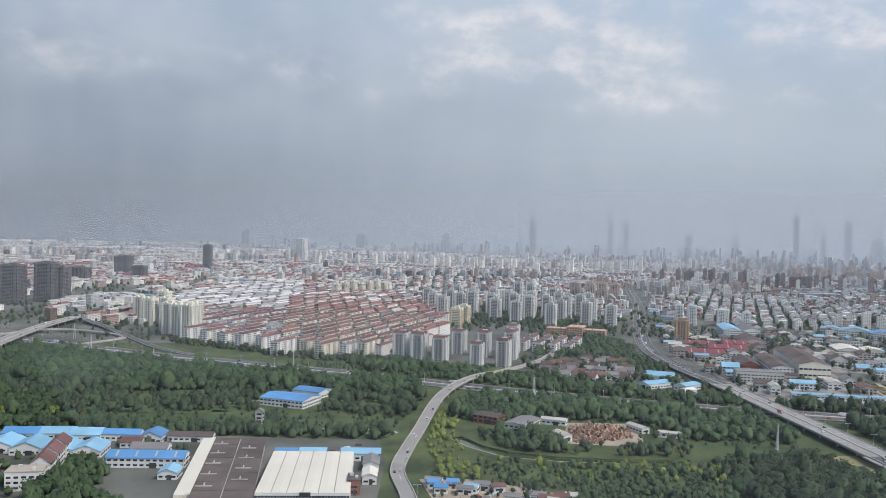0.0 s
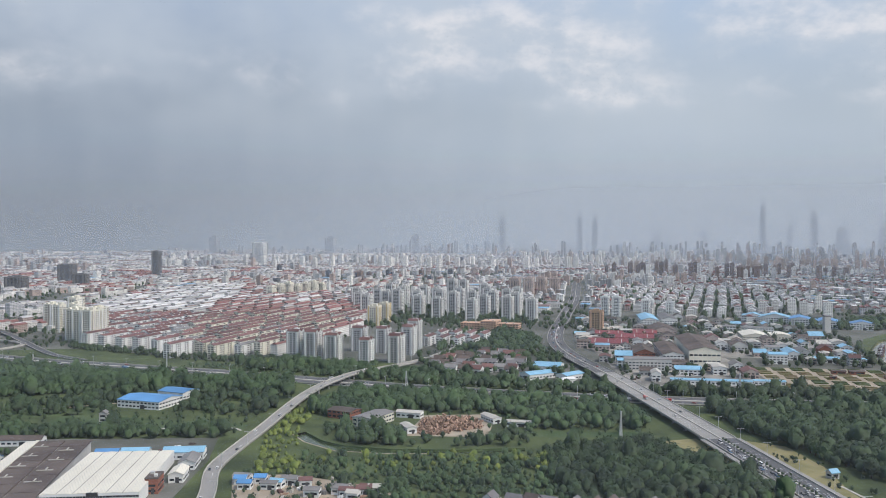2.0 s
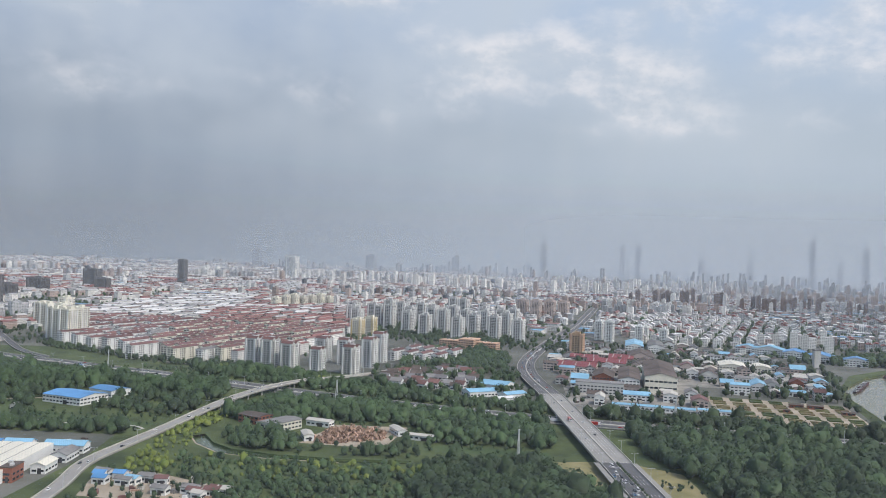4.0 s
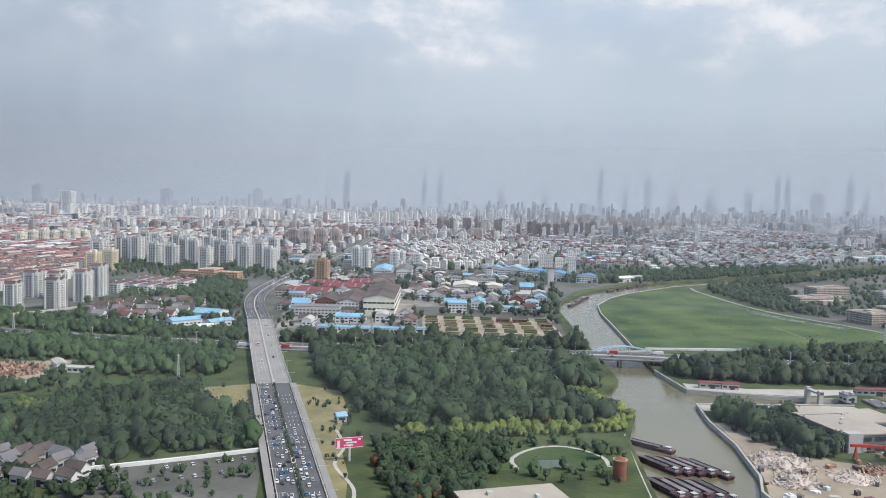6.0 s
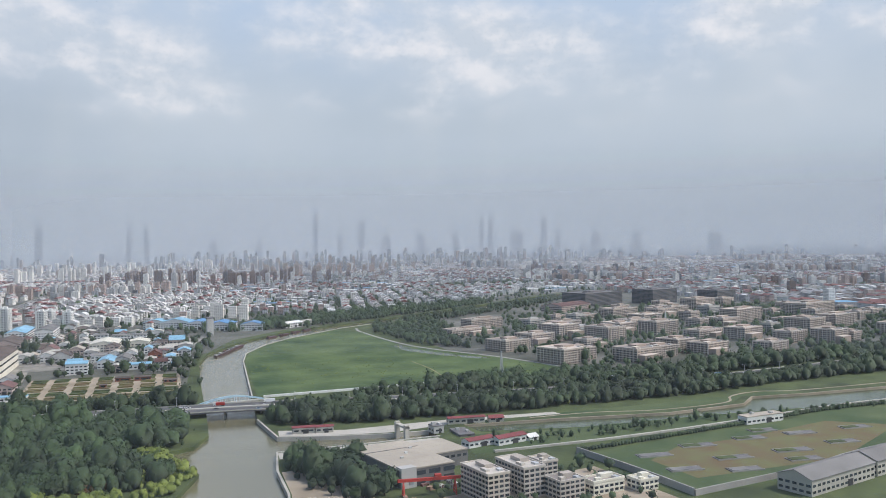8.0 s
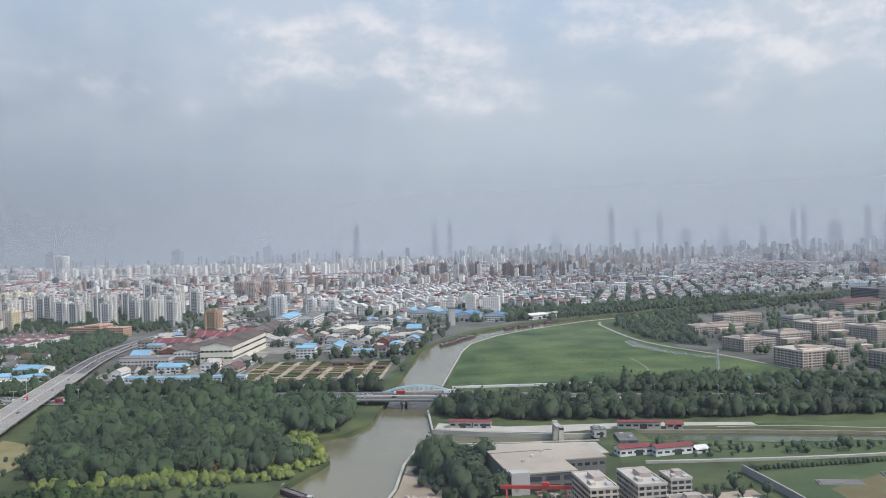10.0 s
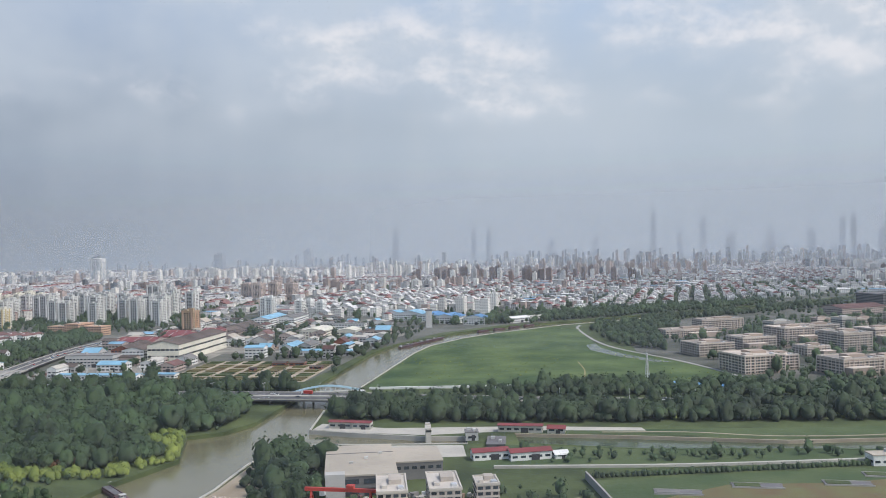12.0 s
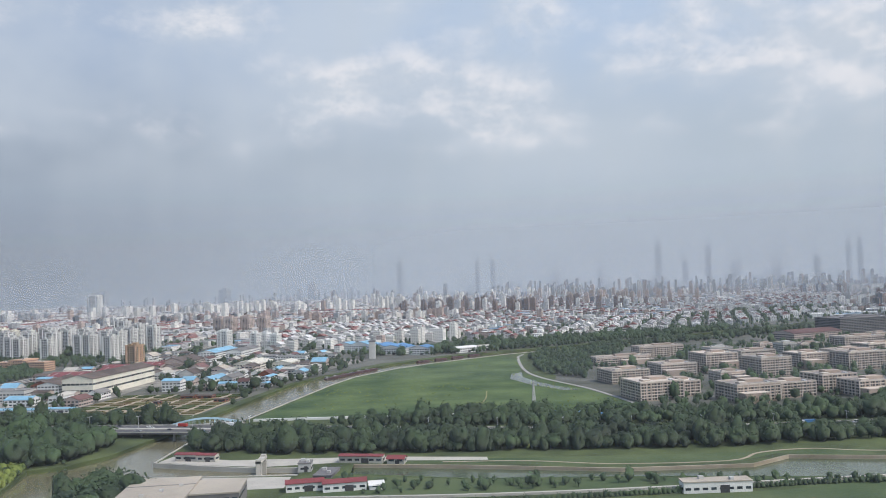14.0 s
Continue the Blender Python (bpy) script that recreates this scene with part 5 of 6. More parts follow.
for x, y, sx, sy, h in ((444, 285, 8.2, 18, 10.0), (458.5, 286, 8.6, 18, 10.0), (468, 273, 10, 9, 6.4), (471, 291, 6.5, 9, 8.4)):
    office(x, y, sx, sy, h, "beige workers' dormitory block with flat roof", 2, "dorm", "dormband", "dormitory_block", False, "dormitories of the wharf")
for x, y, sx, sy, h in ((483, 272, 13, 7, 4.4), (497, 268, 8, 7, 3.6)):
    office(x, y, sx, sy, h, "low yellowish wharf office with flat roof", 2, "cream", "cream", "office_building", False, "dormitories of the wharf")
for x, y, sx, sy, h in ((652, 620, 26, 24, 11.5), (650, 540, 26, 26, 14.5), (668, 548, 16, 20, 12), (724, 655, 24, 24, 19), (697, 518, 26, 22, 13.4), (722, 526, 24, 18, 11.5), (748, 622, 22, 26, 17.8), (691, 642, 26, 20, 12.5), (676, 735, 46, 16, 8.5), (752, 540, 22, 20, 14), (765, 520, 26, 18, 11.6), (719, 783, 40, 16, 13), (793, 662, 22, 22, 14.4),
                        (820, 640, 30, 20, 17), (814, 506, 22, 16, 10), (840, 605, 34, 16, 8.5), (851, 570, 26, 20, 14.4), (917, 662, 26, 20, 11), (924, 570, 26, 24, 20), (885, 512, 22, 20, 16), (867, 535, 24, 16, 13), (960, 680, 44, 20, 19), (1000, 600, 40, 20, 16), (1021, 808, 36, 22, 20), (966, 788, 30, 20, 13), (1080, 700, 60, 26, 18), (980, 520, 34, 22, 15), (1050, 530, 30, 22, 17), (880, 730, 30, 20, 12), (840, 700, 30, 18, 11), (900, 800, 40, 20, 13), (780, 730, 30, 18, 10)):
    office(x, y, sx, sy, h * 0.7, "brown stone office building with pale bands and roof plant")
for x, y, sx, sy, h in ((975, 950, 70, 40, 22), (1060, 930, 50, 34, 24), (1120, 880, 40, 30, 22)):
    office(x, y, sx, sy, h * 0.75, "dark glass office slab with flat roof", 12, "darkgrey", "darkgrey", "office_building", False)
fill = random.Random(12)
for k in range(60):
    x, y = fill.uniform(660, 1140), fill.uniform(500, 930)
    sx, sy = fill.uniform(13, 24), fill.uniform(11, 18)
    if inside(x, y, [(660, 505), (900, 490), (1150, 490), (1150, 900), (940, 930), (760, 830)]) and all(math.hypot(x - a, y - b) > c + 0.55 * max(sx, sy) for a, b, c in FOOT):
        dark = fill.random() < 0.25
        office(x, y, sx, sy, fill.choice((4.6, 6.2, 7.8, 9.4)), "small grey glass office building in the park" if dark else "small brown stone office building in the park", 12, "grey" if dark else "office", "pale" if dark else "officeband", "office_building", not dark)
for x, y, sx in ((556, 241, 38), (590, 246, 26)):
    shed(x, y, sx, 13, 5.5, "pale", "greyroof", "wide shed with dark grey roof beside the walled field", 8, 0.18, "x", "works_hall", category="works")
shed(900, 900, 60, 30, 7, "pinkgrey", "redroof", "low hall with red roof near the river", 20, 0.1, "x", "works_hall", category="works")
for x, y, sx in ((421, 414, 10), (495, 395, 18), (430, 411, 8)):
    shed(x, y, sx, 4.0, 2.8, "pale", "redmetal", "promenade pavilion with red roof and open arcade", -14, 0.12, "x", "pavilion", category="pavilion")
shed(509, 391, 7, 4, 2.0, "pale", "redmetal", "low annexe with red roof", -14, 0.25, "x", "pavilion", category="pavilion")
for x, y, sx in ((478, 352, 13), (492, 350, 15)):
    shed(x, y, sx, 5.5, 3.0, "white", "redmetal", "low site hut with red metal roof", 8, 0.15, "x", "site_hut", category="hut")
shed(503, 350, 5, 5, 1.6, "white", "white", "small plain white site hut", 8, 0.2, "x", "site_hut", category="hut")
shed(474, 384, 5, 6, 3.2, "grey", "greyroof", "small grey concrete sluice house", 0, 0, name="sluice_house", category="building")
shed(483, 376, 7, 14, 0.8, "darkgrey", "darkgrey", "flat dark deck beside the canal", -8, 0, name="deck", windows=False, category="deck")
sl = thing("sluice_gate", 457, 384, 0, "pale concrete sluice gate across the inlet", "sluice")
part("pillar", Shape().box(0, -5, -2, 2, 2, 8), ["pale"], sl)
part("pillar", Shape().box(0, 5, -2, 2, 2, 8), ["pale"], sl)
part("bridge_deck", Shape().box(0, 0, 4.5, 2.4, 12, 0.8, bottom=True), ["pale"], sl)
lw = shed(614, 326, 22, 6, 3.4, "white", "tanroof", "long low white building beside the wall", -2, 0, name="gate_house", category="building")
for k in range(5):
    shed(588 + k * 5, 489 - k * 3.6, 4, 5, 2.2, "white", "cyanroof" if k % 2 else "blueroof", "small hut with blue roof at the meadow's edge", -30, 0.25, "y", "site_hut", category="hut")
shed(242, 364, 4, 3.4, 2.6, "grey", "cyanroof", "small hut with bright blue roof", 20, 0.35, "x", "site_hut", category="hut")
shed(286, 258, 30, 14, 6.2, "brick", "tanroof", "brown wharf building with flat roof", 8, 0, name="wharf_building", category="building")


# ---- bridge arch, masts, signs, wharf gear ----
arch_bridge = thing("pipe_arch_bridge", 407, 498, 5, "pale blue steel arch carrying a footway over the river", "bridge")
a = Shape()
for e in (-1.6, 1.6):
    pts = [Vector((-18 + 36 * k / 14, e, 2.2 + 2.9 * math.sin(math.pi * k / 14))) for k in range(15)]
    for k in range(14):
        a.beam(pts[k], pts[k + 1], 0.5)
part("arch", a, ["paleblue"], arch_bridge)
part("deck", Shape().box(0, 0, 1.6, 40, 3.6, 0.5, bottom=True), ["pale"], arch_bridge)
hg = Shape()
for k in range(1, 14):
    for e in (-1.6, 1.6):
        hg.beam((-18 + 36 * k / 14, e, 2.1), (-18 + 36 * k / 14, e, 2.2 + 2.9 * math.sin(math.pi * k / 14)), 0.14)
part("hangers", hg, ["paleblue"], arch_bridge)
part("abutment", Shape().box(-19, 0, -2, 3, 5, 3.6).box(19, 0, -2, 3, 5, 3.6), ["concrete"], arch_bridge)


def mast(x, y, h, label, w=1.4, name="mast"):
    t = thing(name, x, y, 20, label, "mast")
    s = Shape()
    for e in ((-1, -1), (1, -1), (1, 1), (-1, 1)):
        s.beam((e[0] * w / 2, e[1] * w / 2, 0), (e[0] * 0.15, e[1] * 0.15, h), 0.24)
    part("legs", s, ["steel"], t)
    b = Shape()
    n = int(h / 1.6)
    for k in range(n):
        f, g = 1 - k / n * 0.8, 1 - (k + 1) / n * 0.8
        z0, z1 = h * k / n, h * (k + 1) / n
        for c, d in (((-1, -1), (1, -1)), ((1, -1), (1, 1)), ((1, 1), (-1, 1)), ((-1, 1), (-1, -1))):
            b.beam((c[0] * w / 2 * f, c[1] * w / 2 * f, z0), (d[0] * w / 2 * g, d[1] * w / 2 * g, z1), 0.09)
    part("bracing", b, ["steel"], t)
    part("head", Shape().box(0, 0, h, 0.9, 0.9, 0.5).tube(0, 0, h + 0.5, 0.06, 0.04, 1.5, 6), ["steel"], t)
    return t


mast(-272, 674, 17.2, "slim pale lattice mast above the woods", 0.9)
mast(-100, 588, 22, "tall slim pale lattice mast behind the depot", 0.9)
mast(170, 437, 12.5, "slim pale lattice mast beside the canal", 1.0)
mast(578, 503, 16, "red and white lattice mast at the meadow's edge", 2.0)
for x, y in ((-212, 640), (-330, 780), (60, 560), (268, 545), (880, 700)):
    mast(x, y, 13, "grey lattice power pylon", 1.8, "pylon")

bb = thing("billboard", 243, 314, 10, "pink billboard with white lettering on a steel post", "billboard")
part("post", Shape().tube(0, 0, 0, 0.5, 0.45, 5.2, 10), ["steel"], bb)
panel = part("panel", Shape().box(0, 0, 4.6, 9, 0.6, 3.4, bottom=True), ["pink"], bb)
part("border", Shape().box(0, -0.32, 4.5, 9.2, 0.08, 0.18).box(0, -0.32, 7.9, 9.2, 0.08, 0.18), ["white"], panel)
part("text_bar", Shape().box(-0.6, -0.34, 6.9, 2.8, 0.06, 0.6), ["white"], panel)
part("text_bar", Shape().box(0.6, -0.34, 6.05, 3.6, 0.06, 0.5), ["white"], panel)
part("text_bar", Shape().box(-0.4, -0.34, 5.2, 3.2, 0.06, 0.45), ["white"], panel)
part("text_bar", Shape().box(3.4, -0.34, 7.0, 1.0, 0.06, 0.6), ["white"], panel)
part("picture_patch", Shape().box(-3.8, -0.34, 4.8, 0.9, 0.06, 2.4), ["white"], panel)

tank = thing("brick_tank", 329, 288, 0, "round brown brick tank with domed top", "tank")
part("body", Shape().tube(0, 0, 0, 2.2, 2.1, 6.2, 20), ["brick"], tank)
part("rim", Shape().tube(0, 0, 6.2, 2.4, 2.4, 0.4, 20), ["tan"], tank)
part("cap", Shape().tube(0, 0, 6.6, 2.0, 0.5, 0.7, 20), ["brick"], tank)

crane = thing("gantry_crane", 429, 297, -14, "red gantry crane over the wharf yard", "crane")
part("beam", Shape().box(0, 0, 5.2, 22, 0.9, 1.0, bottom=True), ["red"], crane)
for e in (-9, 9):
    lg = Shape()
    for q in (-2.2, 2.2):
        lg.beam((e, q, 0.2), (e, 0, 5.4), 0.45)
    lg.beam((e, -2.2, 0.5), (e, 2.2, 0.5), 0.4)
    part("leg_frame", lg, ["red"], crane)
part("trolley", Shape().box(3, 0, 6.2, 2.2, 1.8, 1.0), ["red"], crane)
part("cab", Shape().box(-6, 1.0, 3.6, 1.4, 1.4, 1.5, bottom=True), ["white"], crane)


def barge(x, y, rot, n, colour):
    t = thing("barge", x, y, rot, colour + " river barge with covered hold moored at the quay", "barge", "moored barges", WATER_Z)
    h = Shape()
    L, W = n, 3.4
    top = [(-W / 2, -L / 2), (W / 2, -L / 2), (W / 2, L * 0.36), (W * 0.3, L * 0.46), (0, L / 2), (-W * 0.3, L * 0.46), (-W / 2, L * 0.36)]
    low = [(a * 0.8, b * 0.96) for a, b in top]
    for k in range(len(top)):
        j = (k + 1) % len(top)
        h.face([(*low[k], -0.2), (*low[j], -0.2), (*top[j], 1.2), (*top[k], 1.2)])
    h.face([(a, b, 1.2) for a, b in top])
    part("hull", h, ["hull"], t)
    part("hatch", Shape().box(0, 1.2, 1.2, W * 0.62, L * 0.56, 0.45), ["hold"], t)
    for e in (-1, 1):
        part("gunwale", Shape().box(e * W * 0.4, 1.2, 1.2, 0.16, L * 0.6, 0.6), ["hull"], t)
    part("wheelhouse", Shape().box(0, -L * 0.4, 1.2, W * 0.5, 1.8, 1.0).box(0, -L * 0.4, 2.2, W * 0.56, 2.1, 0.12), ["grey" if int(x * 7) % 4 else "redroof"], t)
    part("window_row", pane_ring(W * 0.5, 1.8, 0.4, 0.8).mesh("window_row", ["glass"]), None, t, at=(0, -L * 0.4, 1.7))
    part("bow_deck", Shape().box(0, L * 0.4, 1.2, W * 0.5, 1.4, 0.25), ["redroof"], t)
    return t


for x, y, rot, n, c in ((354, 326, 36, 22, "dark red"), (348.5, 304, 20, 22, "dark red"), (352.3, 303, 20, 22, "dark grey"), (356.1, 302, 20, 22, "dark red"), (359.9, 301, 20, 22, "dark grey"), (363.7, 299, 20, 24, "dark grey"), (341, 281, 14, 22, "dark red"), (344.8, 280, 14, 22, "dark grey"), (348.6, 279, 14, 22, "dark red"), (352.4, 278, 14, 22, "dark grey"), (356.2, 277, 14, 22, "dark red"), (337, 262, 12, 18, "dark red"), (342, 261, 12, 18, "dark grey")):
    barge(x, y, rot, n, c)
for k in range(6):
    barge(449 + k * 5.5, 723 + k * 10, -38, 15, "dark grey")
for k in range(5):
    barge(520 + k * 16, 828 + k * 15, -48, 15, "dark grey")


def heap(name, x, y, rx, ry, h, n, mt, label, size, seed):
    """A mound of broken pieces over a low core."""
    r = random.Random(seed)
    s = Shape()
    rings = 6
    for i in range(rings):
        for k in range(18):
            a0, a1 = 2 * math.pi * k / 18, 2 * math.pi * (k + 1) / 18
            def p(a, t):
                w = 0.85 + 0.25 * noise.noise((math.cos(a) * 2 + x, math.sin(a) * 2, t * 3))
                return (x + rx * t * w * math.cos(a), y + ry * t * w * math.sin(a), h * (1 - t) * (0.75 + 0.5 * noise.noise((math.cos(a) * 3 * t, math.sin(a) * 3 * t + y, 3.0))))
            t0, t1 = i / rings, (i + 1) / rings
            s.face([p(a0, t0), p(a0, t1), p(a1, t1), p(a1, t0)])
    for _ in range(n):
        a, t = r.uniform(0, 6.283), math.sqrt(r.random())
        w = r.uniform(0.4, 1.0) * size
        px, py, pz = x + rx * t * 0.95 * math.cos(a), y + ry * t * 0.95 * math.sin(a), max(0, h * (1 - t) * 0.8 - 0.2)
        q = Vector((r.uniform(-1, 1), r.uniform(-1, 1), r.uniform(0.1, 0.9))).normalized()
        s.beam((px, py, pz), Vector((px, py, pz)) + q * w * r.uniform(0.6, 2.2), w * r.uniform(0.35, 0.7))
    return tagged(new(name, s.mesh(name, [mt])), label, "heap", "", "stuff")


heap("rubble_heap", 392, 298, 11, 14, 4.0, 260, "rubble", "pale heap of broken rubble on the wharf", 1.1, 1)
heap("rubble_heap", 386, 279, 9, 8, 3.2, 160, "rubble", "pale heap of broken rubble on the wharf", 1.0, 2)
heap("rubble_heap", 408, 282, 9, 9, 2.0, 160, "rubble", "spread of stone and debris on the wharf", 0.9, 3)
heap("scrap_heap", 86, 466, 18, 16, 2.6, 620, "scrap", "rusty brown heap of scrap and timber", 2.0, 4)
heap("scrap_heap", 76, 450, 10, 8, 1.8, 160, "scrap", "rusty brown scrap pile", 1.8, 5)
heap("scrap_heap", 420, 288, 7, 6, 1.4, 120, "scrap", "dark scrap piled under the crane", 1.2, 6)

# nursery beds inside the sandy yard, test plots in the walled field
for i in range(7):
    for j in range(5):
        f, g = (i + 0.5) / 7, (j + 0.5) / 5
        p0 = Vector((302, 568, 0)).lerp(Vector((390, 548, 0)), f)
        p1 = Vector((313, 656, 0)).lerp(Vector((404, 637, 0)), f)
        q = p0.lerp(p1, g)
        b = Shape()
        for k in range(4):
            b.box(0, -5.2 + k * 3.4, 0, 8.6, 2.0, 0.5 + 0.3 * ((i + j + k) % 3 == 0))
        bed = tagged(new("nursery_bed", b.mesh("nursery_bed", [("earth", "ground", "earth")[(i * 3 + j) % 3]])), "low planted bed in the sandy nursery yard", "bed", "nursery beds")
        bed.matrix_basis = pose(q.x, q.y, 0.05, 0, 0, -12)
for x, y, w, d, h in ((378, 620, 10, 6, 2.4), (366, 622, 9, 6, 2.4), (352, 600, 4, 4, 2), (392, 600, 8, 5, 2.0)):
    shed(x, y, w, d, h, "brick", "brownroof", "low dark hut in the nursery yard", -12, 0.1, "x", "hut", category="hut")
for k, (x, y, w) in enumerate(((530, 301, 14), (556, 305, 15), (584, 304, 14), (526, 279, 13), (554, 283, 15), (583, 280, 16), (610, 300, 14), (612, 280, 14), (640, 296, 14), (545, 268, 13), (576, 268, 14), (600, 312, 12))):
    s = Shape().box(0, 0, 0, w, 5.0, 0.35)
    pl = thing("test_plot", x, y, -14, "long netted plant bed in the walled field", "plant bed", "beds of the walled field")
    part("bed", Shape().box(0, 0, 0.05, w, 4.6, 0.3), ["darkgrey"], pl)
    part("edge", Shape().box(0, -2.4, 0.05, w + 0.4, 0.25, 0.5).box(0, 2.4, 0.05, w + 0.4, 0.25, 0.5), ["concrete"], pl)
    part("net", Shape().box(-w * 0.2, 0, 0.36, w * 0.5, 3.6, 0.25), ["greyroof" if k % 3 == 0 else "ground"], pl)


stack = random.Random(9)
for x0, x1, y0, y1, n in ((-235, -120, 372, 432, 60), (-112, -30, 322, 432, 26), (-4, 56, 334, 368, 46), (372, 424, 250, 296, 40), (425, 470, 296, 312, 30), (-40, -26, 330, 400, 20), (215, 300, 590, 700, 40), (320, 430, 660, 850, 60)):
    for k in range(n):
        x, y = stack.uniform(x0, x1), stack.uniform(y0, y1)
        if any(math.hypot(x - a, y - b) < c for a, b, c in FOOT) or inside(x, y, RIVER):
            continue
        w, d, h = stack.uniform(0.8, 3.2), stack.uniform(0.8, 2.4), stack.uniform(0.5, 1.6)
        mt = stack.choice(("pale", "pale", "greyroof", "scrap", "redroof", "brownroof", "white"))
        if stack.random() < 0.3:
            continue
        s = Shape().box(0, 0, 0, w, d, h)
        for q in range(3):
            s.box(stack.uniform(-1, 1) * w * 0.7, stack.uniform(-1, 1) * d * 0.8, 0, w * 0.5, d * 0.4, h * stack.uniform(0.4, 1.3), 0, stack.uniform(0, 90))
        ob = tagged(new("goods_stack", s.mesh("goods_stack", [mt])), {"pale": "pale stack of sacks and blocks in a yard", "greyroof": "grey stack of sheet and pipes in a yard", "scrap": "rusty pile of scrap in a yard", "redroof": "reddish stack of bricks in a yard", "cyanroof": "pale blue stack covered with sheeting", "brownroof": "dark brown stack of timber in a yard", "white": "white stack covered with sheeting"}[mt], "stack", "goods stacked in yards")
        ob.matrix_basis = pose(x, y, 0.04, 0, 0, stack.uniform(0, 180))


# ---- vehicles ----
def car_template(paint, label, van=False):
    t = thing("van" if van else "car", 0, 0, 0, label, "van" if van else "car", "traffic")
    L, W = (3.2, 1.15) if van else (2.5, 1.0)
    b = Shape().box(0, 0, 0.16, W, L, 0.36, bottom=True)
    part("body", b, [paint], t)
    c = Shape()
    y0, y1, h0, h1 = (-L * 0.48, L * 0.36, 0.52, 1.15) if van else (-L * 0.38, L * 0.22, 0.52, 0.84)
    k = 0.42 * W
    lo = [(-k, y0, h0), (k, y0, h0), (k, y1, h0), (-k, y1, h0)]
    hi = [(-k * 0.85, y0 + 0.15, h1), (k * 0.85, y0 + 0.15, h1), (k * 0.85, y1 - 0.35, h1), (-k * 0.85, y1 - 0.35, h1)]
    for i in range(4):
        j = (i + 1) % 4
        c.face([lo[i], lo[j], hi[j], hi[i]], 0)
    part("cabin", c, ["glass"], t)
    part("roof", Shape().face([(p[0], p[1], p[2] + 0.01) for p in hi]), [paint], t)
    for sx in (-1, 1):
        for sy in (-1, 1):
            w = Shape()
            pts = [(0.17 * math.cos(q * math.pi / 4), 0.17 * math.sin(q * math.pi / 4)) for q in range(8)]
            for e in (0, 0.1):
                w.face([(e, p[0], p[1]) for p in pts])
            for q in range(8):
                a, b2 = pts[q], pts[(q + 1) % 8]
                w.face([(0, *a), (0.1, *a), (0.1, *b2), (0, *b2)])
            part("wheel", w, ["tyre"], t, at=(sx * W * 0.46 - 0.05, sy * L * 0.31, 0.17))
    return t


def lorry_template(box, label):
    t = thing("lorry", 0, 0, 0, label, "lorry", "traffic")
    part("box_body", Shape().box(0, -0.5, 0.35, 1.4, 4.6, 1.5, bottom=True), [box], t)
    part("cab", Shape().box(0, 2.5, 0.3, 1.3, 1.2, 1.3, bottom=True), ["car_white"], t)
    part("windscreen", Shape().box(0, 3.1, 0.9, 1.1, 0.06, 0.55), ["glass"], t)
    for sx in (-1, 1):
        for y in (-2.0, -1.4, 2.4):
            part("wheel", Shape().box(sx * 0.58, y, 0.0, 0.2, 0.5, 0.5), ["tyre"], t)
    return t


TEMPLATES = [(car_template("car_white", "white saloon car on the road"), 7), (car_template("car_dark", "dark saloon car on the road"), 6), (car_template("car_grey", "silver saloon car on the road"), 5), (car_template("car_red", "red saloon car on the road"), 2), (car_template("car_blue", "blue saloon car on the road"), 2), (car_template("car_white", "white delivery van on the road", True), 3), (lorry_template("car_white", "white box lorry on the road"), 1), (lorry_template("car_red", "red box lorry on the road"), 1), (lorry_template("car_blue", "blue box lorry on the road"), 1)]
POOL = [t for t, n in TEMPLATES for _ in range(n)]
used = set()


def drive(line, off, s0, s1, gap, jitter, seed):
    """Sets vehicles down along a lane."""
    r = random.Random(seed)
    sd, run, nxt = sides(line), 0.0, s0
    for i in range(len(line) - 1):
        a, b = line[i], line[i + 1]
        n = (b - a).length
        while run <= nxt < run + n and nxt < s1:
            p = a.lerp(b, (nxt - run) / n) + sd[i] * (off + r.uniform(-0.25, 0.25))
            d = b - a
            m = pose(p.x, p.y, p.z + 0.085, 0, 0, math.degrees(math.atan2(d.y, d.x)) - 90 + (180 if off < 0 else 0))
            t = r.choice(POOL[:25] if line is ROAD_A and s0 < 200 else POOL)
            if t.name in used:
                copy_thing(t, m)
            else:
                used.add(t.name)
                t.matrix_basis = m
            nxt += gap * r.uniform(1 - jitter, 1 + jitter)
        run += n


for k, (off, s0, s1, gap) in enumerate(((-3.15, 78, 268, 9.0), (-4.65, 82, 262, 11.0), (-1.65, 70, 240, 11), (-6.2, 100, 250, 24), (1.65, 66, 190, 10), (3.15, 70, 200, 9), (4.65, 66, 180, 12), (-3.2, 320, 900, 55), (3.2, 330, 900, 60), (1.6, 520, 1000, 30), (-1.6, 560, 1000, 26))):
    drive(ROAD_A, off, s0, s1, gap, 0.6, k)
for k, (off, gap) in enumerate(((-8.8, 60), (-6.2, 44), (-3.4, 52), (3.4, 48), (6.2, 40), (8.8, 55))):
    drive(ROAD_C, off, 330, 1560, gap, 0.75, 20 + k)
drive(ROAD_B, 1.5, 60, 480, 55, 0.6, 31)
drive(ROAD_B, -1.5, 90, 480, 70, 0.6, 32)
drive(ROAD_I, 3.0, 10, 700, 40, 0.6, 33)
drive(ROAD_I, -3.0, 20, 700, 45, 0.6, 34)
for k in range(24):
    m = pose(164 + (k % 12) * 4.0 + (k // 12) * 2, 305 + (k % 12) * 1.2 - (k // 12) * 12, 0.045, 0, 0, 18)
    if rng.random() < 0.75:
        copy_thing(rng.choice(POOL[:20]), m)

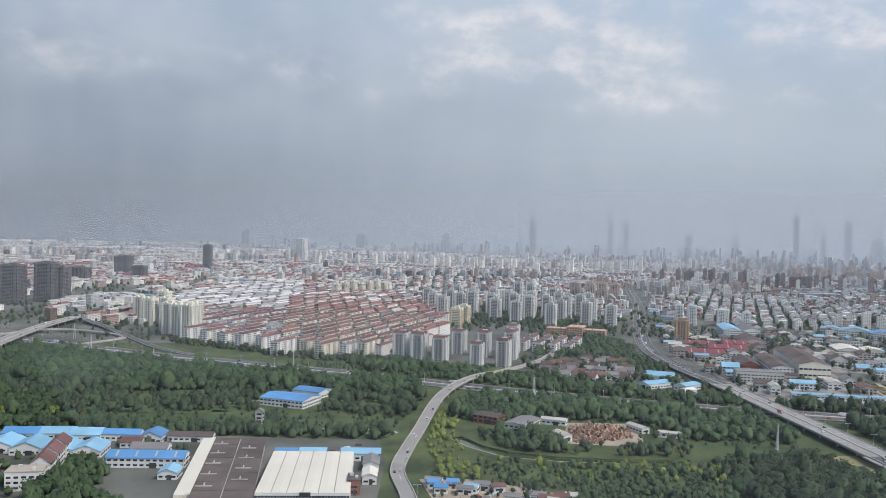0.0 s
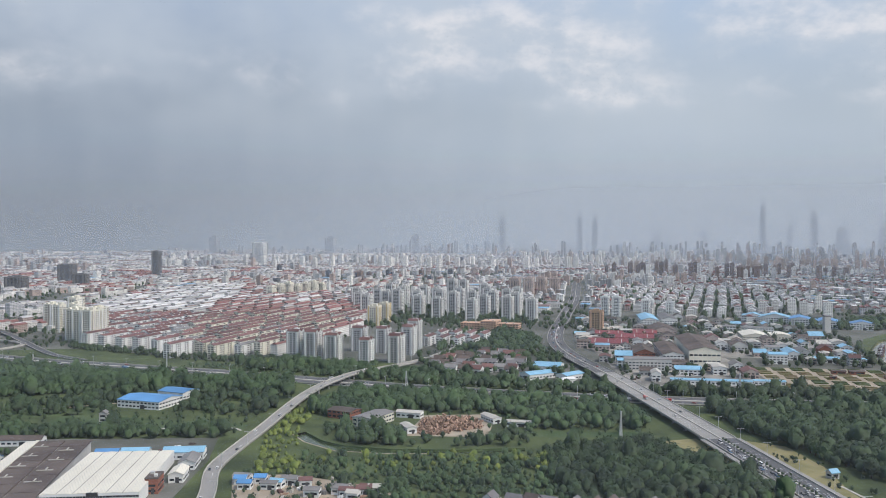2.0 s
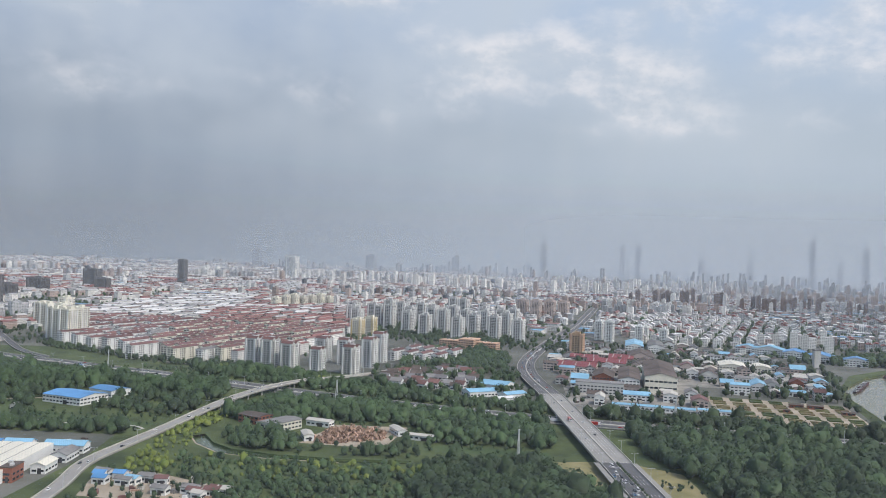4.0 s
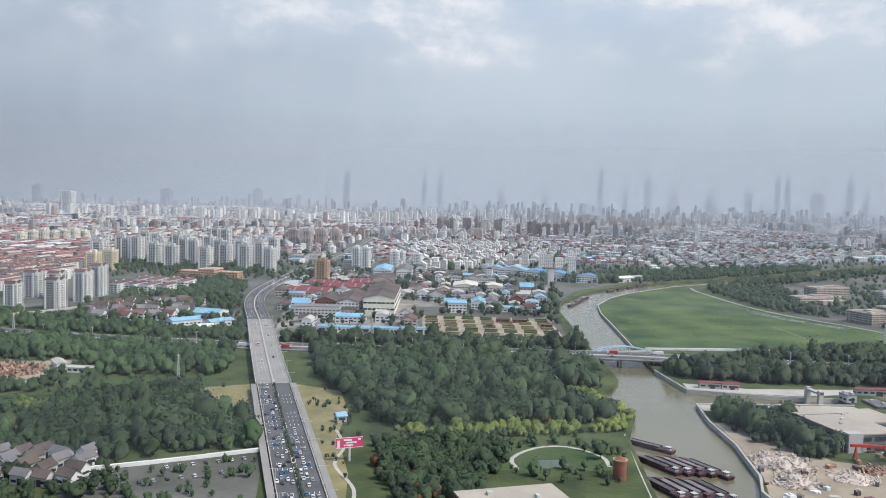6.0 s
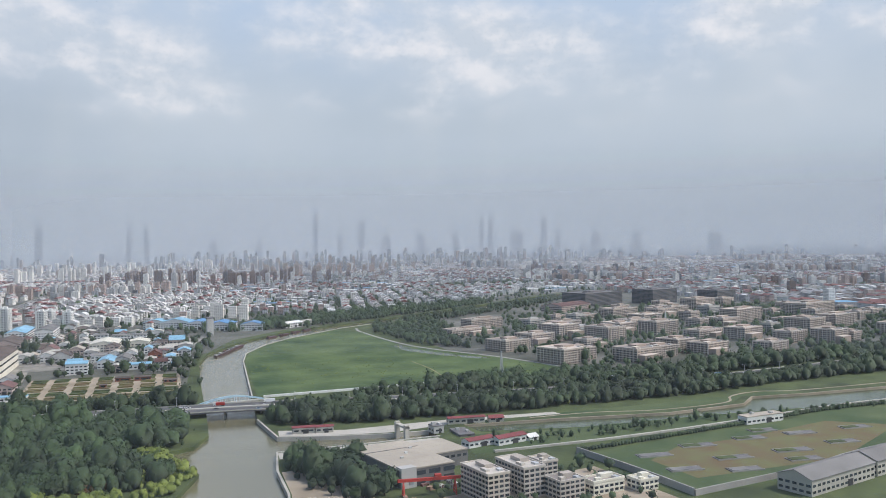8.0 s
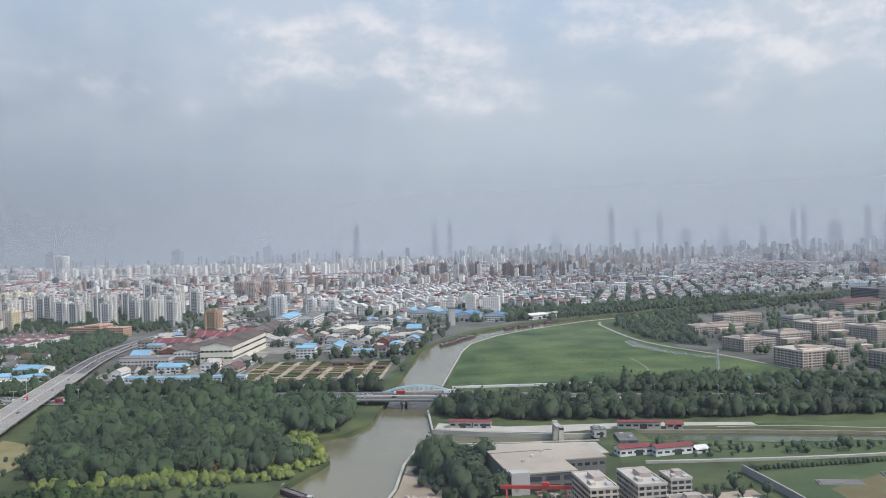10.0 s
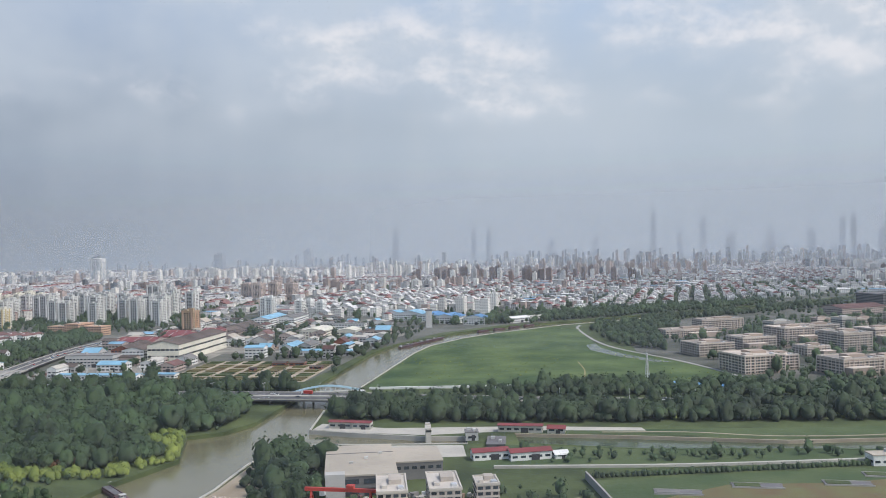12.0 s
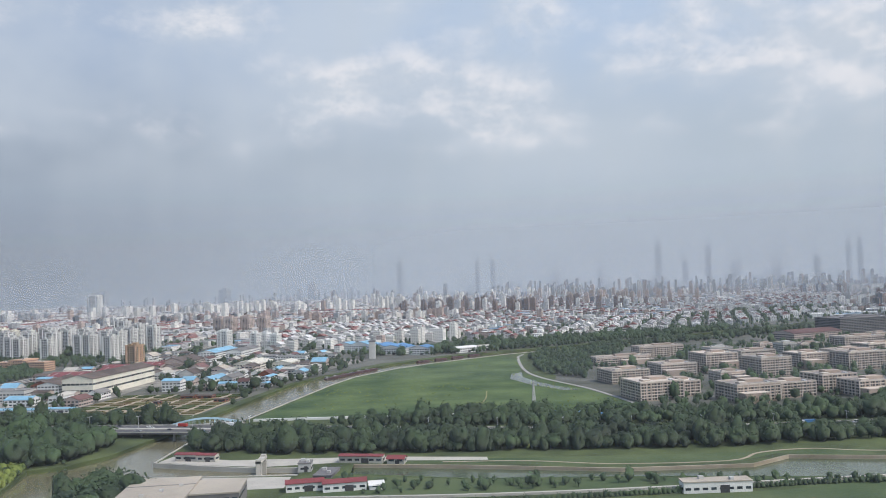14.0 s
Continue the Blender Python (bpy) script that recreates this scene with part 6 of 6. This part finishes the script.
# street lamps along the main road and the motorway
lamp = thing("street_lamp", 0, 0, 0, "slim grey street lamp with two arms beside the road", "street lamp", "street lamps")
part("post", Shape().tube(0, 0, 0, 0.11, 0.07, 6.0, 6), ["steel"], lamp)
part("arm", Shape().beam((-1.4, 0, 6.1), (1.4, 0, 6.1), 0.1), ["steel"], lamp)
part("lamp_head", Shape().box(-1.4, 0, 6.0, 0.6, 0.25, 0.15).box(1.4, 0, 6.0, 0.6, 0.25, 0.15), ["steel"], lamp)
first = True
for line, off, step in ((ROAD_A[:split_b], 7.3, 4), (ROAD_A[:split_b], -7.3, 4), (ROAD_C[40:-40], 0.0, 5), (ROAD_B, 3.1, 6)):
    sd = sides(line)
    for i in range(2, len(line) - 1, step):
        p = line[i] + sd[i] * off
        m = pose(p.x, p.y, p.z + (0.45 if off == 0 else 0.1), 0, 0, math.degrees(math.atan2(sd[i].y, sd[i].x)))
        if first:
            lamp.matrix_basis, first = m, False
        else:
            copy_thing(lamp, m)

# ---- trees ----
nrng = np.random.default_rng(5)


def crown_arrays(seed, leaves, tall=1.0):
    """A crown of unit radius: an uneven dark core with leaf clumps standing out of it."""
    r = np.random.default_rng(seed)
    bm = bmesh.new()
    bmesh.ops.create_icosphere(bm, subdivisions=2 if leaves > 40 else 1, radius=0.86)
    cv = np.array([v.co[:] for v in bm.verts])
    cf = [tuple(v.index for v in f.verts) for f in bm.faces]
    bm.free()

    def lump(p):
        return np.array([1 + 0.48 * noise.noise(Vector((a * 1.9, b * 1.9, c * 1.9 + seed))) + 0.28 * noise.noise(Vector((a * 4.5 + seed, b * 4.5, c * 4.5))) for a, b, c in p])

    cv *= (lump(cv / np.linalg.norm(cv, axis=1)[:, None]) * r.uniform(0.93, 1.07, len(cv)))[:, None]
    d = r.normal(size=(leaves, 3))
    d /= np.linalg.norm(d, axis=1)[:, None]
    d[:, 2] = np.where(d[:, 2] < -0.4, -d[:, 2], d[:, 2])
    c = d * (lump(d) * r.uniform(0.80, 1.12, leaves))[:, None]
    nrm = d + r.normal(size=(leaves, 3)) * 0.38
    nrm /= np.linalg.norm(nrm, axis=1)[:, None]
    a = np.cross(nrm, r.normal(size=(leaves, 3)))
    a /= np.linalg.norm(a, axis=1)[:, None]
    b = np.cross(nrm, a)
    sz = r.uniform(0.10, 0.22, (leaves, 1)) * (1.5 if leaves < 40 else 1.0)
    quad = np.stack([c - a * sz, c - b * sz * 0.8, c + a * sz, c + b * sz * 0.8], 1).reshape(-1, 3)
    v = np.vstack([cv, quad])
    v[:, 2] = v[:, 2] * tall
    lf = [tuple(len(cv) + 4 * k + i for i in range(4)) for k in range(leaves)]
    return v, cf, np.array(lf)


CROWNS = [crown_arrays(k, 42, (0.95, 1.25, 1.1, 1.5, 1.0)[k]) for k in range(5)]
LIGHT = [crown_arrays(20 + k, 22, (1.0, 1.3, 1.15)[k]) for k in range(3)]
SPARSE = [crown_arrays(30 + k, 9, (1.0, 1.25, 1.1)[k]) for k in range(3)]


def wood(name, pts, material, label, light, kinds=None):
    """Many trees as one mass: crowns on thin trunks. pts: x, y, radius, height of the crown's middle."""
    if len(pts) == 0:
        return None
    src = kinds or (LIGHT if light else CROWNS)
    vs, tri, quads, base = [], [], [], 0
    for k, (x, y, r, z) in enumerate(pts):
        v, cf, lf = src[k % len(src)]
        ang = nrng.uniform(0, 6.283)
        c, s = math.cos(ang), math.sin(ang)
        w = v * r
        w = np.stack([w[:, 0] * c - w[:, 1] * s + x, w[:, 0] * s + w[:, 1] * c + y, w[:, 2] + z], 1)
        t = np.array([(x - 0.2, y, 0), (x + 0.2, y, 0), (x + 0.1, y, z), (x - 0.1, y, z), (x, y - 0.2, 0), (x, y + 0.2, 0), (x, y + 0.1, z), (x, y - 0.1, z)])
        vs += [w, t]
        tri.append(np.array(cf) + base)
        quads += [lf + base, np.array([[0, 1, 2, 3], [4, 5, 6, 7]]) + base + len(v)]
        base += len(v) + 8
    vs, tri, quads = np.vstack(vs), np.vstack(tri), np.vstack(quads)
    me = bpy.data.meshes.new(name)
    me.vertices.add(len(vs))
    me.vertices.foreach_set("co", vs.astype(np.float32).ravel())
    n3, n4 = len(tri), len(quads)
    me.loops.add(n3 * 3 + n4 * 4)
    me.loops.foreach_set("vertex_index", np.concatenate([tri.ravel(), quads.ravel()]).astype(np.int32))
    me.polygons.add(n3 + n4)
    me.polygons.foreach_set("loop_start", np.concatenate([np.arange(n3) * 3, n3 * 3 + np.arange(n4) * 4]).astype(np.int32))
    me.polygons.foreach_set("use_smooth", np.ones(n3 + n4, dtype=bool))
    me.materials.append(M[material])
    me.update(calc_edges=True)
    me.validate()
    return tagged(new(name, me), label, "woodland", "", "stuff")


WIDE = ((ROAD_A, 11.0), (ROAD_B, 5.5), (ROAD_C, 16.5), (ROAD_I, 8.5), (RAMP_1, 4.5), (RAMP_2, 5.0), (ROAD_P, 4.5))
ROAD_XY = [(np.array([(p.x, p.y) for p in line]), w) for line, w in WIDE]
FOOT_A = np.array(FOOT)
OPEN = [RIVER, CANAL, POND, YARD, LAWN_W, LAWN_E, [(294, 302), (302, 322), (322, 325), (330, 312), (328, 298)]]


def free(x, y):
    for a, w in ROAD_XY:
        if w == 16.5 and x > 60:
            w = 12.6
        if ((a - (x, y)) ** 2).sum(1).min() < w * w:
            return False
    if (((FOOT_A[:, :2] - (x, y)) ** 2).sum(1) < (FOOT_A[:, 2] + 1.0) ** 2).any():
        return False
    return not any(inside(x, y, p) for p in OPEN)


def scatter(poly, gap, keep=1.0, lo=1.9, hi=3.3, lift=1.3):
    gap = gap * 0.93 if gap < 5.5 else gap
    xs, ys = [p[0] for p in poly], [p[1] for p in poly]
    out, y, k = [], min(ys), 0
    while y < max(ys):
        x = min(xs) + (k % 2) * gap / 2
        while x < max(xs):
            px, py = x + nrng.uniform(-0.6, 0.6) * gap, y + nrng.uniform(-0.6, 0.6) * gap
            clump = noise.noise((px * 0.03, py * 0.03, 2.0)) * 0.5 + 0.5
            if inside(px, py, poly) and nrng.random() < keep * (0.72 + 0.5 * clump) and free(px, py):
                r = nrng.uniform(lo, hi) * (0.66 + 0.6 * clump) * (1.12 if lo > 1.4 else 1.0)
                if px < -60 and ((ROAD_XY[2][0] - (px, py)) ** 2).sum(1).min() < 38 * 38:
                    r *= 0.42
                r *= 1.35 if nrng.random() < 0.12 else nrng.uniform(0.72, 1.05)
                out.append((px, py, r, r * lift * nrng.uniform(0.75, 1.2)))
            x += gap
        y += gap * 0.87
        k += 1
    return out


WOODS = [
    ("dense dark wood beside the motorway", [(-330, 735), (-270, 700), (-120, 636), (-20, 590), (-10, 556), (-70, 575), (-130, 566), (-200, 545), (-345, 600)], 3.9, 1.0, 2.0, 3.4, False),
    ("scrubby wood behind the workshops", [(-370, 600), (-200, 545), (-185, 512), (-215, 478), (-250, 445), (-400, 440)], 4.9, 0.72, 1.6, 3.0, False),
    ("wood round the blue-roofed depot", [(-215, 474), (-130, 500), (-60, 500), (-20, 486), (-8, 545), (-60, 572), (-130, 560), (-175, 515)], 4.9, 0.5, 1.5, 2.8, False),
    ("row of trees behind the factories", [(-240, 456), (-130, 456), (-26, 450), (-26, 440), (-130, 437), (-240, 438)], 4.4, 0.8, 1.5, 2.8, False),
    ("garden trees between the workshops", [(-160, 390), (-112, 372), (-104, 322), (-150, 315), (-168, 350)], 4.6, 0.8, 1.5, 2.6, False),
    ("wood round the scrap yard", [(6, 500), (18, 560), (60, 556), (190, 528), (192, 452), (126, 452), (116, 494), (60, 498), (30, 476)], 4.7, 0.85, 1.8, 3.0, False),
    ("trees along the pond", [(20, 462), (62, 440), (66, 422), (40, 424), (24, 438)], 4.3, 0.8, 1.6, 2.7, False),
    ("bushes along the pond", [(66, 438), (125, 436), (125, 420), (66, 420)], 4.6, 0.6, 1.2, 2.4, False),
    ("belt of scrub north of the motorway", [(-110, 672), (-30, 690), (40, 655), (60, 640), (150, 585), (195, 572), (195, 545), (90, 578), (0, 616), (-100, 655)], 4.6, 0.85, 1.5, 2.6, False),
    ("shelter belt between the motorway and the nursery", [(215, 560), (300, 546), (392, 520), (392, 505), (300, 525), (215, 540)], 4.4, 0.95, 1.8, 2.9, False),
    ("dense wood between the road and the river", [(232, 505), (300, 492), (372, 468), (376, 448), (364, 415), (346, 410), (336, 398), (246, 408), (234, 450)], 4.7, 1.0, 2.3, 3.7, False),
    ("tall shelter belt along the motorway", [(414, 460), (470, 452), (560, 432), (655, 415), (800, 413), (960, 416), (960, 396), (800, 394), (700, 398), (640, 394), (560, 404), (470, 416), (416, 432)], 4.3, 1.0, 2.2, 3.1, False),
    ("trees between the motorway and the meadow", [(470, 486), (560, 464), (655, 446), (800, 443), (1000, 448), (1000, 474), (800, 470), (645, 478), (600, 490), (500, 498)], 4.6, 0.9, 1.8, 2.9, False),
    ("park trees beside the office park", [(606, 690), (632, 640), (640, 700), (680, 770), (700, 830), (630, 850), (612, 800)], 5.0, 0.8, 1.5, 2.6, True),
    ("trees between the offices", [(640, 480), (1150, 470), (1150, 820), (960, 900), (760, 840), (640, 700)], 9.5, 0.75, 1.5, 2.6, True),
    ("green belt along the far bank", [(470, 905), (530, 880), (640, 925), (760, 985), (900, 1070), (880, 1100), (700, 1030), (560, 985)], 5.5, 0.9, 1.8, 3.0, True),
    ("trees along the far river", [(660, 880), (780, 935), (1060, 1120), (1075, 1100), (800, 920), (680, 860)], 5.5, 0.8, 1.8, 2.8, True),
    ("trees among the works", [(210, 600), (420, 560), (440, 720), (470, 830), (420, 900), (360, 1000), (215, 1000)], 8.5, 0.65, 1.6, 2.8, True),
    ("green park between the grey towers", [(70, 940), (180, 900), (190, 1100), (60, 1220), (0, 1000)], 8.0, 0.7, 1.8, 2.9, True),
    ("trees round the old village", [(60, 690), (90, 615), (190, 600), (190, 720), (170, 800), (100, 800)], 7.0, 0.75, 1.6, 2.7, True),
    ("street trees of the estate", [(-330, 780), (-100, 706), (0, 720), (0, 1000), (-300, 1300)], 11.0, 0.6, 1.3, 2.2, True),
    ("grass and scrub round the interchange", [(-520, 620), (-350, 610), (-250, 720), (-330, 900), (-520, 1000)], 9.0, 0.35, 0.8, 1.6, True),
    ("garden scrub by the wharf", [(258, 334), (300, 332), (296, 300), (272, 280), (254, 292)], 3.2, 0.9, 1.0, 1.8, False),
    ("shrubs on the allotments", [(-130, 500), (-22, 470), (-20, 446), (-130, 458)], 7.5, 0.6, 0.7, 1.5, False),
    ("shrubs on the garden plots", [(20, 402), (112, 400), (120, 385), (60, 372), (22, 380)], 6.5, 0.6, 0.8, 1.6, False),
    ("hedge and shrubs below the canal", [(486, 368), (540, 353), (610, 342), (700, 326), (700, 318), (610, 336), (540, 340), (490, 342)], 4.6, 0.7, 0.8, 1.6, False),
    ("trees among the dormitories", [(430, 300), (500, 318), (504, 255), (430, 250)], 6.0, 0.6, 1.0, 2.0, False),
    ("undergrowth and saplings beside the pond", [(14, 402), (120, 404), (190, 432), (190, 380), (126, 352), (60, 330), (24, 372)], 5.2, 0.85, 0.8, 1.9, False),
    ("undergrowth between the canal and the wood", [(60, 500), (195, 528), (190, 436), (120, 438)], 7.0, 0.7, 0.8, 1.8, False),
    ("undergrowth in the western woods", [(-400, 600), (-180, 640), (-20, 560), (-14, 470), (-220, 450), (-400, 440)], 8.0, 0.75, 0.7, 1.8, False),
    ("undergrowth of the riverside wood", [(234, 500), (372, 468), (366, 380), (350, 340), (300, 326), (236, 330)], 7.0, 0.7, 0.8, 1.8, False),
    ("garden trees round the pond", [(284, 300), (296, 330), (324, 332), (340, 318), (334, 286), (320, 280)], 5.0, 0.8, 0.9, 1.9, False),
    ("dense scrub behind the billboard", [(252, 336), (296, 336), (292, 300), (280, 270), (256, 270), (250, 300)], 3.6, 0.95, 1.2, 2.2, False),
    ("trees between the workshops", [(-250, 430), (-110, 436), (-105, 310), (-250, 310)], 9.0, 0.6, 1.2, 2.2, False),
    ("bushes round the shacks", [(-6, 374), (20, 376), (64, 352), (60, 322), (-2, 330)], 6.0, 0.7, 0.8, 1.7, False),
    ("trees along the estate's edge", [(-235, 790), (-100, 704), (-30, 706), (-30, 692), (-105, 690), (-245, 775)], 4.6, 0.8, 1.3, 2.2, False),
    ("dense trees between the village and the school", [(78, 752), (150, 735), (172, 760), (178, 850), (150, 870), (110, 850)], 5.0, 0.9, 1.7, 2.8, True),
    ("trees in the white house quarter", WHITE_HOUSES, 11.0, 0.75, 1.8, 3.0, True),
    ("trees in the white terraces", WHITE_ROWS, 13.0, 0.7, 1.8, 3.0, True),
    ("rows of trees in the car park", [(156, 304), (212, 320), (212, 268), (170, 268)], 6.5, 0.7, 0.8, 1.5, False),
    ("trees on the spit", [(394, 350), (402, 374), (420, 362), (416, 306), (404, 298), (396, 322)], 4.2, 0.9, 1.4, 2.4, False),
    ("scrub and saplings below the pond", [(56, 374), (132, 356), (134, 330), (126, 296), (96, 286), (48, 318)], 4.6, 0.9, 0.9, 2.0, False),
    ("trees between the tiled houses", [(124, 332), (168, 330), (172, 284), (130, 280)], 4.2, 0.9, 1.0, 1.8, False),
    ("trees between the car park and the main road", [(184, 400), (202, 368), (213, 348), (213, 330), (190, 328), (176, 350)], 4.4, 0.95, 1.7, 2.7, False),
    ("trees by the car park", [(126, 335), (205, 346), (196, 330), (150, 312), (130, 280), (120, 300)], 4.4, 0.9, 1.6, 2.6, False),
]
for label, poly, gap, keep, lo, hi, light in WOODS:
    pts = scatter(poly, gap, keep, lo, hi)
    wood("woodland", pts, "leaf", label, light or lo < 1.1)
BRIGHT = [
    ("bright yellow-green young trees", [(262, 350), (318, 350), (350, 352), (352, 341), (300, 338), (264, 340)], 3.6, 0.95, 1.4, 2.2),
    ("bright green bushes on the river bank", [(346, 410), (358, 408), (366, 380), (360, 352), (348, 342), (340, 365)], 3.2, 0.95, 1.2, 2.0),
    ("bright bushes beside the estate", [(-60, 690), (10, 668), (40, 648), (36, 640), (0, 655), (-60, 678)], 4.0, 0.9, 1.3, 2.2),
    ("light green bushes in the woods", [(-280, 560), (-190, 535), (-200, 470), (-290, 470)], 11, 0.6, 1.0, 2.0),
    ("light green bushes by the pond", [(20, 410), (160, 412), (180, 380), (60, 376)], 8.5, 0.6, 1.0, 2.2),
    ("light green bushes beside the curving road", [(-2, 520), (10, 500), (8, 452), (14, 402), (24, 374), (2, 374), (-8, 420), (-4, 470)], 4.6, 0.85, 0.8, 1.8),
    ("light green bushes on the garden plots", [(24, 402), (120, 402), (126, 386), (60, 370), (24, 376)], 6.5, 0.7, 0.7, 1.5),
    ("light green patch in the woods", [(232, 440), (340, 436), (330, 424), (234, 428)], 7, 0.7, 1.0, 2.0),
    ("light green patch beside the motorway", [(560, 418), (600, 412), (640, 406), (640, 400), (560, 408)], 5, 0.8, 1.0, 1.8),
]
for label, poly, gap, keep, lo, hi in BRIGHT:
    wood("bushes", scatter(poly, gap, keep, lo, hi, 0.9), "leaf_bright", label, False)
wood("bushes", scatter([(318, 362), (330, 364), (332, 356), (320, 354)], 3.2, 1.0, 1.4, 2.2), "rust_leaf", "rusty brown bushes in the wood", False)
wood("bushes", scatter([(252, 318), (262, 300), (270, 276), (262, 270), (250, 296)], 3.0, 1.0, 0.9, 1.6, 0.8), "rust_leaf", "dull red-brown shrubs beside the lawn", False)
line = smooth_line([(508, 321, 0), (600, 325, 0), (669, 328, 0), (760, 314, 0), (880, 290, 0)], 1.7)
wood("hedge", [(p.x, p.y, float(nrng.uniform(0.8, 1.2)), 0.9) for p in line], "leaf", "dark clipped hedge along the walled field", True)
tufts = []
for _ in range(1500):
    x, y = nrng.uniform(430, 640), nrng.uniform(505, 850)
    if inside(x, y, FIELD) and noise.noise((x * 0.02, y * 0.02, 9.0)) > 0.05:
        tufts.append((x, y, float(nrng.uniform(0.25, 0.75)), 0.15))
wood("meadow_scrub", tufts, "leaf_bright", "low weeds and tufts in the meadow", True, SPARSE)
saplings = []
for poly, amount in ((LAWN_W, 60), (LAWN_E, 130)):
    for _ in range(amount * 6):
        x, y = nrng.uniform(170, 252), nrng.uniform(258, 436)
        if inside(x, y, poly) and not near_line(x, y, ROAD_A, 11.5) and noise.noise((x * 0.07, y * 0.07, 4.0)) > -0.05:
            saplings.append((x, y, float(nrng.uniform(0.45, 1.0)), float(nrng.uniform(0.6, 1.2))))
wood("saplings", saplings, "leaf", "young trees and shrubs on the dry lawns", True)
far_trees = []
for _ in range(8500):
    y = nrng.uniform(880, 2100)
    x = nrng.uniform(-0.55 * y, 350 + 1.3 * y)
    if noise.noise((x * 0.004, y * 0.004, 5.0)) > -0.15 and not inside(x, y, FIELD) and not inside(x, y, RIVER):
        r = nrng.uniform(1.8, 3.2)
        far_trees.append((x, y, r, r * 1.2))
wood("town_trees", far_trees, "leaf", "street trees scattered through the town", True, SPARSE)
wood("hedge", [(p.x + s.x * 0, p.y, 0.75, p.z + 0.8) for p, s in zip(ROAD_A[8:split_a], sides(ROAD_A)[8:split_a])] + [(p.lerp(q, 0.5).x, p.lerp(q, 0.5).y, 0.7, p.z + 0.8) for p, q in zip(ROAD_A[8:split_a], ROAD_A[9:split_a + 1])], "leaf", "clipped shrubs on the road's median", True)


def tree(k, r, label):
    t = thing("tree", 0, 0, 0, label, "tree", "trees near the river")
    tr = Shape().tube(0, 0, 0, 0.28, 0.14, r * 1.4, 7, cap=False)
    for q in range(4):
        a = q * 1.7 + k
        tr.beam((0, 0, r * (0.7 + 0.15 * q)), (math.cos(a) * r * 0.5, math.sin(a) * r * 0.5, r * (1.3 + 0.15 * q)), 0.12)
    part("trunk", tr, ["bark"], t)
    v, cf, lf = crown_arrays(40 + k, 150, (1.0, 1.3, 1.1, 1.5)[k % 4])
    me = bpy.data.meshes.new("crown")
    me.from_pydata((v * r + np.array([0, 0, r * 1.5])).tolist(), [], cf + [tuple(int(i) for i in q) for q in lf])
    me.materials.append(M["leaf"])
    part("crown", me, None, t)
    return t


KINDS = [tree(k, (2.2, 2.6, 3.0, 2.4, 2.8)[k], ("dark green broadleaf tree in the riverside wood", "tall dark green poplar-like tree near the river", "broad dark green tree near the river")[k % 3]) for k in range(5)]
spots = scatter([(248, 404), (340, 398), (360, 370), (350, 354), (262, 352), (248, 374)], 4.9) + scatter([(396, 354), (402, 370), (424, 356), (420, 306), (409, 302), (399, 330)], 4.4) + scatter([(128, 400), (190, 420), (186, 384), (202, 350), (150, 330), (124, 352)], 4.9) + scatter([(188, 420), (206, 425), (208, 372)], 7, 0.5) + scatter([(230, 425), (244, 410), (244, 340)], 7, 0.6)
nrng.shuffle(spots)
for n, (x, y, r, z) in enumerate(spots[:190]):
    m = pose(x, y, 0, 0, 0, float(nrng.uniform(0, 360)))
    if n < 5:
        KINDS[n].matrix_basis = m
    else:
        copy_thing(KINDS[n % 5], m)
wood("woodland", spots[190:], "leaf", "wood beside the main road and the river", False)
